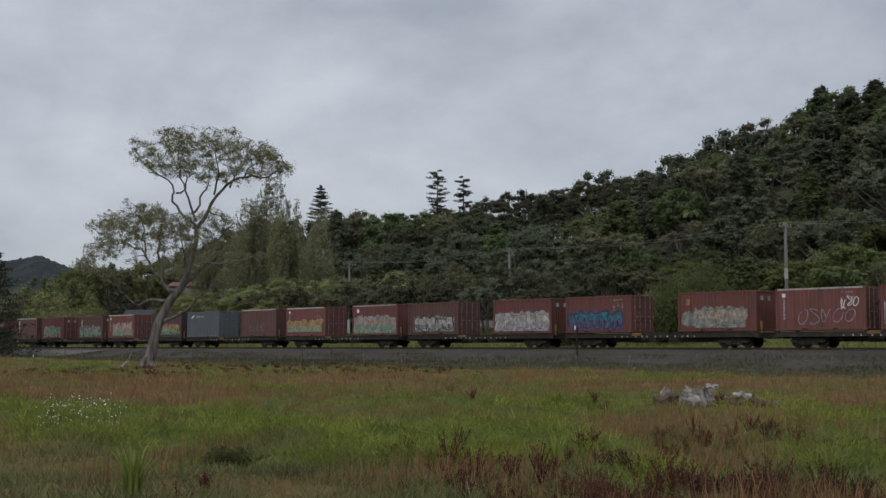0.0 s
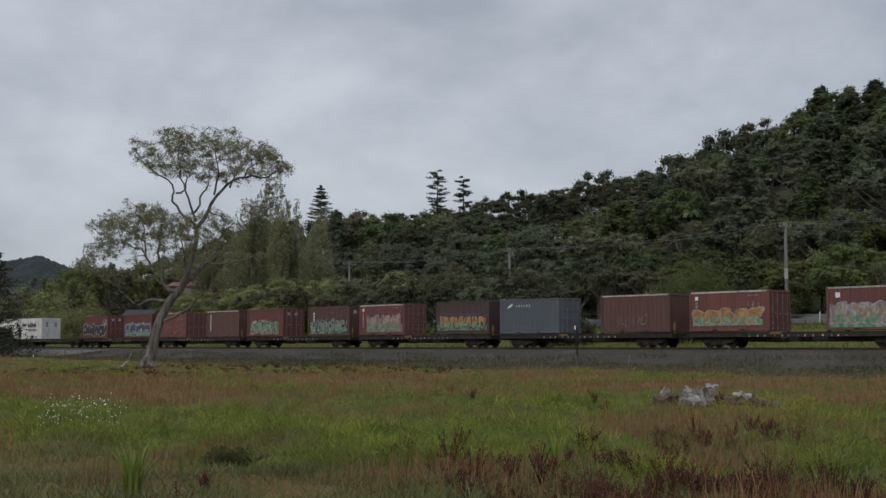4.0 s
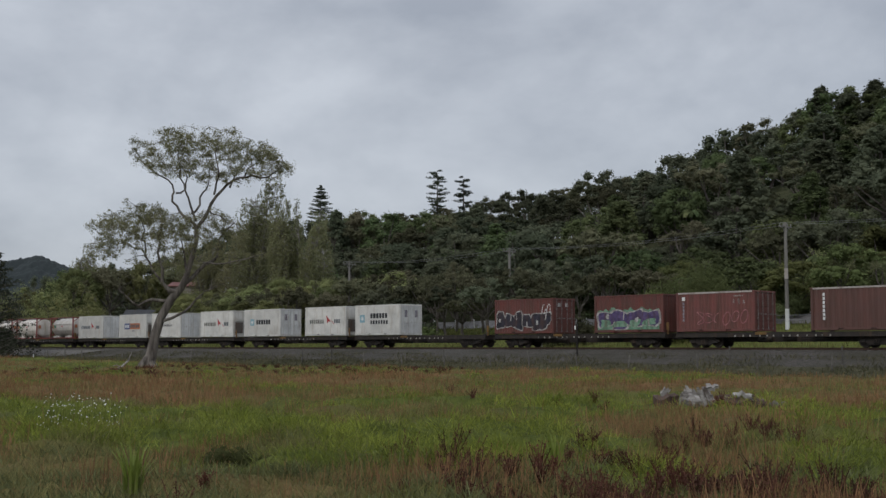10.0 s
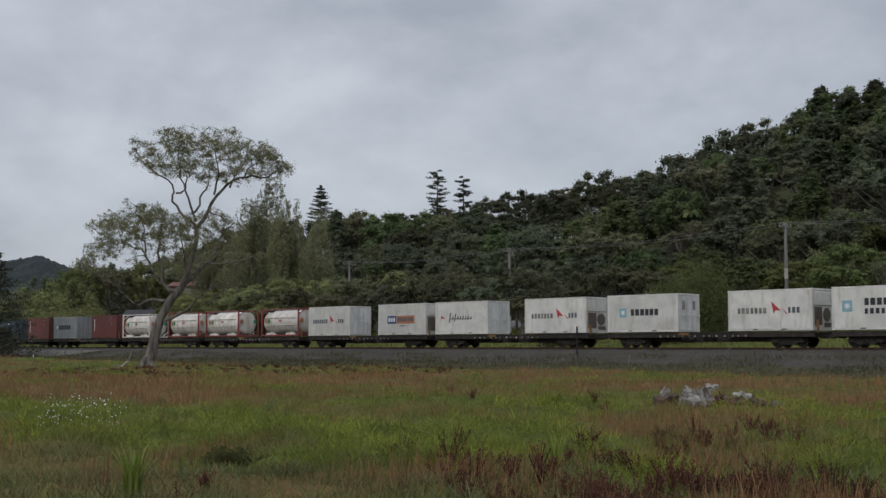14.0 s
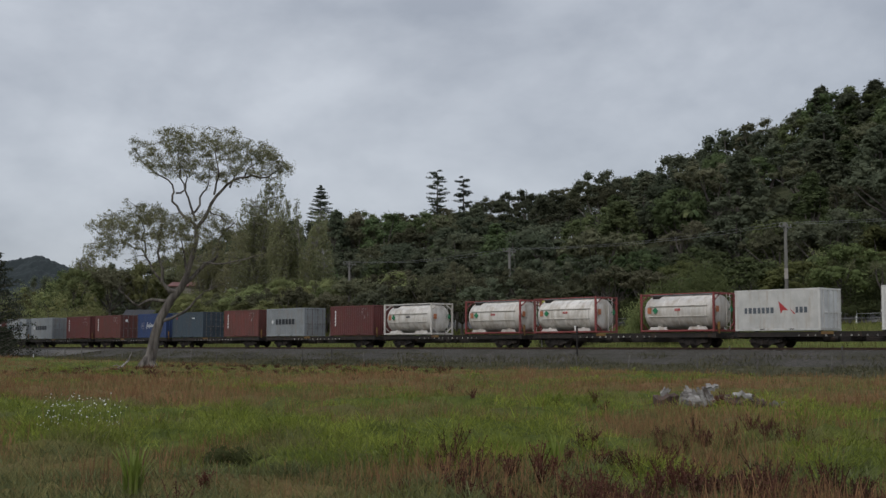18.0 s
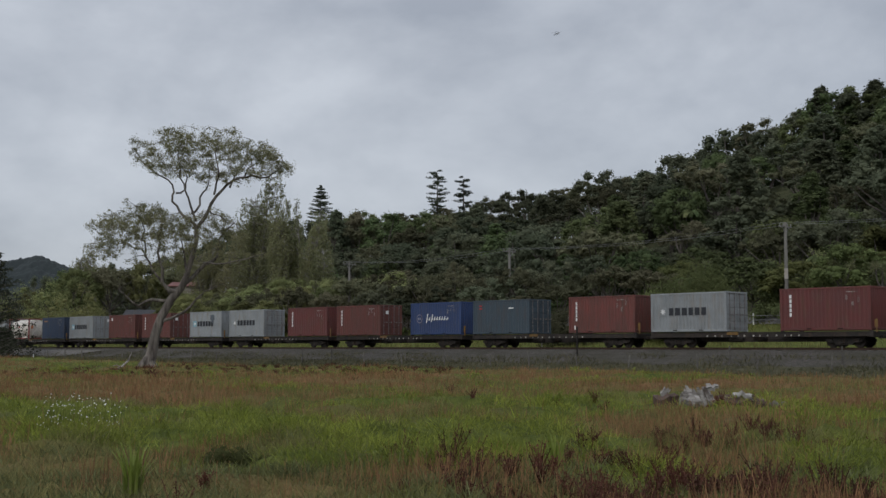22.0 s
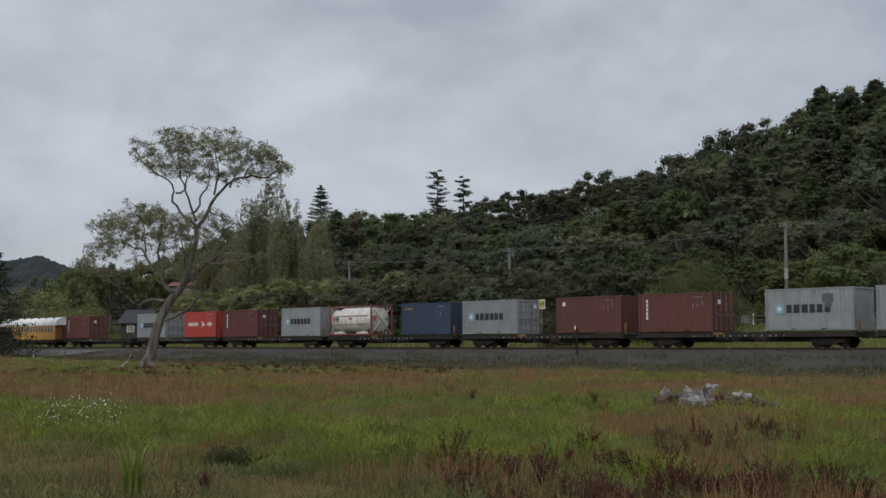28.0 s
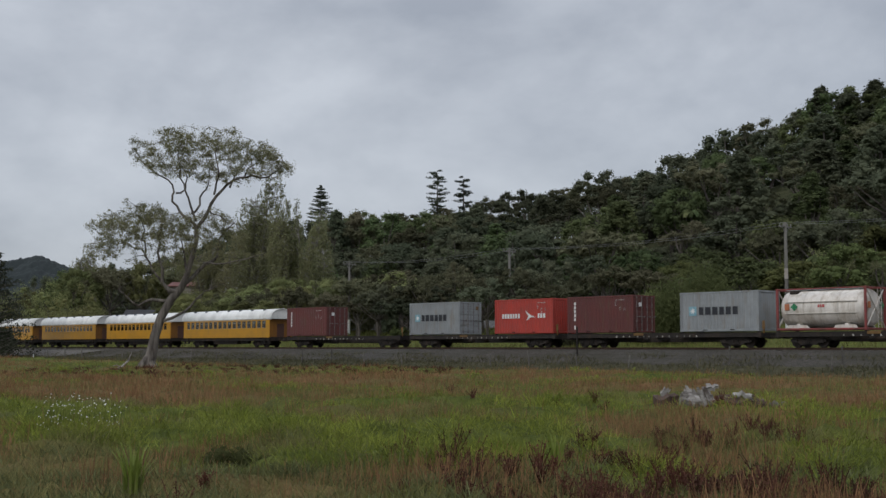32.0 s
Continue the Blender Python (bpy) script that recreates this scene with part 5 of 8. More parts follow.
def dome_tree(seed, h, w, flat, n, count, size, kind):
    """Kinds: umbrella (layered, flat-topped tea tree), round (broadleaf), tall (upright, dense)."""
    rng = random.Random(seed)
    cs, rs = [], []
    for i in range(n):
        a, u = rng.uniform(0, 6.283), math.sqrt(rng.random())
        if kind == "umbrella":
            # a few overlapping pads, each a shallow dome of clumps, on spreading limbs
            k = i % 6
            ca, cu = 6.283 * k / 5 + seed, 0.0 if k == 5 else 0.30
            pw = 0.30 if k == 5 else 0.24 + 0.03 * ((k * 7 + seed) % 3)
            drop = 0.0 if k == 5 else 0.05 + 0.10 * ((k * 5 + seed) % 4) / 3
            x, y = w * (cu * math.cos(ca) + pw * u * math.cos(a)), w * (cu * math.sin(ca) + pw * u * math.sin(a))
            z = h * (0.95 - drop - 0.6 * flat * u * u - 0.05 * rng.random())
            r = w * rng.uniform(0.075, 0.125)
            rs.append((r, r, r * 0.72))
        elif kind == "round":
            e = rng.uniform(-0.25, 1.0)
            q = math.sqrt(max(0.05, 1 - e * e)) * rng.uniform(0.75, 1.0)
            x, y, z = 0.5 * w * q * math.cos(a), 0.5 * w * q * math.sin(a), h * (0.55 + 0.42 * e * rng.uniform(0.85, 1.02))
            r = w * rng.uniform(0.10, 0.19)
            rs.append((r, r, r * 0.75))
        else:
            e = rng.random() ** 0.8
            q = (1 - 0.88 * e ** 1.6) * rng.uniform(0.25, 1.0)
            x, y, z = 0.5 * w * q * math.cos(a), 0.5 * w * q * math.sin(a), h * (0.12 + 0.85 * e)
            r = w * rng.uniform(0.12, 0.20) * (1 - 0.55 * e)
            rs.append((r, r, r * 0.9))
        cs.append((x, y, z))
    crown = crown_mesh("crown", [leaf_cloud(cs, rs, count, size, 0.85, core=0.5, aspect=0.6, inner=0.42, tri=True)])
    bm = bmesh.new()
    pick = sorted(range(n), key=lambda i: -cs[i][2])[:: max(1, n // 7)]
    limbs(bm, (0, 0, 0), [cs[i] for i in pick], 0.16 + 0.012 * h, 0.25, 0.42, rng)
    return crown, bm_mesh("trunk", bm)


def make_tree(name, meshes, leaf, bark, label, category, group, h0):
    crown, trunk = meshes
    t = tagged(new(name), label, category, group)
    put("trunk", trunk, bark, t), put("crown", crown, leaf, t)
    t["tall"] = h0
    return t


BUSH = "trees of the bush-clad hill"
KINDS = [
    make_tree("tea_tree", dome_tree(1, 9, 7.5, 0.30, 46, 64, 0.155, "umbrella"), LEAF_OLIVE, BARK, "olive tea tree with layered flat crown on the hill", "tree", BUSH, 9),
    make_tree("tea_tree", dome_tree(2, 9, 6.0, 0.22, 40, 64, 0.15, "umbrella"), LEAF_OLIVE, BARK, "olive tea tree with layered flat crown on the hill", "tree", BUSH, 9),
    make_tree("tea_tree", dome_tree(3, 9, 8.5, 0.34, 52, 62, 0.155, "umbrella"), LEAF_DARK, BARK, "dark tea tree with wide flat crown on the hill", "tree", BUSH, 9),
    make_tree("broadleaf_tree", dome_tree(4, 8, 6.5, 0, 46, 64, 0.16, "round"), LEAF_DARK, BARK, "dark green rounded broadleaf tree on the hill", "tree", BUSH, 8),
    make_tree("broadleaf_tree", dome_tree(5, 8, 6.0, 0, 44, 64, 0.16, "round"), LEAF_GREEN, BARK, "green rounded broadleaf tree on the hill", "tree", BUSH, 8),
    make_tree("podocarp_tree", dome_tree(6, 12, 6.4, 0, 120, 40, 0.148, "tall"), LEAF_DARK, BARK, "tall dark upright forest tree on the hill", "tree", BUSH, 12),
    make_tree("podocarp_tree", dome_tree(8, 12, 5.8, 0, 110, 40, 0.148, "tall"), LEAF_GREEN, BARK, "tall green upright forest tree on the hill", "tree", BUSH, 12),
    make_tree("airy_tree", dome_tree(9, 10, 6.0, 0.45, 46, 56, 0.11, "umbrella"), LEAF_OLIVE, BARK, "thin airy tree with open crown on the hill", "tree", BUSH, 10),
    make_tree("broadleaf_tree", dome_tree(12, 8, 6.5, 0, 44, 64, 0.16, "round"), LEAF_BRIGHT, BARK, "bright green broadleaf tree at the foot of the hill", "tree", BUSH, 8),
    make_tree("willow_scrub", dome_tree(14, 8, 7.0, 0, 46, 96, 0.12, "round"), LEAF_SCRUB, BARK, "rounded yellow-green willow scrub beyond the track", "tree", BUSH, 8),
]
USED = [False] * len(KINDS)


def plant(kind, x, y, tall, wide=None, sink=0.2, turn=None, z=None):
    """One more tree of a kind, of that height, standing on the land."""
    src = KINDS[kind]
    h0 = src["tall"]
    s = tall / h0
    w = s if wide is None else wide
    m = Matrix.LocRotScale((x, y, (land(x, y) if z is None else z) - sink), Euler((0, 0, random.uniform(0, 6.28) if turn is None else turn)), None)
    if USED[kind]:
        ob = copy_thing(src, m)
    else:
        ob = src
        ob.matrix_basis = m
        USED[kind] = True
    ob.scale = (w, w, s)
    return ob


def tops(rows):
    """Trees that make the skyline: x, y, height of the top, kind."""
    for x, y, top, kind in rows:
        plant(kind, x, y, top - land(x, y) + 0.2, 1.45 if kind in (5, 6) else None)


# skyline along the ridge, from the high end down
tops([(-78, 157, 35.4, 4), (-82.3, 159, 36.2, 4), (-86.5, 159.5, 36.6, 3), (-91, 159, 36.6, 4), (-95.2, 158, 34.0, 3), (-80, 158, 36, 6), (-84.5, 160, 38.0, 5), (-88.5, 160, 37.6, 6), (-93, 160, 38.4, 5), (-96.5, 160, 35.4, 5), (-99.5, 157, 32.5, 3), (-103, 160, 35.8, 7),
      (-108.5, 160, 34.0, 3), (-112.5, 160, 31.4, 3), (-119.5, 160, 31.2, 3), (-124, 160, 29.0, 3), (-127.5, 160, 29.4, 0), (-132.5, 160, 30.4, 2), (-138, 160, 29.2, 0),
      (-143, 160, 28.8, 7), (-147.5, 160, 27.6, 2), (-152.5, 160, 29.0, 2), (-159.5, 160, 28.4, 0), (-165, 160, 25.4, 3), (-172, 158, 23.6, 2), (-178.5, 159, 23.8, 3),
      (-185, 160, 27.8, 0), (-190.5, 160, 27.2, 3), (-199.5, 160, 28.7, 4), (-205.5, 160, 27.6, 3), (-210, 158, 26.0, 2)])
# low growth along the crest, behind the skyline trees
rng = random.Random(8)
for i in range(34):
    plant(rng.choice((3, 4, 3)), -212 + 4.0 * i + rng.uniform(-1, 1), 163 + rng.uniform(-1, 1), rng.uniform(6.0, 7.2), 0.9, 1.8)
# the bush on the slope
rng = random.Random(21)
row_y = 104.0
while row_y < 157:
    step = 7.2 if row_y < 125 else 7.8
    x = -1.42 * row_y + rng.uniform(0, 4)
    while x < -0.42 * row_y:
        px, py = x + rng.uniform(-1.8, 1.8), row_y + rng.uniform(-1.8, 1.8)
        edge = row_y < 109
        k = rng.choices(range(9), (4, 4, 3, 3, 3, 0.8, 0.8, 0.6, 0.25) if not edge and not (px > -84 and row_y < 118) else (1.5, 1.5, 1, 2, 5, 0.2, 1, 0.5, 3))[0]
        if px > -112 and row_y > 122 and k < 3 and rng.random() < 0.75:
            k = rng.choice((3, 4, 4, 5, 6, 6))
        tall = rng.uniform(6.8, 11.5) * (0.72 if edge else 1.0) * (1.2 if k in (5, 6) else 1.0)
        if px < -195 and py < 125:
            tall *= 0.6
        if py > 138:
            tall *= 0.74
        plant(k, px, py, tall, (0.45 + 0.55 * tall / KINDS[k]["tall"]) * rng.uniform(0.95, 1.3) * (1.35 if k in (5, 6) else 1.0))
        x += step * rng.uniform(0.8, 1.2)
    row_y += 6.2


# the bush comes down close to the track further along
for row_y, x0, x1 in ((87.0, -150, -119), (90.5, -150, -118), (95.0, -158, -116), (99.5, -164, -113), (99.5, -83, -70)):
    x = x0
    while x < x1:
        k = rng.choices((0, 1, 3, 4, 2, 9), (3, 3, 2, 3, 1, 0) if x > -112 else (1, 1, 0, 0, 0, 6))[0]
        tall = rng.uniform(5.2, 7.2) if row_y < 92 else rng.uniform(6.0, 8.0)
        plant(k, x + rng.uniform(-1, 1), row_y + rng.uniform(-1.2, 1.2), tall, tall / KINDS[k]["tall"] * rng.uniform(0.95, 1.2))
        x += rng.uniform(5.2, 6.8)


# spreading trees with lifted crowns along the road beyond the track
rng = random.Random(31)
for row_y, lot in ((88.5, (6.4, 4.6)), (91.2, (7.8, 5.6, 6.6)), (95.5, (8.2, 6.4, 7.4))):
    x = -116.0
    i = 0
    while x < -83:
        tall = lot[i % len(lot)] * rng.uniform(0.94, 1.06)
        plant(rng.choice((0, 1, 0, 2)), x + rng.uniform(-0.8, 0.8), row_y + rng.uniform(-0.8, 0.8), tall, rng.uniform(0.62, 0.8))
        x += rng.uniform(4.0, 5.4)
        i += 1


# ---- conifers on the skyline
def conifer(seed, h, w, tiers, gaps, label, name="norfolk_pine", low=0.22, leaf=LEAF_NORFOLK):
    rng = random.Random(seed)
    t = tagged(new(name), label, "tree")
    bm = bmesh.new()
    chain(bm, [(0, 0, -0.5), (0.05, 0, h * 0.5), (0, 0.05, h)], [0.3, 0.18, 0.03], 7)
    pieces = []
    for i in range(tiers):
        u = i / (tiers - 1)
        z = h * (low + (1 - low) * u)
        reach = w * 0.5 * (1 - u) ** 0.75 * rng.uniform(0.75, 1.1) + 0.15 if not gaps else w * 0.5 * (0.34 + 0.66 * math.sin(math.pi * (0.98 - 0.80 * u))) * rng.uniform(0.7, 1.1)
        n = 6 if not gaps else rng.choice((3, 4, 5, 6))
        a0 = rng.uniform(0, 6.28)
        for j in range(n):
            a = a0 + 6.283 * j / n + rng.uniform(-0.3, 0.3)
            z = h * (low + (1 - low) * u) + rng.uniform(-0.45, 0.45) * h * 0.78 / tiers * (2 if gaps else 1)
            q = reach * (rng.uniform(0.8, 1.05) if not gaps else rng.uniform(0.5, 1.1))
            tip = (q * math.cos(a), q * math.sin(a), z + (0.12 * q if not gaps else rng.uniform(-0.05, 0.25) * q))
            chain(bm, [(0, 0, z), (tip[0] * 0.5, tip[1] * 0.5, z - 0.05 * q), tip], [0.06, 0.045, 0.02], 4)
            cs = [(tip[0] * k, tip[1] * k, z + (tip[2] - z) * k) for k in (0.35, 0.65, 0.95)]
            r = 0.15 * q + 0.20
            pieces.append(leaf_cloud(cs, [(r * 1.3, r * 1.3, r * (0.55 if gaps else 0.4))] * 3, 26, 0.14, 0.4, aspect=0.55, inner=0.2, tri=True))
    pieces.append(leaf_cloud([(0, 0, h * 0.98)], [(0.25, 0.25, 0.5)], 24, 0.15, tri=True))
    part("trunk", bm, BARK, t)
    put("crown", crown_mesh("crown", pieces), leaf, t)
    return t


def stand(ob, x, y, sink=0.3):
    ob.location = (x, y, land(x, y) - sink)
    return ob


stand(conifer(3, 20.5, 13.0, 24, False, "dark conical norfolk pine behind the willows"), -213.7, 160)
stand(conifer(4, 14.9, 4.8, 15, True, "tall ragged dark pine on the ridge", "ridge_pine"), -176.0, 160)
stand(conifer(5, 12.8, 4.2, 11, True, "slender ragged pine with tiered branches on the ridge", "ridge_pine"), -168.6, 160)


# ---- tall drooping willows beyond the track
def willow(seed, h, w, label, leaf=LEAF_WILLOW, thin=False):
    """Several pale near-upright stems; short side branches let down narrow curtains of leaves."""
    rng = random.Random(seed)
    t = tagged(new("willow"), label, "tree", "tall willows beyond the track")
    bm = bmesh.new()
    cs, rs = [], []
    for s in range(3):
        a = rng.uniform(0, 6.28)
        lean = rng.uniform(0.12, 0.30) * w
        top = h * (1.0, 0.88, 0.76)[s] * rng.uniform(0.95, 1.0)
        p = [Vector((0.4 * math.cos(a), 0.4 * math.sin(a), -0.4))]
        for i in range(1, 8):
            u = i / 7
            p.append(Vector((0.4 * math.cos(a) + lean * math.cos(a) * u + rng.uniform(-0.22, 0.22), 0.4 * math.sin(a) + lean * math.sin(a) * u + rng.uniform(-0.22, 0.22), top * u)))
        chain(bm, p, [0.22 - 0.028 * i for i in range(8)], 6)
        steps = int(top / 0.85)
        for i in range(steps):
            u = 0.22 + 0.78 * (i + rng.random()) / steps
            k = min(6, int(u * 7))
            o = p[k].lerp(p[k + 1], u * 7 - k)
            for _ in range(3 if thin else 8):
                b = rng.uniform(0, 6.28)
                q = w * rng.uniform(0.08, 0.40) * (1.0 - (0.72 if thin else 0.42) * u ** 2.2)
                tip = o + Vector((q * math.cos(b), q * math.sin(b), rng.uniform(0.2, 0.9)))
                chain(bm, [o, o.lerp(tip, 0.6) + Vector((0, 0, 0.25)), tip], [0.05, 0.035, 0.014], 4)
                for d in range(rng.choice((1, 2, 3)) if thin else rng.choice((3, 4, 5))):
                    r = rng.uniform(0.22, 0.42)
                    cs.append((tip.x + rng.gauss(0, 0.14), tip.y + rng.gauss(0, 0.14), tip.z - 0.75 * d))
                    rs.append((r, r, rng.uniform(0.5, 0.8)))
    part("trunk", bm, BARK_WILLOW, t, "slender pale grey stems")
    put("crown", crown_mesh("crown", [leaf_cloud(cs, rs, 14 if thin else 12, 0.165, 0.1, 1.8, 0.28, 0.2, tri=True)]), leaf, t)
    return t


WL = "tall olive willow with drooping foliage and pale trunks"
stand(willow(1, 23.6, 9.5, WL), -157.2, 104.5)
stand(willow(2, 17.0, 7.5, WL), -163.5, 106)
stand(willow(3, 17.8, 5.5, WL, thin=True), -151.8, 104)
stand(willow(4, 20.0, 3.5, "slender half-bare willow with pale trunk", thin=True), -149.8, 105)
stand(willow(5, 17.2, 6.5, WL), -145.0, 103.5)
stand(willow(16, 16.0, 7.0, WL), -151.0, 106)
stand(willow(17, 12.5, 6.0, WL), -136.5, 103)
stand(willow(6, 18.4, 4.5, WL, thin=True), -144.3, 105)
stand(willow(14, 16.6, 5.0, WL), -141.5, 104)
stand(willow(15, 16.0, 4.5, WL, thin=True), -147.0, 103)
stand(willow(7, 15.2, 5.5, WL), -139.0, 103)
stand(willow(8, 14.5, 6.0, WL), -170.0, 104)
stand(willow(9, 15.0, 7.0, WL), -178.0, 107)
stand(willow(10, 12.5, 7.0, WL, thin=True), -186.0, 110)
stand(willow(11, 12.0, 7.0, WL), -197.0, 113)
stand(willow(12, 16.5, 8.0, WL), -223.0, 112)
stand(willow(13, 13.5, 7.5, WL), -231.0, 113)


# ---- shrubs
def shrub(name, seed, h, w, leaf, label, n=26, count=70, size=0.16, up=0.4, droop=0.0, spiky=0.0, group="", core=0.5, aspect=0.4):
    rng = random.Random(seed)
    t = tagged(new(name), label, "shrub", group)
    cs, rs = [], []
    for i in range(n):
        a, u = rng.uniform(0, 6.28), math.sqrt(rng.random())
        x, y = 0.42 * w * u * math.cos(a), 0.42 * w * u * math.sin(a)
        z = h * (0.18 + 0.68 * rng.random() * (1 - 0.62 * u * u))
        r = w * rng.uniform(0.10, 0.17)
        cs.append((x, y, z)), rs.append((r, r, r * (0.85 + spiky)))
    bm = bmesh.new()
    limbs(bm, (0, 0, 0), [cs[i] for i in range(0, n, max(1, n // 6))], 0.05 + 0.012 * h, 0.15, 0.3, rng)
    part("trunk", bm, BARK, t)
    put("crown", crown_mesh("crown", [leaf_cloud(cs, rs, count, size, up, droop, aspect, core=core, tri=True)]), leaf, t)
    return t


stand(shrub("broom_bush", 1, 7.4, 8.6, LEAF_BROOM, "feathery olive-green bush beside the railway", 150, 170, 0.17, 0.2, -1.6, 0.5, core=0.0, aspect=0.16), -61.0, 84.0)
stand(shrub("broom_bush", 9, 5.4, 5.6, LEAF_BROOM, "feathery olive-green bush beside the railway", 80, 160, 0.17, 0.2, -1.6, 0.5, core=0.0, aspect=0.16), -65.0, 84.5)
stand(shrub("dark_shrub", 2, 4.6, 3.2, LEAF_DARK, "dark leggy shrub beyond the track", 18, 46, 0.2), -104.0, 88)
stand(shrub("dark_shrub", 3, 3.4, 2.8, LEAF_DARK, "dark leggy shrub beyond the track", 16, 46, 0.2), -99.0, 89)
stand(shrub("yellow_green_shrub", 4, 2.0, 3.0, LEAF_BRIGHT, "low yellow-green shrub beyond the track", 16, 46, 0.16), -101.5, 86.5)
stand(shrub("yellow_green_shrub", 5, 1.7, 3.4, LEAF_BRIGHT, "low yellow-green shrub beyond the track", 16, 46, 0.16), -96.5, 86.5)
stand(conifer(6, 15.0, 12.5, 30, False, "dense dark drooping conifer in front of the track", "dark_conifer", 0.02, LEAF_PINE), -140.4, 57.0, 0.5)
stand(shrub("dark_conifer_bush", 16, 6.5, 6.0, LEAF_PINE, "dense dark conifer bush in front of the track", 40, 80, 0.2), -144.2, 59.6, 0.5)
stand(shrub("round_bush", 21, 3.9, 5.4, LEAF_OLIVE, "rounded olive bush close beyond the track", 60, 130, 0.10, core=0.3), -71.5, 80.0)
G = "willow scrub beyond the track"
for i, (x, y, h, w, lf) in enumerate(((-177, 88, 7.6, 8.5, 1), (-183, 89, 10.5, 10, 1), (-193, 90, 11.5, 11, 1), (-204, 91, 11.5, 11, 1), (-216, 94, 12.0, 11, 1), (-228, 95, 12.0, 11, 0),
                                   (-160, 96, 5.4, 6.5, 1), (-151, 95, 5.4, 6, 1), (-143, 96, 5.6, 6, 1), (-135, 97, 6.0, 6, 1), (-127, 98, 6.0, 6, 1), (-119, 99, 4.8, 6, 0), 
                                   (-80, 101, 4.8, 6, 2), (-72, 101.5, 4.6, 5, 0), (-64, 102, 5.0, 6, 2), (-56, 102.5, 6.0, 6, 2), (-50, 103, 6.5, 6, 0), (-45, 103, 6, 6, 2), (-66, 104.5, 7.5, 7.5, 1), (-60, 105.5, 9.0, 8, 1), (-53.5, 105, 8.5, 8, 1))):
    stand(shrub("scrub", 30 + i, h, w, (LEAF_OLIVE, LEAF_SCRUB, LEAF_GREEN)[lf], "rounded " + ("olive", "yellow-green willow", "green")[lf] + " scrub at the edge of the bush", 36, 130, 0.13, group=G, core=0.25), x, y)
# darker trees behind the scrub, away along the valley
rng = random.Random(5)
for i in range(34):
    u = i / 33
    x, y = -170 - 150 * u + rng.uniform(-5, 5), 112 + 24 * rng.random() + 16 * u
    k = rng.choice((0, 2, 3, 3, 4, 5))
    plant(k, x, y, rng.uniform(10.0, 14.5), 1.15)


for x, y, tall in ((-176, 117, 15.0), (-181, 121, 15.0), (-187, 118, 13.5), (-193, 123, 14.5), (-184, 127, 16.0), (-172, 122, 15.5), (-199, 120, 13.0), (-168, 116, 14.5)):
    plant(rng.choice((3, 4, 0, 2)), x, y, tall, 1.2)


for x, y, tall, kind in ((-197.6, 96.8, 12.4, 9), (-195, 101.6, 12.8, 0), (-192.4, 106.7, 12.6, 9), (-203, 104, 13.2, 0), (-189, 111, 12.0, 9), (-210, 100, 12.0, 4), (-184, 109, 11.0, 0)):
    plant(kind, x, y, tall, 1.15)


# ---- tree ferns among the bush
def fern(seed, h, label):
    rng = random.Random(seed)
    t = tagged(new("tree_fern"), label, "tree fern", "tree ferns in the bush")
    bm = bmesh.new()
    chain(bm, [(0, 0, -0.4), (0.1, 0, h * 0.5), (0, 0, h)], [0.16, 0.12, 0.10], 7)
    part("trunk", bm, BARK, t)
    for i in range(14):
        a = 6.283 * i / 14 + rng.uniform(-0.2, 0.2)
        q, rise = rng.uniform(1.3, 1.9), rng.uniform(0.2, 0.9)
        bm = bmesh.new()
        for k in range(8):
            u, v = k / 8, (k + 1) / 8
            p = [Vector((q * s * math.cos(a), q * s * math.sin(a), h + rise * math.sin(2.6 * s) - 0.7 * s * s)) for s in (u, v)]
            side = Vector((-math.sin(a), math.cos(a), 0))
            for sg in (-1, 1):
                w = 0.42 * math.sin(math.pi * (0.12 + 0.8 * u))
                bm.faces.new([bm.verts.new(z) for z in (p[0], p[1], p[1] + sg * side * w * 0.9 + Vector((0, 0, -0.14)), p[0] + sg * side * w + Vector((0, 0, -0.12)))])
        part("frond", bm, LEAF_GREEN, t)
    return t


for i, (x, y, h) in enumerate(((-88.5, 122, 7.0), (-91.5, 125, 7.0), (-74.5, 102, 4.5), (-95, 103, 5.0), (-62, 106, 5.5), (-80, 104, 5.0))):
    stand(fern(50 + i, h, "green tree fern with arching fronds in the bush"), x, y)

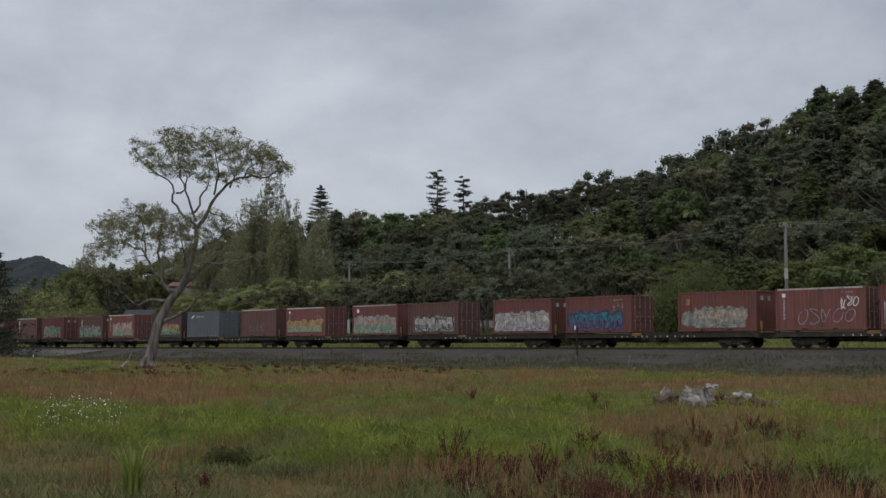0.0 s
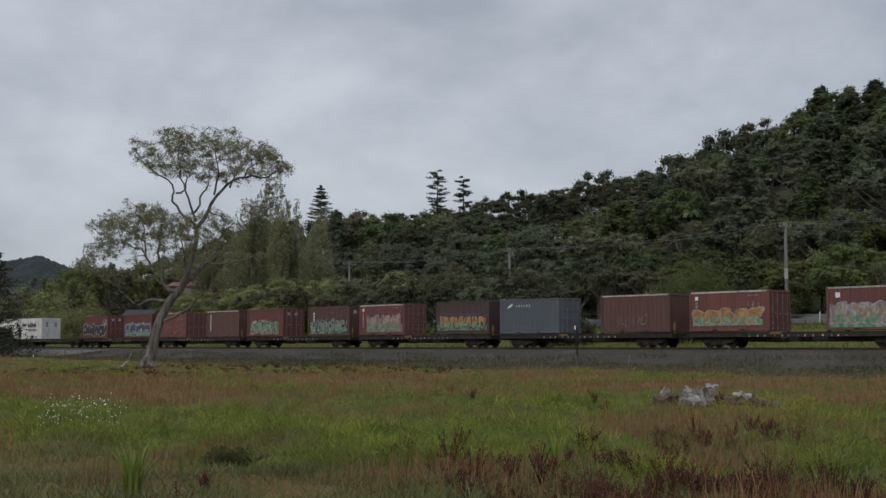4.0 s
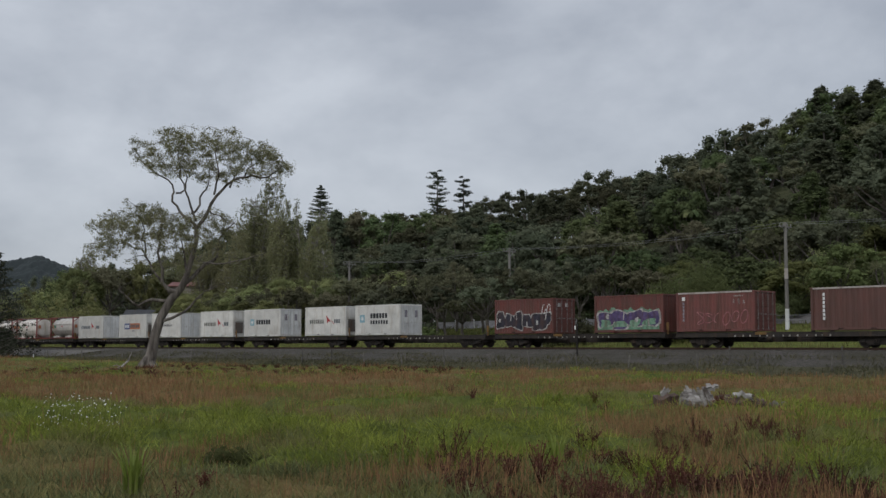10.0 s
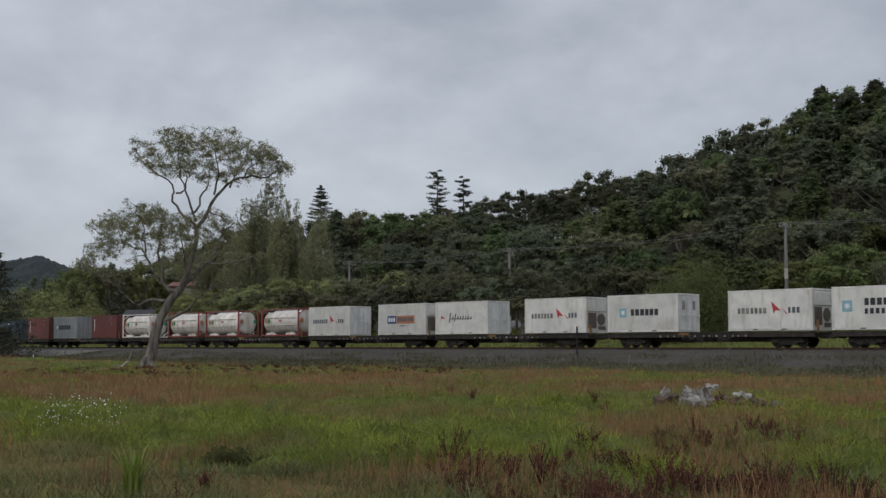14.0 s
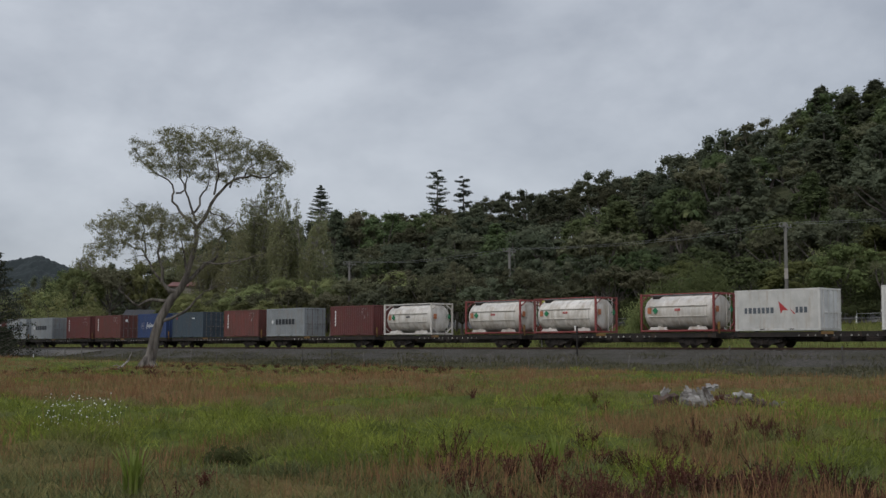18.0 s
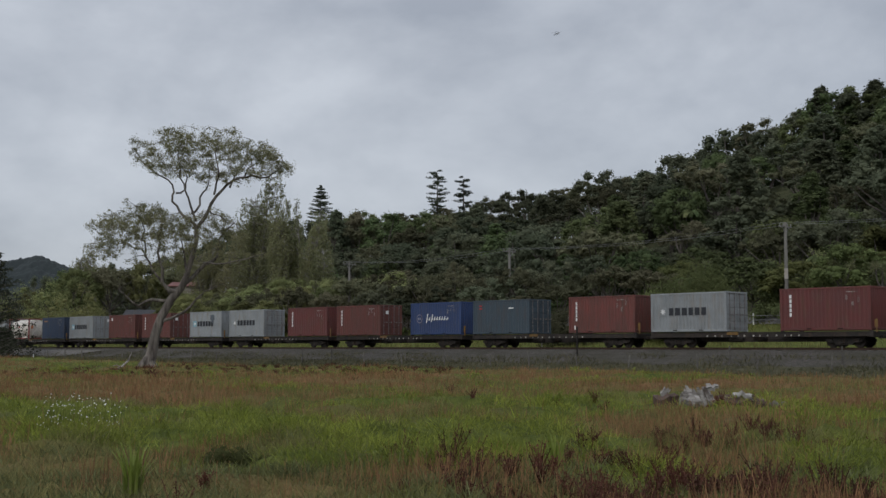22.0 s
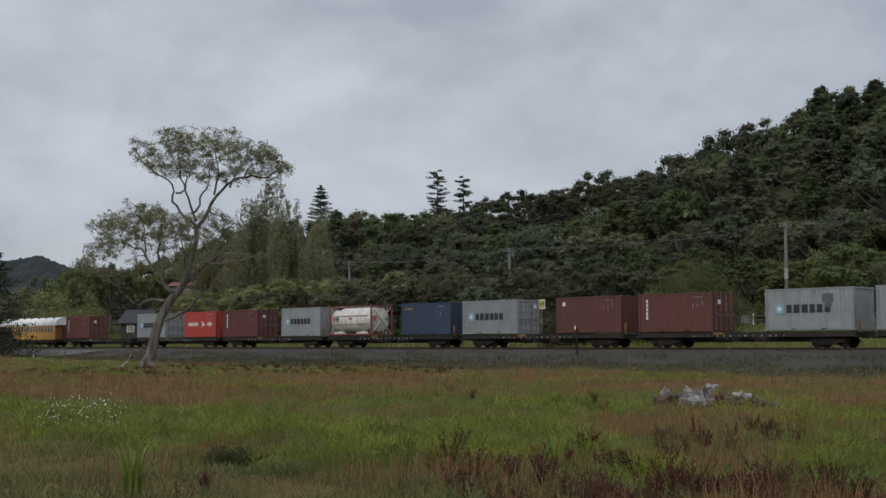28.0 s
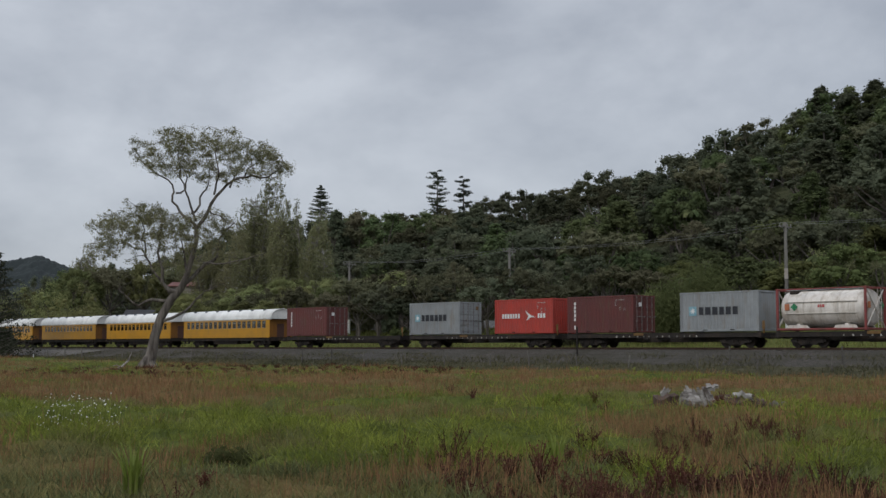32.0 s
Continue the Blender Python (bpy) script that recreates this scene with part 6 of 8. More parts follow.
# ---- cabbage trees at the foot of the bush: forked trunks with spiky heads
def cabbage_tree(seed, h, heads):
    rng = random.Random(seed)
    t = tagged(new("cabbage_tree"), "cabbage tree with spiky heads of sword leaves", "tree", "cabbage trees at the edge of the bush")
    bm = bmesh.new()
    fork = Vector((rng.uniform(-0.2, 0.2), rng.uniform(-0.2, 0.2), h * 0.5))
    chain(bm, [(0, 0, -0.4), fork * 0.5, fork], [0.17, 0.14, 0.12], 7)
    tops_here = []
    for k in range(heads):
        a = 6.283 * k / heads + rng.uniform(-0.4, 0.4)
        q = rng.uniform(0.5, 1.2) if heads > 1 else 0.1
        e = Vector((q * math.cos(a), q * math.sin(a), h * rng.uniform(0.78, 1.0) - 0.5))
        chain(bm, [fork, fork.lerp(e, 0.5) + Vector((0.15 * math.cos(a), 0.15 * math.sin(a), -0.1)), e], [0.10, 0.08, 0.07], 6)
        tops_here.append(e)
    part("trunk", bm, BARK, t)
    for e in tops_here:
        bm = bmesh.new()
        for _ in range(70):
            d = Vector((rng.gauss(0, 1), rng.gauss(0, 1), rng.gauss(0.35, 0.8))).normalized()
            ln = rng.uniform(0.6, 0.95)
            w = d.cross(Vector((rng.gauss(0, 1), rng.gauss(0, 1), rng.gauss(0, 1)))).normalized() * 0.035
            m = e + d * ln * 0.6
            bm.faces.new([bm.verts.new(p) for p in (e - w * 0.5, e + w * 0.5, m + w, m - w)])
            tip = e + d * ln + Vector((0, 0, -0.28 * ln * (1 - 0.6 * d.z)))
            bm.faces.new([bm.verts.new(p) for p in (m - w, m + w, tip)])
        part("leaf_head", bm, LEAF_SWORD, t, "spiky head of long narrow leaves")
    return t


LEAF_SWORD = leafy("cabbage_tree_leaves", (0.110, 0.125, 0.062), (0.190, 0.200, 0.110))
for i, (x, y, h, n) in enumerate(((-81.6, 101.0, 6.6, 3), (-72.4, 101.0, 6.8, 4), (-82.9, 99.5, 5.6, 2), (-57.0, 101.0, 6.2, 3), (-70.4, 99.8, 5.8, 2), (-93.5, 100.5, 5.4, 2), (-53.0, 100.6, 5.6, 3))):
    stand(cabbage_tree(70 + i, h, n), x, y, 0.1)


# ---------------------------------------------------------------- the old gum tree in the field
def gum_tree():
    rng = random.Random(11)
    t = tagged(new("gum_tree"), "tall leaning gum tree with sparse crown and pale trunk", "tree")
    R = Vector((0.676, 0.737, 0.0))          # across the view
    B = Vector((-0.737, 0.676, 0.0))         # away from it

    def P(a, b, d=0.0):
        return R * a + B * d + Vector((0, 0, b * 0.966))

    trunk = bmesh.new()
    tr = [P(0.0, -0.5), P(0.22, 0.3), P(0.51, 1.0), P(0.73, 2.43), P(1.14, 3.8), P(1.81, 5.09), P(2.55, 5.98), P(2.96, 6.97, -0.1), P(3.28, 8.16, -0.15), P(3.57, 9.35, -0.1), P(3.54, 10.55)]
    chain(trunk, tr, [0.66, 0.47, 0.40, 0.34, 0.31, 0.29, 0.25, 0.19, 0.17, 0.15, 0.14], 14)
    # buttress roots at the foot
    for a, d in ((-1.0, 0.3), (-0.6, -0.7), (1.1, -0.5), (0.9, 0.6)):
        chain(trunk, [P(0.3, 0.8), P(0.2 + a * 0.5, 0.2, d * 0.5), P(0.2 + a, -0.25, d)], [0.36, 0.26, 0.12], 7)
    part("trunk", trunk, BARK_PALE, t, "pale furrowed leaning trunk")
    # limbs: thickness at the root, depth at the tip, then the way they take
    main = [
        (0.19, 1.2, (2.5, 5.9), (3.3, 6.77), (4.14, 7.76), (4.92, 8.26), (5.01, 9.15), (5.19, 9.95), (6.07, 10.95)),
        (0.08, -1.0, (4.14, 7.76), (5.13, 7.70), (6.31, 7.86), (7.89, 8.26), (8.78, 8.59)),
        (0.13, 0.7, (3.54, 10.5), (3.05, 10.99), (2.29, 11.65), (1.72, 12.39), (1.82, 13.11), (1.35, 14.05), (0.34, 14.59), (-0.53, 15.36), (-0.88, 15.96)),
        (0.08, 1.8, (1.82, 13.11), (2.49, 13.45), (2.54, 14.35), (1.92, 15.36), (1.51, 16.37)),
        (0.10, -1.6, (3.5, 10.9), (3.18, 11.95), (2.82, 13.11), (2.48, 14.05), (2.42, 15.36), (2.70, 16.57)),
        (0.10, 1.4, (3.18, 11.45), (3.71, 12.15), (3.85, 13.11), (4.18, 13.79), (4.18, 14.96), (3.80, 16.37)),
        (0.15, -0.6, (3.56, 10.4), (4.43, 11.75), (4.95, 12.75), (5.68, 13.55), (6.67, 14.11), (7.52, 14.25), (8.62, 14.11), (9.45, 14.65), (10.0, 15.0)),
        (0.09, -2.0, (4.95, 12.75), (5.14, 13.55), (5.32, 14.55), (5.11, 15.76), (5.39, 16.77)),
        (0.07, 1.3, (6.67, 14.11), (7.01, 14.96), (7.80, 15.66), (8.49, 16.26)),
        (0.08, 2.2, (5.68, 13.55), (6.02, 14.55), (6.61, 15.56), (6.79, 16.57)),
        (0.06, -0.8, (4.43, 11.6), (5.23, 11.31), (5.88, 10.65), (6.09, 9.95)),
        (0.18, -0.8, (2.29, 5.58), (1.75, 5.78), (1.23, 6.37), (1.27, 7.36), (0.95, 8.55), (1.03, 9.75), (1.31, 10.55)),
        (0.10, 1.0, (1.23, 6.37), (0.38, 7.40), (-0.19, 8.40), (-0.21, 9.35), (-0.86, 9.95), (-1.86, 10.35), (-3.05, 10.39)),
        (0.06, -1.0, (-0.21, 9.35), (0.03, 10.15), (-0.19, 10.95), (-0.59, 11.45)),
        (0.06, 1.6, (-0.19, 8.40), (-1.04, 8.95), (-2.04, 9.35), (-3.23, 9.25)),
        (0.10, 1.2, (2.96, 6.97), (2.64, 8.36), (2.32, 9.55), (2.11, 10.55)),
        (0.15, -0.9, (1.70, 5.0), (0.47, 5.11), (-0.33, 4.64), (-1.14, 5.31), (-1.70, 5.78)),
        (0.13, -1.1, (1.10, 3.5), (2.84, 4.21), (3.70, 5.11), (4.37, 5.70), (5.34, 6.07)),
    ]
    nodes = [np.array(tr[-1])]
    dead = (16, 17)
    ends = []
    for i, (r0, deep, *way) in enumerate(main):
        n = len(way)
        root = 0.0 if i not in (1, 3, 7, 8, 9, 13, 14) else 0.5
        pts = [P(a, b, deep * (root + (1 - root) * k / (n - 1))) for k, (a, b) in enumerate(way)]
        fine = []
        for k in range(n - 1):
            for u in (0.0, 0.5):
                w = Vector((rng.gauss(0, 1), rng.gauss(0, 1), rng.gauss(0, 1))) * (0.06 if u else 0.0)
                fine.append(pts[k].lerp(pts[k + 1], u) + w)
        fine.append(pts[-1])
        m = len(fine)
        bm = bmesh.new()
        chain(bm, fine, [r0 * (1 - 0.80 * (k / (m - 1)) ** 0.8) for k in range(m)], 8)
        part("limb", bm, BARK_PALE, t, "bare crooked grey limb" if i in dead else "")
        if i in dead:
            ends += fine[m // 2:]
        else:
            nodes += [np.array(p) for p in fine[1:]]

    # twigs grow out of the limbs towards the leafy regions: a, b, half width, half height, tips
    storeys = (
        [(-0.43, 16.26, 0.66, 0.66, 24), (0.32, 15.56, 0.8, 0.76, 30), (1.7, 16.87, 0.8, 0.6, 36), (2.12, 15.56, 1.1, 1.0, 44), (3.19, 17.07, 1.0, 0.56, 40), (3.31, 15.66, 0.9, 1.1, 40),
         (4.99, 16.87, 1.0, 0.6, 40), (5.21, 15.56, 1.1, 1.1, 44), (6.59, 16.47, 0.7, 0.9, 36), (7.21, 15.36, 1.1, 0.76, 36), (8.0, 16.16, 0.76, 0.6, 28), (8.9, 15.76, 0.56, 0.56, 18),
         (9.65, 14.92, 0.6, 0.32, 22), (8.31, 14.75, 1.0, 0.44, 22), (5.93, 14.35, 1.0, 0.5, 24), (4.23, 14.6, 0.9, 0.6, 26), (2.6, 14.7, 0.8, 0.6, 16), (0.9, 14.9, 0.7, 0.5, 14)],
        [(-3.35, 10.45, 0.6, 0.24, 14), (-2.47, 10.79, 0.76, 0.44, 26), (-1.44, 10.91, 0.96, 0.64, 38), (-0.45, 11.51, 0.84, 0.56, 34), (0.54, 11.39, 0.76, 0.56, 34), (1.15, 10.59, 1.1, 0.76, 42),
         (2.3, 10.65, 0.96, 0.76, 38), (0.13, 10.15, 1.0, 0.76, 30), (-1.26, 9.85, 1.0, 0.64, 30), (-2.34, 9.55, 0.96, 0.52, 24), (0.78, 9.25, 1.1, 0.7, 26), (2.22, 9.55, 1.0, 0.9, 30),
         (3.71, 9.75, 0.9, 0.76, 30), (4.9, 9.65, 0.9, 0.9, 32), (5.48, 10.75, 0.9, 0.7, 26), (-3.3, 9.3, 0.6, 0.4, 12), (7.6, 8.4, 0.9, 0.3, 5), (-1.2, 8.5, 1.6, 0.6, 18), (1.4, 8.1, 1.5, 0.7, 22), (4.2, 8.5, 1.2, 0.6, 18), (6.3, 9.7, 0.8, 0.7, 16), (-2.9, 8.6, 0.9, 0.5, 12), (4.6, 11.3, 1.0, 0.5, 10)])
    cs, rs = [], []
    for regions, cx, half in zip(storeys, (4.5, 1.0), (5.6, 5.4)):
        tips = []
        for a, b, wa, wb, n in regions:
            deep = 3.4 * math.sqrt(max(0.06, 1 - ((a - cx) / half) ** 2))
            for _ in range(int(1.4 * n)):
                u = Vector((rng.gauss(0, 1), rng.gauss(0, 1))).normalized() * 1.2 * rng.random() ** 0.45
                tips.append(np.array(P(a + wa * u.x, b + wb * u.y, deep * rng.uniform(-1, 1) * rng.uniform(0.5, 1))))
        near = np.array(nodes)
        tips.sort(key=lambda p: float(((near - p) ** 2).sum(1).min()))
        twigs = bmesh.new()
        for p in tips:
            near = np.array(nodes)
            o = near[int(((near - p) ** 2 * (1, 1, 1.6)).sum(1).argmin())]
            ln = float(np.linalg.norm(p - o))
            m = o * 0.5 + p * 0.5 + np.array([rng.gauss(0, 0.09), rng.gauss(0, 0.09), 0.02 + rng.gauss(0, 0.08)]) * ln
            r = 0.010 + 0.013 * min(ln, 2.4)
            chain(twigs, [o, m, p], [r * 1.15, r * 0.8, 0.007], 4)
            nodes += [m, p]
            for k in (0.72, 1.0):
                if k == 1.0 or rng.random() < 0.55:
                    e = m + (p - m) * k + np.array([rng.gauss(0, 0.12), rng.gauss(0, 0.12), rng.gauss(-0.04, 0.10)])
                    q = rng.uniform(0.24, 0.50)
                    cs.append(tuple(e)), rs.append((q, q, q * rng.uniform(0.6, 1.0)))
        tagged(part("twig_spray", twigs, BARK, t, "fine dark twigs"), kind="stuff")
    bare = bmesh.new()
    for p in ends:
        for _ in range(4):
            d = Vector((rng.gauss(0, 1), rng.gauss(0, 1), rng.gauss(0.5, 0.7))).normalized() * rng.uniform(0.4, 1.1)
            q = p + d * 0.5 + Vector((0, 0, 0.06))
            chain(bare, [p, q, p + d], [0.022, 0.016, 0.006], 4)
            chain(bare, [q, q + Vector((rng.gauss(0, 0.25), rng.gauss(0, 0.25), rng.gauss(0.15, 0.2)))], [0.012, 0.005], 3)
    tagged(part("twig_spray", bare, BARK, t, "leafless twigs"), kind="stuff")
    put("crown", crown_mesh("crown", [leaf_cloud(cs, rs, 32, 0.052, 0.2, 0.9, 0.42, 0.1, tri=True)]), LEAF_GUM, t, "thin olive drooping leaves")
    return t


gum_tree().location = (-78.5, 43.38, -1.6)
# a dead bleached branch stuck in the ground beside it
bm = bmesh.new()
chain(bm, [(-0.9, -0.1, -0.05), (-0.35, 0.0, 0.25), (0.1, 0.05, 0.7), (0.3, 0.05, 1.25)], [0.09, 0.08, 0.06, 0.03], 7)
chain(bm, [(-0.4, 0.0, 0.2), (-0.8, 0.2, 0.35), (-1.05, 0.2, 0.3)], [0.05, 0.035, 0.015], 6)
dead = put("dead_branch", bm_mesh("dead_branch", bm), DEADWOOD)
tagged(dead, "bleached dead branch lying at the foot of the tree", "branch")
dead.matrix_basis = pose(-79.3, 42.5, land(-79.3, 42.5), 0, 0, 47)

# ---------------------------------------------------------------- poles, wires, fences, houses
POLE = mat("weathered_pole_wood", (0.115, 0.108, 0.098), (0.20, 0.19, 0.175), 2, 0.9, bump=0.4, grain=20, stretch=(1, 1, 0.15))
WIRE = mat("grey_cable", (0.18, 0.18, 0.185), (0.25, 0.25, 0.255), 3, 0.6, bump=0.0)
WPAINT = paint("white_post_paint", (0.74, 0.74, 0.72), 0.2, (0.35, 0.33, 0.30))
BOARD_YELLOW = paint("board_yellow", (0.50, 0.48, 0.10), 0.2)
GREYWOOD = mat("grey_fence_wood", (0.075, 0.068, 0.060), (0.15, 0.14, 0.125), 4, 0.9, bump=0.4, grain=20, rnd=0.3)
POLES = [(-24.0, 10.9), (-57.3, 10.7), (-90.3, 10.45), (-117.5, 10.45)]


def power_pole(x, top):
    z = land(x, 92.4)
    p = tagged(new("power_pole"), "weathered grey power pole with crossarm and white band", "power pole", "power poles along the line")
    p.location = (x, 92.4, z)
    bm = bmesh.new()
    chain(bm, [(0, 0, -0.4), (0, 0, 4), (0, 0, top - z)], [0.17, 0.155, 0.125], 12)
    part("pole", bm, POLE, p)
    bm = bmesh.new()
    tube(bm, (0, 0, 0.02), (0, 0, 1.8), 0.178, 0.172, 14)
    part("white_band", bm, WPAINT, p, "white painted base")
    if x == -57.3:
        bm = bmesh.new()
        tube(bm, (0, 0, 4.35), (0, 0, 5.25), 0.163, 0.158, 14)
        part("white_band", bm, RUSTY_TOP, p, "faded white band")
    bm = bmesh.new()
    bbox(bm, -0.06, 0.06, -0.95, 0.95, top - z - 0.42, top - z - 0.30, 0.01)
    part("crossarm", bm, POLE, p)
    for y in (-0.85, -0.35, 0.35, 0.85):
        bm = bmesh.new()
        tube(bm, (0, y, top - z - 0.31), (0, y, top - z - 0.16), 0.022, 0.03, 8)
        tube(bm, (0, y, top - z - 0.16), (0, y, top - z - 0.06), 0.035, 0.02, 8)
        part("insulator", bm, WIRE, p, "pale grey insulator")
    bm = bmesh.new()
    for s in (-1, 1):
        tube(bm, (0.03, s * 0.55, top - z - 0.38), (0.03, 0, top - z - 1.0), 0.02, n=6)
    part("crossarm_brace", bm, WIRE, p)
    return p


for x, top in POLES:
    power_pole(x, top)
for (x0, t0), (x1, t1) in zip(POLES, POLES[1:]):
    for y in (-0.85, 0.85):
        pts = []
        for i in range(15):
            u = i / 14
            pts.append((x0 + (x1 - x0) * u, 92.4 + y, t0 + (t1 - t0) * u - 0.06 - 0.55 * 4 * u * (1 - u)))
        bm = bmesh.new()
        chain(bm, pts, [0.011] * 15, 5)
        tagged(part("power_line", bm, WIRE, None), "thin grey overhead wire between power poles", "power line", "overhead wires")


def post_mesh(bm):
    bbox(bm, -0.055, 0.055, -0.055, 0.055, -0.3, 1.02, 0.015)
    b = bmesh.new()
    bmesh.ops.create_cone(b, segments=4, radius1=0.078, radius2=0.015, depth=0.14, cap_ends=True, matrix=Matrix.Translation((0, 0, 1.08)) @ Matrix.Rotation(radians(45), 4, "Z"))
    merge(bm, b)


ROADWAY = mat("worn_grey_asphalt", (0.115, 0.112, 0.112), (0.185, 0.180, 0.178), 1.5, 0.9, bump=0.4, grain=14)
rx = list(np.arange(-128, -38, 1.5))
rv = [(x, y, land(x, y) + up + 0.03 * noise.noise((x, y, 4))) for x in rx for y, up in ((100.5, 0.05), (101.6, 0.28), (102.9, 0.75))]
rf = [(i * 3 + k, (i + 1) * 3 + k, (i + 1) * 3 + k + 1, i * 3 + k + 1) for i in range(len(rx) - 1) for k in range(2)]
tagged(put("road", mesh_np("road", rv, rf), ROADWAY), "grey road along the foot of the hill", "road", kind="structure")
road_fence = tagged(new("road_fence"), "fence of white posts with thin grey rails", "fence")
road_fence.location = (0, 100.0, 0)
wp = cached("white_post", post_mesh)
fx = [-117.25 + 3.45 * i for i in range(25)]
for x in fx:
    put("post", wp, WPAINT, road_fence, at=pose(x + random.uniform(-0.3, 0.3), random.uniform(-0.1, 0.1), land(x, 100.0), random.uniform(-3, 3), random.uniform(-3, 3), 0))
for h in (0.45, 0.85):
    bm = bmesh.new()
    chain(bm, [(x, -0.12, land(x, 100.0) + h) for x in fx], [0.022] * len(fx), 5)
    part("rail", bm, WIRE, road_fence)


def stake(bm):
    chain(bm, [(0, 0, -0.3), (0.02, 0, 0.5), (0.0, 0.01, 1.12)], [0.055, 0.05, 0.045], 6)


field_fence = tagged(new("wire_fence"), "old wire fence with grey wooden posts below the track", "fence")
field_fence.location = (0, 61.0, 0)
sp = cached("fence_post", stake)
rng = random.Random(3)
sx = [-150 + 4.4 * i for i in range(31)]
for x in sx:
    put("post", sp, GREYWOOD, field_fence, at=pose(x + rng.uniform(-0.5, 0.5), 0, land(x, 61.0) - rng.uniform(0, 0.35), rng.uniform(-5, 5), rng.uniform(-6, 6), 0))
for h in (0.4, 0.75, 0.95):
    bm = bmesh.new()
    chain(bm, [(x, -0.05, land(x, 61.0) + h - 0.15 + rng.uniform(-0.03, 0.03)) for x in sx], [0.004] * len(sx), 4)
    part("wire", bm, STEEL, field_fence)
pp = tagged(put("fence_stake", sp, WPAINT), "white-painted stake in the field fence", "post")
pp.matrix_basis = pose(-135.3, 60.8, land(-135.3, 60.8) - 0.75, 4, -3, 0)

marker = tagged(new("trackside_marker"), "dark trackside post with a small white plate", "marker post")
marker.location = (-56.35, 64.3, -0.62)
bm = bmesh.new()
bbox(bm, -0.05, 0.05, -0.05, 0.05, -0.3, 2.05, 0.012)
part("post", bm, STEEL, marker)
bm = bmesh.new()
bbox(bm, -0.18, -0.06, -0.075, -0.055, 1.84, 2.10, 0.006)
part("plate", bm, WPAINT, marker, "small white plate")

# a yellow board on a post beyond the track
board = tagged(new("speed_board"), "white and yellow trackside board with dark marks on a post", "sign")
board.matrix_basis = pose(-72.0, 77.6, land(-72.0, 77.6), 0, 0, 42)
bm = bmesh.new()
tube(bm, (0, 0, -0.3), (0, 0, 4.2), 0.045, 0.04, 10)
part("post", bm, POLE, board)
bm = bmesh.new()
bbox(bm, -0.30, 0.30, -0.085, -0.055, 3.45, 4.25, 0.01)
plate = part("board", bm, WPAINT, board, "white rectangular board with a yellow panel")
bm = bmesh.new()
box(bm, -0.20, 0.26, -0.0858, -0.0848, 3.52, 4.18)
part("panel", bm, BOARD_YELLOW, plate, "yellow panel")
for x0, x1, z0, z1 in ((-0.10, -0.04, 3.68, 4.02), (0.06, 0.16, 3.78, 4.02)):
    bm = bmesh.new()
    box(bm, x0, x1, -0.092, -0.086, z0, z1)
    part("mark", bm, INK, plate, "dark bar")
# something small and white left lying in the grass
bm = bmesh.new()
bmesh.ops.create_icosphere(bm, subdivisions=2, radius=0.11)
for v in bm.verts:
    v.co *= 1 + 0.5 * noise.noise(v.co * 14)
    v.co.z *= 0.7
tagged(put("litter", bm_mesh("litter", bm), WPAINT), "small crumpled white litter lying in the grass", "litter").location = (-47.9, 42.2, land(-47.9, 42.2) + 0.26)
for x in (-43.0, -35.6):
    tagged(put("trackside_stake", sp, GREYWOOD), "short dark stake on the ballast slope", "post").matrix_basis = pose(x, 62.9, -1.05, 3, 2, 0)


# ---- houses up the valley
WALLH = mat("cream_weatherboard", (0.20, 0.175, 0.160), (0.28, 0.25, 0.23), 2, 0.8, bump=0.3, grain=12, stretch=(0.2, 0.2, 6))
IRON_RED = mat("red_roof_iron", (0.105, 0.042, 0.036), (0.150, 0.060, 0.050), 1.5, 0.65, bump=0.3, grain=10, stretch=(8, 0.3, 0.3))
IRON_GREY = mat("dark_grey_roof", (0.028, 0.029, 0.032), (0.050, 0.050, 0.054), 1.2, 0.9, bump=0.3, grain=10, stretch=(8, 0.3, 0.3))


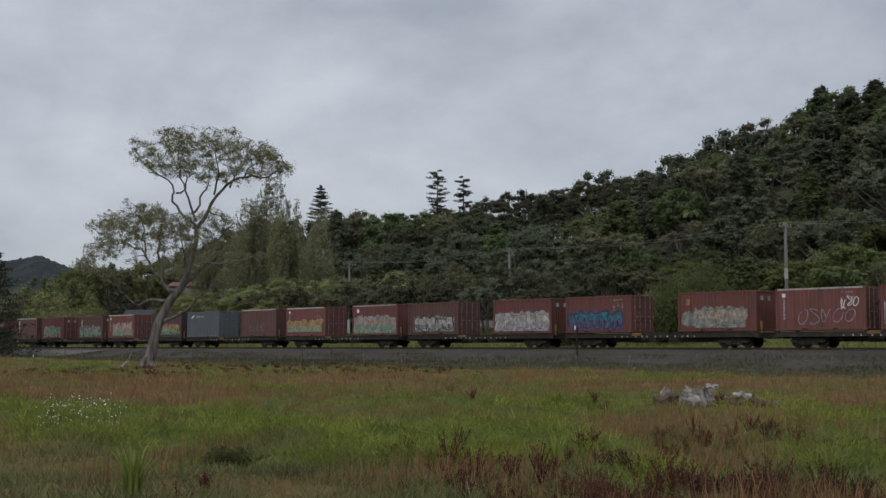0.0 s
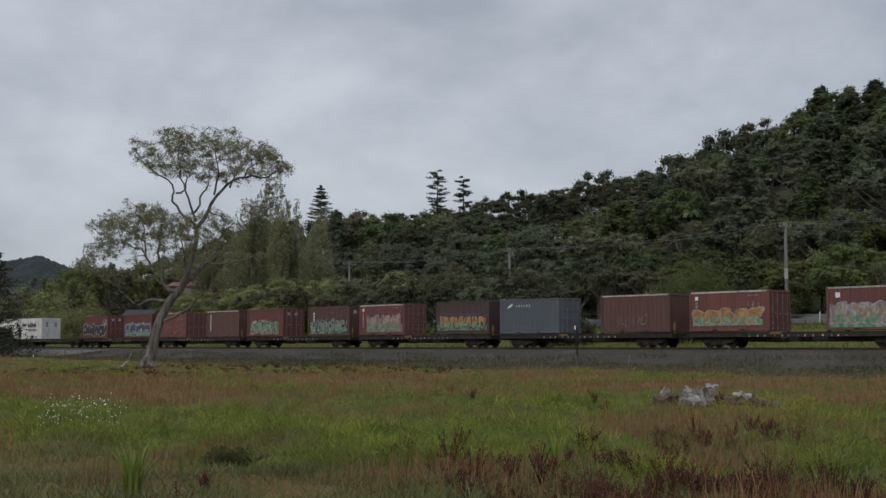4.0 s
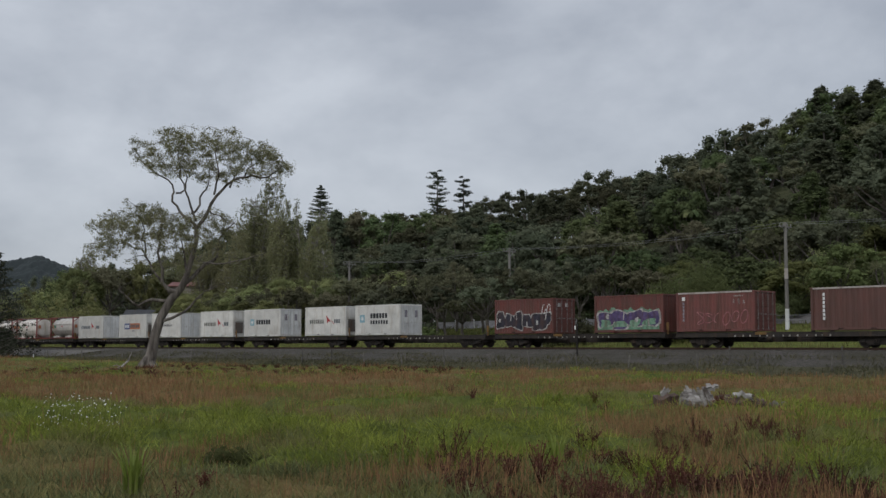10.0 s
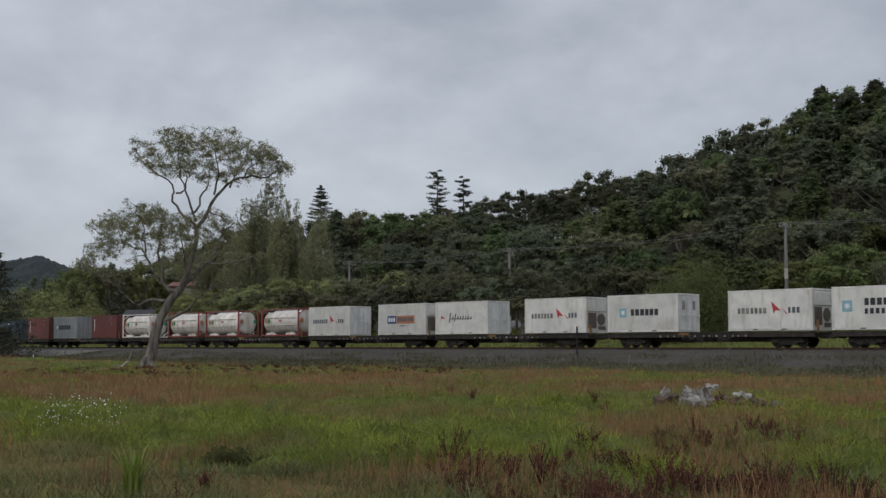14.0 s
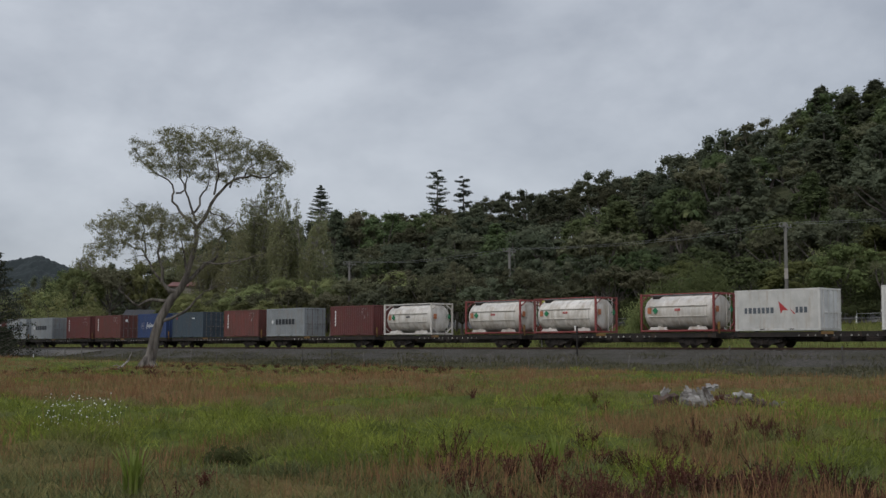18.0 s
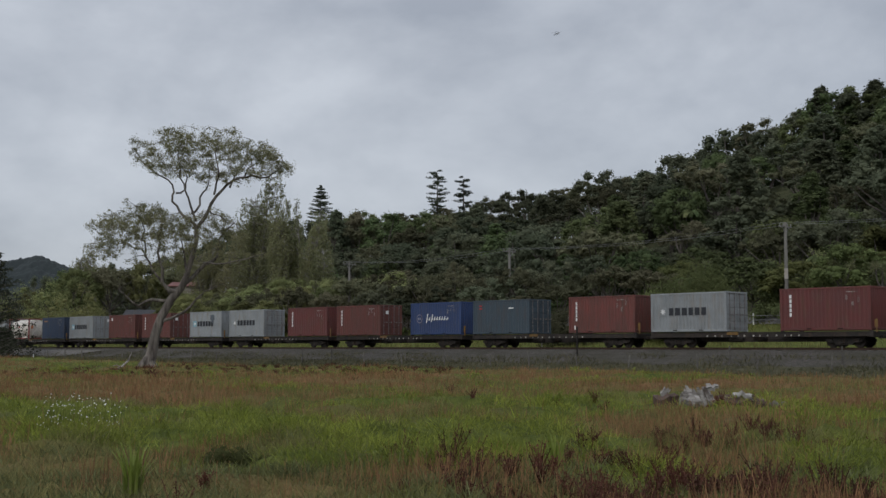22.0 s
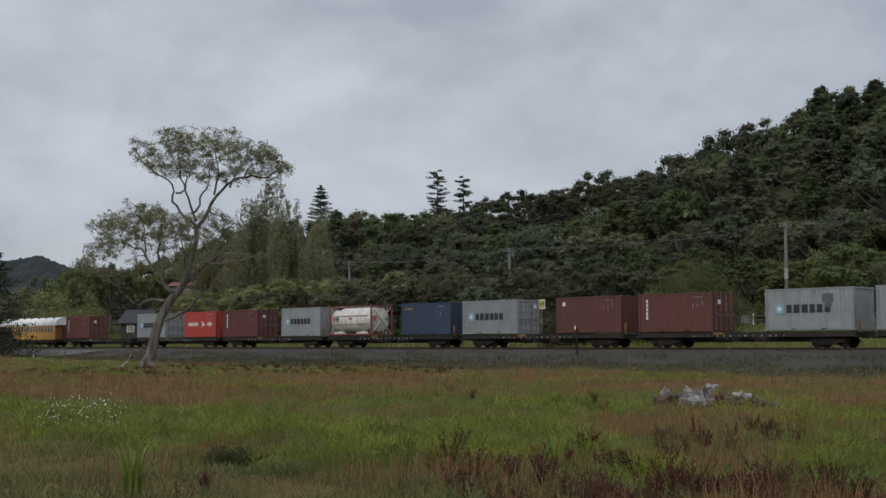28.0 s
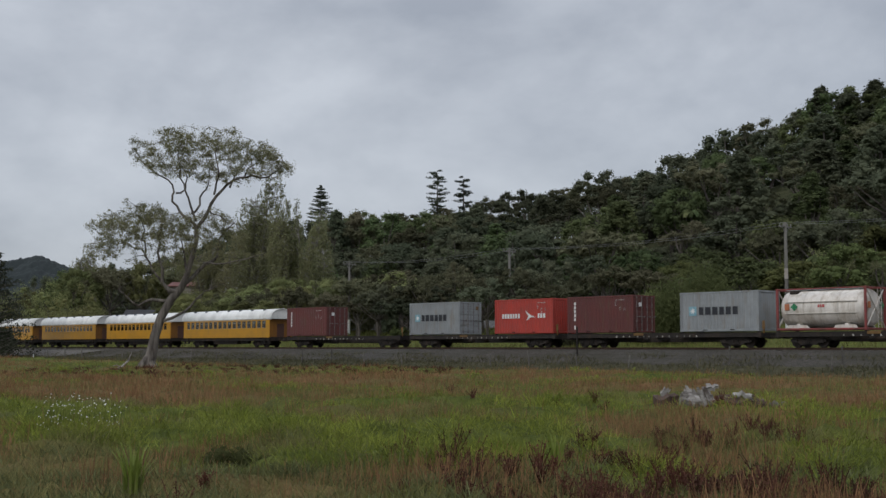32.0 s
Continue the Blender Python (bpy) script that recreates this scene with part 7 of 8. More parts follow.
def house(name, x, y, z, L, W, H, rise, roof_m, label, turn, wall_m):
    h = tagged(new(name), label, "house")
    h.matrix_basis = pose(x, y, z, 0, 0, turn)
    for sy in (-1, 1):
        bm = bmesh.new()
        bbox(bm, -L / 2, L / 2, sy * W / 2 - 0.1, sy * W / 2 + 0.1, -1.5, H, 0.02)
        part("wall", bm, wall_m, h)
        bm = bmesh.new()
        v = [bm.verts.new(q) for q in ((-L / 2 - 0.5, sy * (W / 2 + 0.5), H - 0.15), (L / 2 + 0.5, sy * (W / 2 + 0.5), H - 0.15), (L / 2 + 0.5, 0, H + rise), (-L / 2 - 0.5, 0, H + rise))]
        f = bm.faces.new(v)
        e = bmesh.ops.extrude_face_region(bm, geom=[f])
        bmesh.ops.translate(bm, vec=(0, 0, 0.12), verts=[q for q in e["geom"] if isinstance(q, bmesh.types.BMVert)])
        part("roof", bm, roof_m, h)
    for sx in (-1, 1):
        bm = bmesh.new()
        a = [bm.verts.new((sx * (L / 2 - 0.02), yy, zz)) for yy, zz in ((-W / 2, -1.5), (W / 2, -1.5), (W / 2, H - 0.05), (0, H + rise - 0.08), (-W / 2, H - 0.05))]
        f = bm.faces.new(a)
        e = bmesh.ops.extrude_face_region(bm, geom=[f])
        bmesh.ops.translate(bm, vec=(-sx * 0.18, 0, 0), verts=[q for q in e["geom"] if isinstance(q, bmesh.types.BMVert)])
        part("gable_wall", bm, wall_m, h)
    for i in range(int(L / 3)):
        bm = bmesh.new()
        xx = -L / 2 + 1.5 + 3 * i
        bbox(bm, xx - 0.6, xx + 0.6, -W / 2 - 0.16, -W / 2 - 0.09, 0.9, 2.0, 0.02)
        w = part("window", bm, WPAINT, h, "white window frame")
        bm = bmesh.new()
        bbox(bm, xx - 0.5, xx + 0.5, -W / 2 - 0.18, -W / 2 - 0.15, 1.0, 1.9, 0.01)
        part("pane", bm, GLASS, w)
    return h


house("house", -174.6, 106.0, 4.6, 7.5, 6, 5.3, 0.6, IRON_RED, "cream weatherboard house with a red iron roof", 47, WALLH)
house("shed", -165.0, 92.3, 1.3, 7, 6, 2.3, 1.9, IRON_GREY, "shed with a dark grey pitched roof", 40, IRON_GREY)

# ---- distant hills
FARWOOD = mat("distant_forest", (0.007, 0.012, 0.013), (0.013, 0.020, 0.020), 0.02, 0.95, bump=0.0, grain=0.3)


def far_hill(name, x0, x1, y0, y1, top, n, seed, label):
    """A long wooded ridge with a rough line of treetops."""
    v, f = [], []
    rows = 56
    for i in range(n + 1):
        u = i / n
        x, y = x0 + (x1 - x0) * u, y0 + (y1 - y0) * u
        d = Vector((x, y, 0)).normalized()
        for k in range(rows):
            s = k / (rows - 2)
            b = -420 * (1 - s)
            h = -4 + (top(u) + 4) * (1 - (1 - min(1, s)) ** 1.6) if s <= 1 else top(u) * 0.4
            bump = 4 * noise.noise((x * 0.11, (y + b) * 0.11, seed)) + 6 * noise.noise((x * 0.02, (y + b) * 0.02, seed + 3))
            v.append((x + d.x * b, y + d.y * b, h + bump))
    for i in range(n):
        for k in range(rows - 1):
            f.append((i * rows + k, (i + 1) * rows + k, (i + 1) * rows + k + 1, i * rows + k + 1))
    me = mesh_np(name, v, f)
    tagged(put(name, me, FARWOOD), label, "hill", kind="structure")


far_hill("backdrop_hill", -2000, -1250, 620, 780, lambda u: float(np.interp(u, [0.0, 0.43, 0.5, 0.56, 0.62, 0.68, 0.75, 0.85, 1.0], [110, 118, 116, 123, 110, 98, 84, 70, 62])), 240, 4, "distant dark wooded hill at the end of the valley")
for ob in bpy.data.objects:
    if ob.name.split(".")[0] == "pane":
        ob.visible_shadow = False

# ---------------------------------------------------------------- the field: grass, weeds, flowers, log
GRASS = mat("green_grass_blades", (0.098, 0.122, 0.027), (0.225, 0.248, 0.056), 0.55, 0.7, bump=0.0, grain=2, isl=0.4, spec=0.06, through_light=0.3)
GRASS_LUSH = mat("bright_tussock_blades", (0.112, 0.138, 0.024), (0.232, 0.262, 0.048), 0.5, 0.7, bump=0.0, grain=2, isl=0.35, spec=0.06, through_light=0.35)
GRASS_DULL = mat("dull_olive_grass_blades", (0.112, 0.112, 0.040), (0.188, 0.170, 0.070), 0.3, 0.8, bump=0.0, grain=2, isl=0.4, spec=0.05, through_light=0.2)
GRASS_RED = mat("russet_seed_grass", (0.176, 0.094, 0.048), (0.255, 0.146, 0.076), 0.3, 0.85, bump=0.0, grain=2, isl=0.4, spec=0.1, through_light=0.15)
DOCK = mat("dark_red_dock_stalks", (0.052, 0.024, 0.018), (0.105, 0.044, 0.030), 0.5, 0.85, bump=0.0, grain=3, isl=0.4, spec=0.1)
VERGE = mat("pale_verge_grass", (0.105, 0.112, 0.036), (0.175, 0.168, 0.066), 0.3, 0.85, bump=0.0, grain=2, isl=0.35, spec=0.05, through_light=0.25)
WEED = mat("grey_green_weeds", (0.060, 0.060, 0.030), (0.110, 0.102, 0.056), 0.3, 0.9, bump=0.0, grain=2, isl=0.4, spec=0.05, through_light=0.15)
WEED_NEAR = mat("grey_green_leafy_weeds", (0.078, 0.090, 0.038), (0.142, 0.152, 0.070), 0.8, 0.85, bump=0.0, grain=3, isl=0.4, spec=0.06, through_light=0.25)
FLOWER = mat("white_flower_petals", (0.60, 0.60, 0.58), (0.75, 0.75, 0.72), 2, 0.8, bump=0.0, isl=0.15)
FLAX = mat("yellow_green_flax_blades", (0.150, 0.195, 0.030), (0.230, 0.280, 0.060), 0.8, 0.6, bump=0.0, isl=0.3, through_light=0.25)


def scatter(n, near, far, seed, spread=25.5):
    """Places in the field, the denser the nearer to where the camera stands."""
    r = np.random.default_rng(seed)
    d = near * (far / near) ** r.random(n)
    a = np.radians(-47.45 + spread * (2 * r.random(n) - 1))
    x, y = d * np.sin(a), d * np.cos(a)
    ok = y < 59.4
    return x[ok], y[ok], d[ok]


def blades(pts, height, width, lean, per, seed, spread=0.09, tip=0.0):
    """Tufts of bent blades; pts are x, y, z, distance and scale. Each blade is narrow at its tip."""
    r = np.random.default_rng(seed)
    p = np.repeat(np.asarray(pts, float), per, 0)
    n = len(p)
    base = p[:, :3].copy()
    grow = 1 + p[:, 3:4] / 40
    base[:, :2] += r.normal(size=(n, 2)) * spread * grow
    base[:, 2] -= 0.03
    a = r.uniform(0, 2 * np.pi, n)
    d = np.stack([np.cos(a), np.sin(a), np.zeros(n)], 1)
    f = r.uniform(0, 2 * np.pi, n)
    s = np.stack([np.cos(f), np.sin(f), np.zeros(n)], 1)
    h = height * p[:, 4:5] * r.uniform(0.55, 1.25, (n, 1))
    w = width * (0.6 + p[:, 3:4] / 22) * r.uniform(0.7, 1.3, (n, 1))
    l = lean * h * r.uniform(0.2, 1.3, (n, 1))
    up = np.array([[0, 0, 1.0]])
    t = base + up * h + d * l
    v = np.stack([base - s * w, base + s * w, t + s * w * (0.15 + tip), t - s * w * (0.15 + tip)], 1).reshape(-1, 3)
    return v, np.arange(4 * n).reshape(-1, 4)


def tufts(n, near, far, seed, keep):
    x, y, d = scatter(n, near, far, seed)
    out = []
    for a, b, e in zip(x, y, d):
        k = keep(a, b, e)
        across, along = 0.676 * (a + 18.6) + 0.737 * (b - 26.0), -0.737 * (a + 18.6) + 0.676 * (b - 26.0)
        if abs(across) < 1.75 and -2.6 < along < 0.5:
            k *= 0.35                      # trodden short before the log
        if k > 0:
            out.append((a, b, land(a, b), e, k))
    return out


rg = random.Random(77)


def clump(x, y):
    """Rank tufts and low places between them."""
    n = noise.noise((x * 1.05, y * 1.05, 71.0)) + 0.5 * noise.noise((x * 2.4, y * 2.4, 73.0))
    return min(1.9, max(0.45, 1.0 + 1.05 * n))


green = tufts(30000, 9.5, 160, 1, lambda x, y, d: (0.6 + min(0.7, max(0.0, lush(x, y)))) * clump(x, y) if lush(x, y) > -0.06 + 0.25 * rg.random() else 0)
dull = tufts(21000, 9.5, 160, 2, lambda x, y, d: (0.7 + 0.5 * rg.random()) * (0.4 + 0.6 * clump(x + 40, y)) * (1 - 0.35 * (1 - smooth(13, 18, d))) if lush(x, y) < 0.04 + 0.40 * rg.random() and rg.random() > 0.12 * (1 - smooth(14, 18, d)) else 0)
russet = tufts(30000, 10.5, 160, 3, lambda x, y, d: 0.6 + 0.6 * rg.random() if red_here(x, y) - 0.55 * lush(x, y) > -0.12 + 0.45 * rg.random() + 0.12 * (1 - smooth(14, 18, d)) - (0.36 * smooth(34, 44, d) * (1 - smooth(60, 75, d))) * (1 - smooth(-0.12, 0.08, (0.676 * x + 0.737 * y) / d)) else 0)
v, f = blades(green, 0.115, 0.0042, 1.1, 13, 4, 0.13)
tagged(put("meadow_grass", mesh_np("meadow_grass", v, f), GRASS), "lush green meadow grass in uneven clumps", "grass", kind="stuff")
v, f = blades(dull, 0.24, 0.0032, 0.85, 11, 5, 0.14)
tagged(put("dry_grass", mesh_np("dry_grass", v, f), GRASS_DULL), "dull olive and straw-coloured rough grass", "grass", kind="stuff")
v, f = blades(russet, 0.30, 0.0030, 0.35, 8, 6, 0.18, 0.4)
tagged(put("seed_grass", mesh_np("seed_grass", v, f), GRASS_RED), "russet grass stalks gone to seed", "grass", kind="stuff")


# low leafy weeds in the near part of the field
low = tufts(9000, 9.5, 24, 23, lambda x, y, d: 0.7 + 0.7 * rg.random() if noise.noise((x * 0.7, y * 0.7, 44.0)) + 0.5 * noise.noise((x * 2.0, y * 2.0, 46.0)) > -0.42 + 0.6 * smooth(14, 20, d) else 0)
v, f = blades(low, 0.10, 0.0052, 1.3, 9, 24, 0.11, 0.3)
tagged(put("leafy_weeds", mesh_np("leafy_weeds", v, f), WEED_NEAR), "low grey-green leafy weeds among the grass", "weeds", kind="stuff")


# rank tussocks: blades that spring from a crown and arch outward
def tussocks(pts, per, seed):
    """Low cushions: short blades all over a dome, arching outward."""
    r = np.random.default_rng(seed)
    p = np.repeat(np.asarray(pts, float), per, 0)
    n = len(p)
    a = r.uniform(0, 2 * np.pi, n)
    d = np.stack([np.cos(a), np.sin(a), np.zeros(n)], 1)
    k = p[:, 4:5]
    u = np.sqrt(r.random((n, 1)))
    up = np.array([[0, 0, 1.0]])
    foot = p[:, :3] + d * u * 0.34 * k + up * (0.20 * k * (1 - u * u) - 0.05)
    rise = 0.075 * k * r.uniform(0.6, 1.3, (n, 1))
    tip = foot + up * rise * (1.1 - 0.5 * u) + (d * (0.03 + 0.06 * u) + r.normal(size=(n, 3)) * 0.03) * k
    s = np.stack([-d[:, 1], d[:, 0], np.zeros(n)], 1) + r.normal(size=(n, 3)) * 0.4
    w = 0.0032 * (0.6 + p[:, 3:4] / 20) * r.uniform(0.7, 1.3, (n, 1))
    v = np.stack([foot - s * w, foot + s * w, tip + s * w * 0.3, tip - s * w * 0.3], 1).reshape(-1, 3)
    return v, np.arange(4 * n).reshape(-1, 4)


rank = tufts(5200, 12.5, 75, 19, lambda x, y, d: 0.7 + 0.7 * rg.random() + 0.3 * min(1, lush(x, y)) if lush(x, y) > 0.16 + 0.3 * rg.random() and clump(x, y) > 1.05 else 0)
v, f = tussocks(rank, 84, 20)
tagged(put("grass_tussocks", mesh_np("grass_tussocks", v, f), GRASS_LUSH), "rank bright green grass in low rounded cushions", "grass", kind="stuff")


# grass on the verge beyond the track and weeds on the bank
r8 = np.random.default_rng(8)
vx, vy = r8.uniform(-200, -40, 8000), 74.0 + 28 * r8.random(8000) ** 1.3
verge = [(a, b, land(a, b), 70.0, 0.8 + 0.8 * c) for a, b, c in zip(vx, vy, r8.random(8000))]
v, f = blades(verge, 0.30, 0.012, 0.6, 3, 9, 0.15)
tagged(put("verge_grass", mesh_np("verge_grass", v, f), VERGE), "yellow-green grass on the verge beyond the track", "grass", kind="stuff")


def bank_z(x, y):
    return max(float(np.interp(y, bal_y, bal_z)), land(x, y)) if y > 62.2 else land(x, y)


vx, vy = r8.uniform(-175, -25, 21000), 58.8 + 6.0 * r8.random(21000) ** 0.95
bank = [(a, b, bank_z(a, b) - 0.03, 60.0, 0.5 + 0.8 * c) for a, b, c in zip(vx, vy, r8.random(21000)) if noise.noise((a * 0.2, b * 0.5, 3)) > -0.95 + 0.17 * (b - 58.8)]
v, f = blades(bank, 0.20, 0.007, 0.9, 3, 10, 0.16)
tagged(put("bank_weeds", mesh_np("bank_weeds", v, f), WEED), "grey-green weeds on the foot of the ballast bank", "weeds", kind="stuff")


# dock plants: sheaves of stems set with dark red seed
def docks(n, seed, keep, h=0.36, more=()):
    r = np.random.default_rng(seed)
    x, y, d = scatter(n, 10.5, 95, seed + 50)
    vs, fs, o = [], [], 0
    for a, b, e in [*zip(x, y, d), *more]:
        k = keep(a, b, e)
        if k <= 0:
            continue
        z0 = land(a, b) - 0.03
        hh = h * k * r.uniform(0.45, 1.1) * (1.0 if e < 45 else 0.7)
        wide = 0.12 if e < 45 else 0.30
        for _ in range(10):
            top = np.array([a + r.normal() * wide * hh / 0.4, b + r.normal() * wide * hh / 0.4, z0 + hh * r.uniform(0.6, 1.1)])
            foot = np.array([a + r.normal() * 0.03, b + r.normal() * 0.03, z0])
            c = 22 if e < 22 else 8
            s = r.uniform(0.28, 1.0, (c, 1))
            p = foot + (top - foot) * s + r.normal(size=(c, 3)) * 0.016
            q = r.normal(size=(c, 3)) + np.array([0, 0, 1.0])
            q /= np.linalg.norm(q, axis=1, keepdims=True)
            w = np.cross(q, r.normal(size=(c, 3)))
            w /= np.linalg.norm(w, axis=1, keepdims=True)
            z = 0.0075 * (1 + e / 32) * r.uniform(0.7, 1.4, (c, 1))
            vs.append(np.stack([p - q * z, p - w * z * 0.7, p + q * z, p + w * z * 0.7], 1).reshape(-1, 3))
            t = 0.0028 * (1 + e / 18)
            vs.append(np.array([foot - (t, t, 0), foot + (t, t, 0), top + (t * 0.5, t * 0.5, 0), top - (t * 0.5, t * 0.5, 0)]))
            fs.append(np.arange(4 * c + 4).reshape(-1, 4) + o)
            o += 4 * c + 4
    return np.concatenate(vs), np.concatenate(fs)


def dock_here(x, y, d):
    side = 0.676 * x + 0.737 * y           # across the view
    k = red_here(x * 1.7 + 5, y * 1.7)
    near_right = (0.10 + 0.50 * smooth(-0.2, 2.4, side)) * (1 - smooth(13.2, 15.6, d)) + 0.9 * noise.noise((x * 0.8, y * 0.8, 91.0)) * (1 - smooth(16, 20, d)) + 0.14 * (1 - smooth(19, 27, d)) * smooth(-3.0, -1.0, side)
    band = 1.25 * smooth(62, 70, d) * (1 - smooth(92, 99, d)) * (1 - smooth(-4, 6, side)) * smooth(-30, -22, side)
    log = 2.0 * math.exp(-((x + 18.2) ** 2 + (y - 26.35) ** 2) / 0.16)
    return 0.75 + 0.5 * rg.random() if log + 0.75 * k + near_right + band > 0.34 + 0.75 * rg.random() else 0


rl = random.Random(4)
beside_log = [(-18.25 + rl.gauss(0, 0.14), 26.2 + rl.gauss(0, 0.16), 31.9) for _ in range(14)]
v, f = docks(7200, 12, dock_here, 0.36, more=beside_log)
tagged(put("dock_weeds", mesh_np("dock_weeds", v, f), DOCK), "dark red dock stalks gone to seed", "weeds", kind="stuff")


# a patch of white daisies
def daisies():
    r = np.random.default_rng(15)
    fl, st = bmesh.new(), bmesh.new()
    for cx, cy, s, n in ((-19.25, 9.05, 0.20, 60), (-19.05, 8.75, 0.18, 30), (-18.7, 9.15, 0.16, 32), (-18.5, 9.5, 0.20, 26), (-19.3, 9.7, 0.25, 14)):
        for _ in range(n):
            x, y = cx + r.normal() * s * 0.55 + 0.08, cy + r.normal() * s * 0.55 + 0.09
            z0 = land(x, y)
            h = r.uniform(0.05, 0.62)
            c = Vector((x + r.normal() * 0.05, y + r.normal() * 0.05, z0 + h))
            tube(st, (x, y, z0 - 0.02), c, 0.004, 0.003, 3, False)
            tilt = Vector((r.normal() * 0.5, r.normal() * 0.5 - 0.5, 1)).normalized()
            u = tilt.cross(Vector((1, 0, 0))).normalized()
            w = tilt.cross(u)
            rad = r.uniform(0.010, 0.017)
            ring = [fl.verts.new(c + (math.cos(k * math.pi / 4) * u + math.sin(k * math.pi / 4) * w) * rad * (1.0 if k % 2 else 0.75)) for k in range(8)]
            mid = fl.verts.new(c + tilt * 0.008)
            for k in range(8):
                fl.faces.new((mid, ring[k], ring[(k + 1) % 8]))
    t = tagged(new("daisy_patch"), "patch of white daisies on thin green stems", "flowers", kind="stuff")
    part("flowers", fl, FLOWER, t, "white petals"), part("stems", st, GRASS, t)


daisies()


# flax-like tuft of upright blades, a low dark bramble
def flax(x, y, n, h, name, label):
    r = random.Random(int(-x * 10))
    t = tagged(new(name), label, "plant")
    t.location = (x, y, land(x, y) - 0.03)
    for _ in range(n):
        bm = bmesh.new()
        a, l, hh, w = r.uniform(0, 6.28), r.uniform(0.05, 0.45), h * r.uniform(0.6, 1.1), r.uniform(0.010, 0.018)
        d, s = Vector((math.cos(a), math.sin(a), 0)), Vector((-math.sin(a), math.cos(a), 0))
        o = d * r.uniform(0, 0.10)
        prev = None
        for k in range(6):
            u = k / 5
            c = o + d * l * h * u * u + Vector((0, 0, hh * (u - 0.12 * u * u)))
            e = w * (1 - u) ** 0.6 + 0.001
            cur = [bm.verts.new(c - s * e), bm.verts.new(c + Vector((0, 0, -0.3 * e)) - d * e * 0.4), bm.verts.new(c + s * e)]
            if prev:
                bm.faces.new((prev[0], prev[1], cur[1], cur[0])), bm.faces.new((prev[1], prev[2], cur[2], cur[1]))
            prev = cur
        part("blade", bm, FLAX, t)
    return t


flax(-10.45, 5.68, 46, 0.52, "flax_tuft", "yellow-green tuft of upright sword-shaped leaves")
flax(-9.9, 10.9, 26, 0.5, "flax_tuft", "small yellow-green tuft of sword-shaped leaves")
for i, (x, y, h, w) in enumerate(((-13.3, 8.6, 0.42, 0.9),)):
    stand(shrub("bramble", 90 + i, h, w, LEAF_BRIGHT, "low green-grey bramble in the grass", 22, 60, 0.03, group="brambles in the field"), x, y, 0.05)


# ---- the broken stump: split grey logs with weeds over them
def slab(bm, p, q, r0, r1, seed, n=9):
    """A split, ridged piece of trunk."""
    rng = random.Random(seed)
    p, q = Vector(p), Vector(q)
    d = (q - p).normalized()
    s = d.cross(Vector((0, 0, 1))).normalized()
    t = d.cross(s)
    k = [rng.uniform(0.6, 1.3) for _ in range(n)]
    rings = []
    for i in range(6):
        u = i / 5
        c = p.lerp(q, u) + Vector((0, 0, 0.04 * rng.uniform(-1, 1)))
        r = r0 + (r1 - r0) * u
        rings.append([bm.verts.new(c + (math.cos(6.283 * j / n) * s + math.sin(6.283 * j / n) * t) * r * k[j] * rng.uniform(0.88, 1.12) + d * rng.uniform(-0.06, 0.06) * (1 if i in (0, 5) else 0.3)) for j in range(n)])
    for a, b in zip(rings, rings[1:]):
        for j in range(n):
            bm.faces.new((a[j], a[(j + 1) % n], b[(j + 1) % n], b[j]))
    bm.faces.new(rings[0][::-1]), bm.faces.new(rings[-1])


stump = tagged(new("fallen_log"), "broken grey fallen log with bleached split roots", "log")
stump.matrix_basis = pose(-18.5, 26.1, land(-18.5, 26.1) + 0.06, 0, 0, 47.45) @ Matrix.Diagonal((1.0, 1.0, 1.28, 1))
ROT = mat("rotten_brown_wood", (0.045, 0.028, 0.022), (0.12, 0.085, 0.070), 3.0, 0.95, bump=0.8, grain=14)
for i, (p, q, a, b) in enumerate((((-1.34, 0.0, 0.02), (-0.80, 0.1, 0.10), 0.20, 0.15), ((-0.72, 0.0, 0.12), (0.05, 0.1, 0.16), 0.20, 0.20),
                                  ((0.0, 0.15, 0.36), (0.26, 0.1, 0.42), 0.08, 0.04), ((0.25, 0.2, 0.08), (1.15, 0.1, 0.12), 0.22, 0.18),
                                  ((0.66, -0.05, 0.28), (1.10, 0.0, 0.23), 0.05, 0.06), ((1.15, 0.0, 0.08), (1.45, 0.05, 0.05), 0.12, 0.08), ((-1.14, 0.1, 0.24), (-0.98, 0.1, 0.38), 0.09, 0.05), ((1.6, 0.1, 0.03), (1.95, 0.1, 0.04), 0.07, 0.05))):
    bm = bmesh.new()
    slab(bm, p, q, a, b, 60 + i)
    part("log_piece", bm, ROT if i in (0, 3, 5) else DEADWOOD, stump, "rotten brown piece" if i in (0, 3, 5) else "")
# the split root plate stands up as a fan of grey splinters
rng = random.Random(9)
for i in range(15):
    an = radians(134 - 1.8 * i + rng.uniform(-6, 6))
    ln = rng.uniform(0.40, 0.52) - 0.008 * i
    bm = bmesh.new()
    o = Vector((-0.36 + 0.034 * i, rng.uniform(-0.12, 0.12), 0.06))
    slab(bm, o, o + Vector((math.cos(an) * ln, rng.uniform(-0.05, 0.05), math.sin(an) * ln * 0.85)), rng.uniform(0.07, 0.12), rng.uniform(0.035, 0.07), 80 + i, 7)
    part("splinter", bm, DEADWOOD, stump)


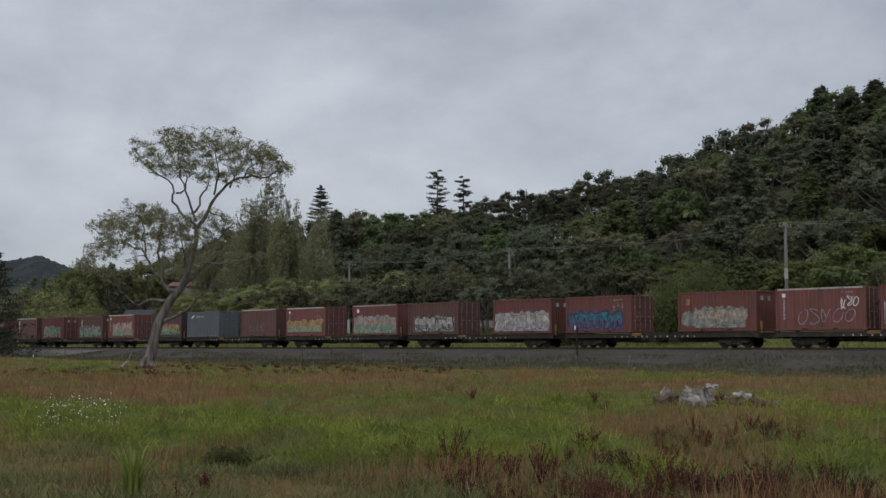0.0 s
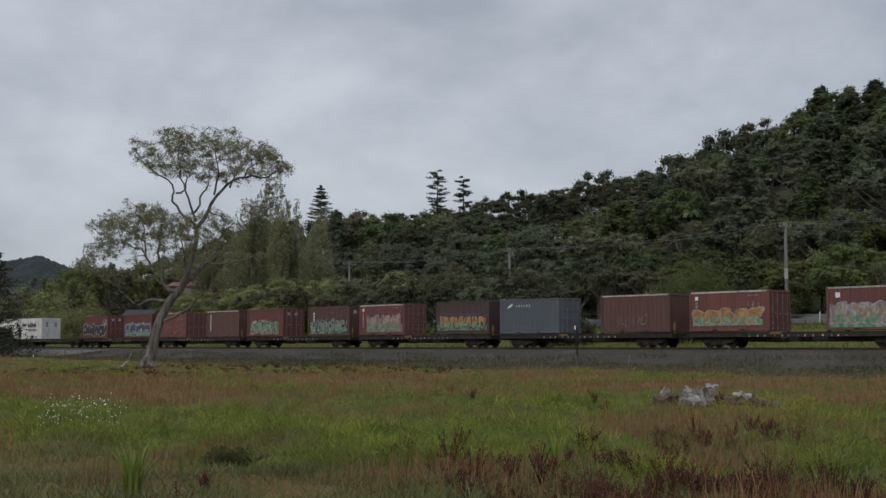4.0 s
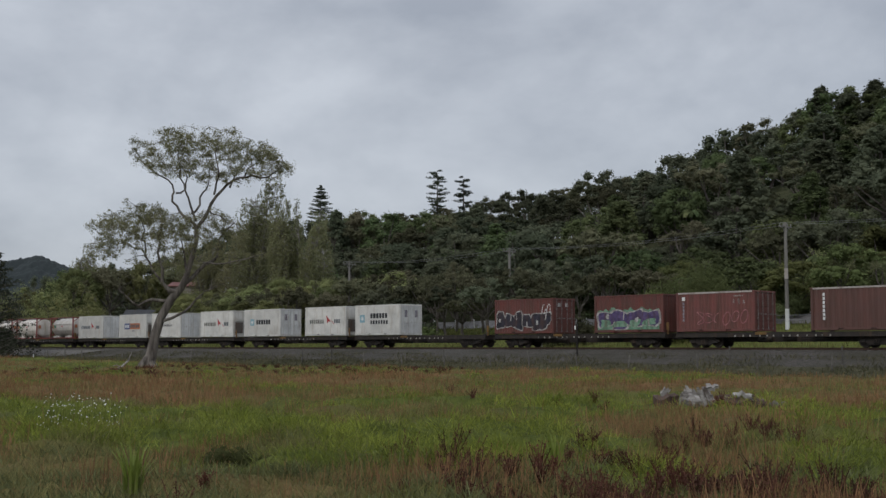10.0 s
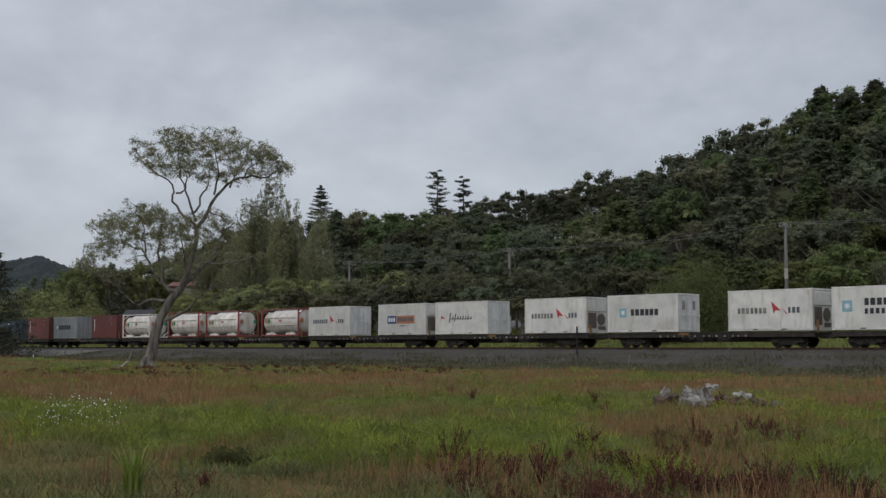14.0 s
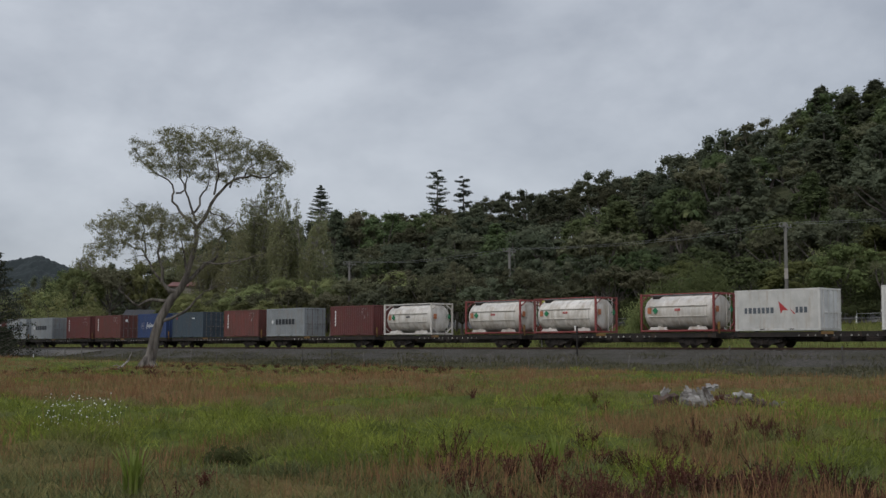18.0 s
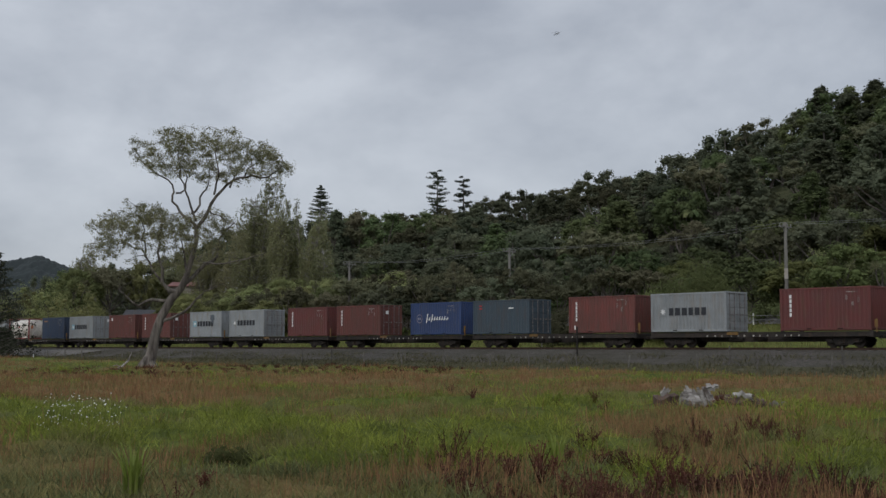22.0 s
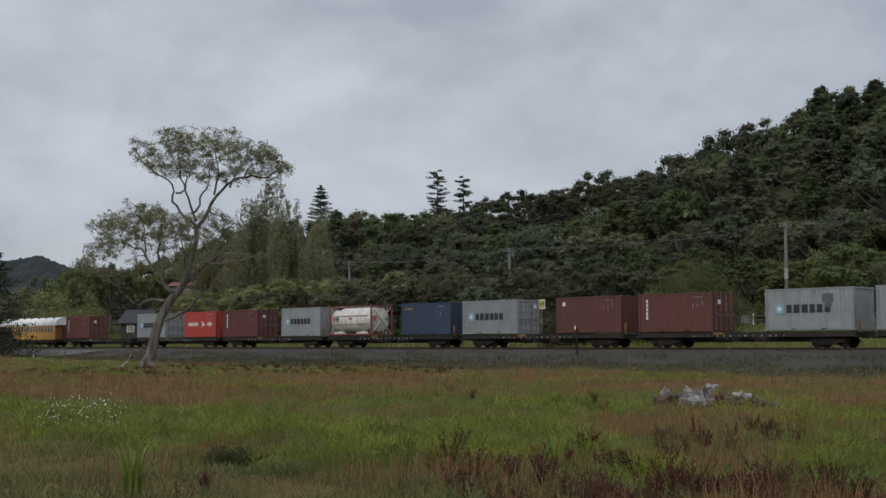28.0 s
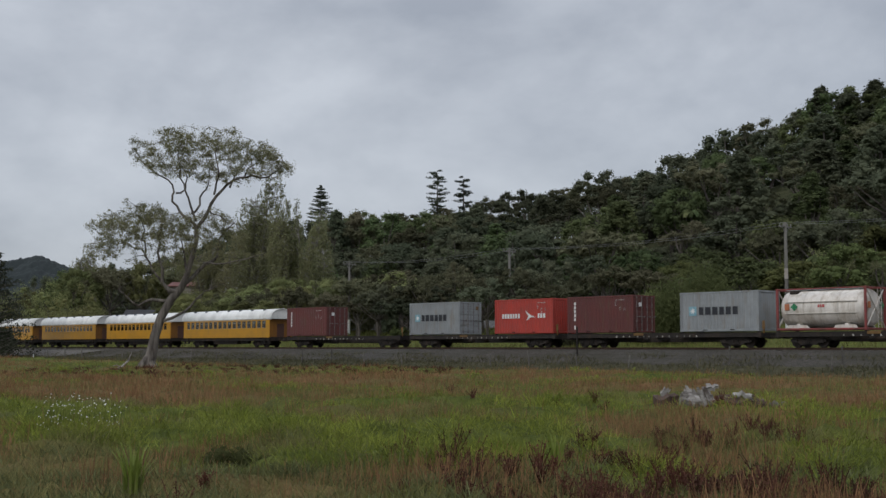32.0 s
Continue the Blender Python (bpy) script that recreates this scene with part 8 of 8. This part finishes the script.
# ---- a flying insect that crosses close by
CHITIN = mat("dark_insect_shell", (0.020, 0.018, 0.016), (0.045, 0.038, 0.030), 300, 0.5, bump=0.0)
GAUZE = mat("smoky_insect_wing", (0.16, 0.15, 0.14), (0.24, 0.23, 0.21), 300, 0.4, bump=0.0)
insect = tagged(new("flying_insect"), "small dark insect in flight with spread wings", "insect")
for name, x, rx, ry in (("abdomen", -0.0034, 0.0042, 0.0019), ("thorax", 0.0014, 0.0023, 0.0019), ("head", 0.0042, 0.0013, 0.0014)):
    bm = bmesh.new()
    bmesh.ops.create_uvsphere(bm, u_segments=10, v_segments=7, radius=1.0, matrix=Matrix.Translation((x, 0, 0)) @ Matrix.Diagonal((rx, ry, ry, 1)))
    part(name, bm, CHITIN, insect)
for sg in (-1, 1):
    bm = bmesh.new()
    rim = [(0.0015, 0.001), (0.002, 0.0035), (0.001, 0.006), (-0.002, 0.0062), (-0.003, 0.004), (-0.001, 0.001)]
    top = [bm.verts.new((x, sg * y, 0.002 + 0.25 * y)) for x, y in rim]
    low = [bm.verts.new((x, sg * y, 0.0017 + 0.25 * y)) for x, y in rim]
    bm.faces.new(top), bm.faces.new(low[::-1])
    for k in range(6):
        bm.faces.new((top[k], low[k], low[(k + 1) % 6], top[(k + 1) % 6]))
    part("wing", bm, GAUZE, insect)


def motions():
    """The train rolls along the track at one steady speed."""
    for thing, x, z in RIDERS:
        walk(thing, [(t, pose(x + SPEED * t, TRACK_Y, z)) for t in (0.0, 8.0, 16.0, 24.0, 32.0)])
    # wheels roll: 0.405 m radius, a row for each thirtieth of a second; wheels at the same place in their bogie share the rows
    turn = math.degrees(SPEED / 0.405) / FPS
    keyed = {}
    for ob in [o for o in bpy.data.objects if o.name.split(".")[0] == "wheelset"]:
        x = round(ob.matrix_basis.translation.x, 3)
        if x not in keyed:
            walk(ob, [(i / FPS, pose(x, 0, 0.405, 0, turn * i, 0)) for i in range(32 * FPS + 1)])
            keyed[x] = ob
        else:
            keys = ob.animation_data_create()
            ob.rotation_mode = "QUATERNION"
            keys.action = keyed[x].animation_data.action
            keys.action_slot = keyed[x].animation_data.action_slot
    # the insect comes from afar, passes close by and goes on level behind
    near, fly = Vector((0.5709, 0.5851, 0.2282)), Vector((7.1938, -3.9105, -1.0155))
    head = fly.to_track_quat("X", "Z").to_matrix().to_4x4()
    gone = near + fly * 0.1
    level = Vector((fly.x, fly.y, 0.0))
    walk(insect, [(t, Matrix.Translation(near + fly * (t - 22.3)) @ head) for t in (0.0, 10.0, 18.0, 20.0, 21.0, 21.5, 21.8, 21.9, 22.0, 22.1, 22.2, 22.4)]
         + [(t, Matrix.Translation(gone + level * (t - 22.4)) @ head) for t in (22.6, 23.0, 25.0, 32.0)])


motions()
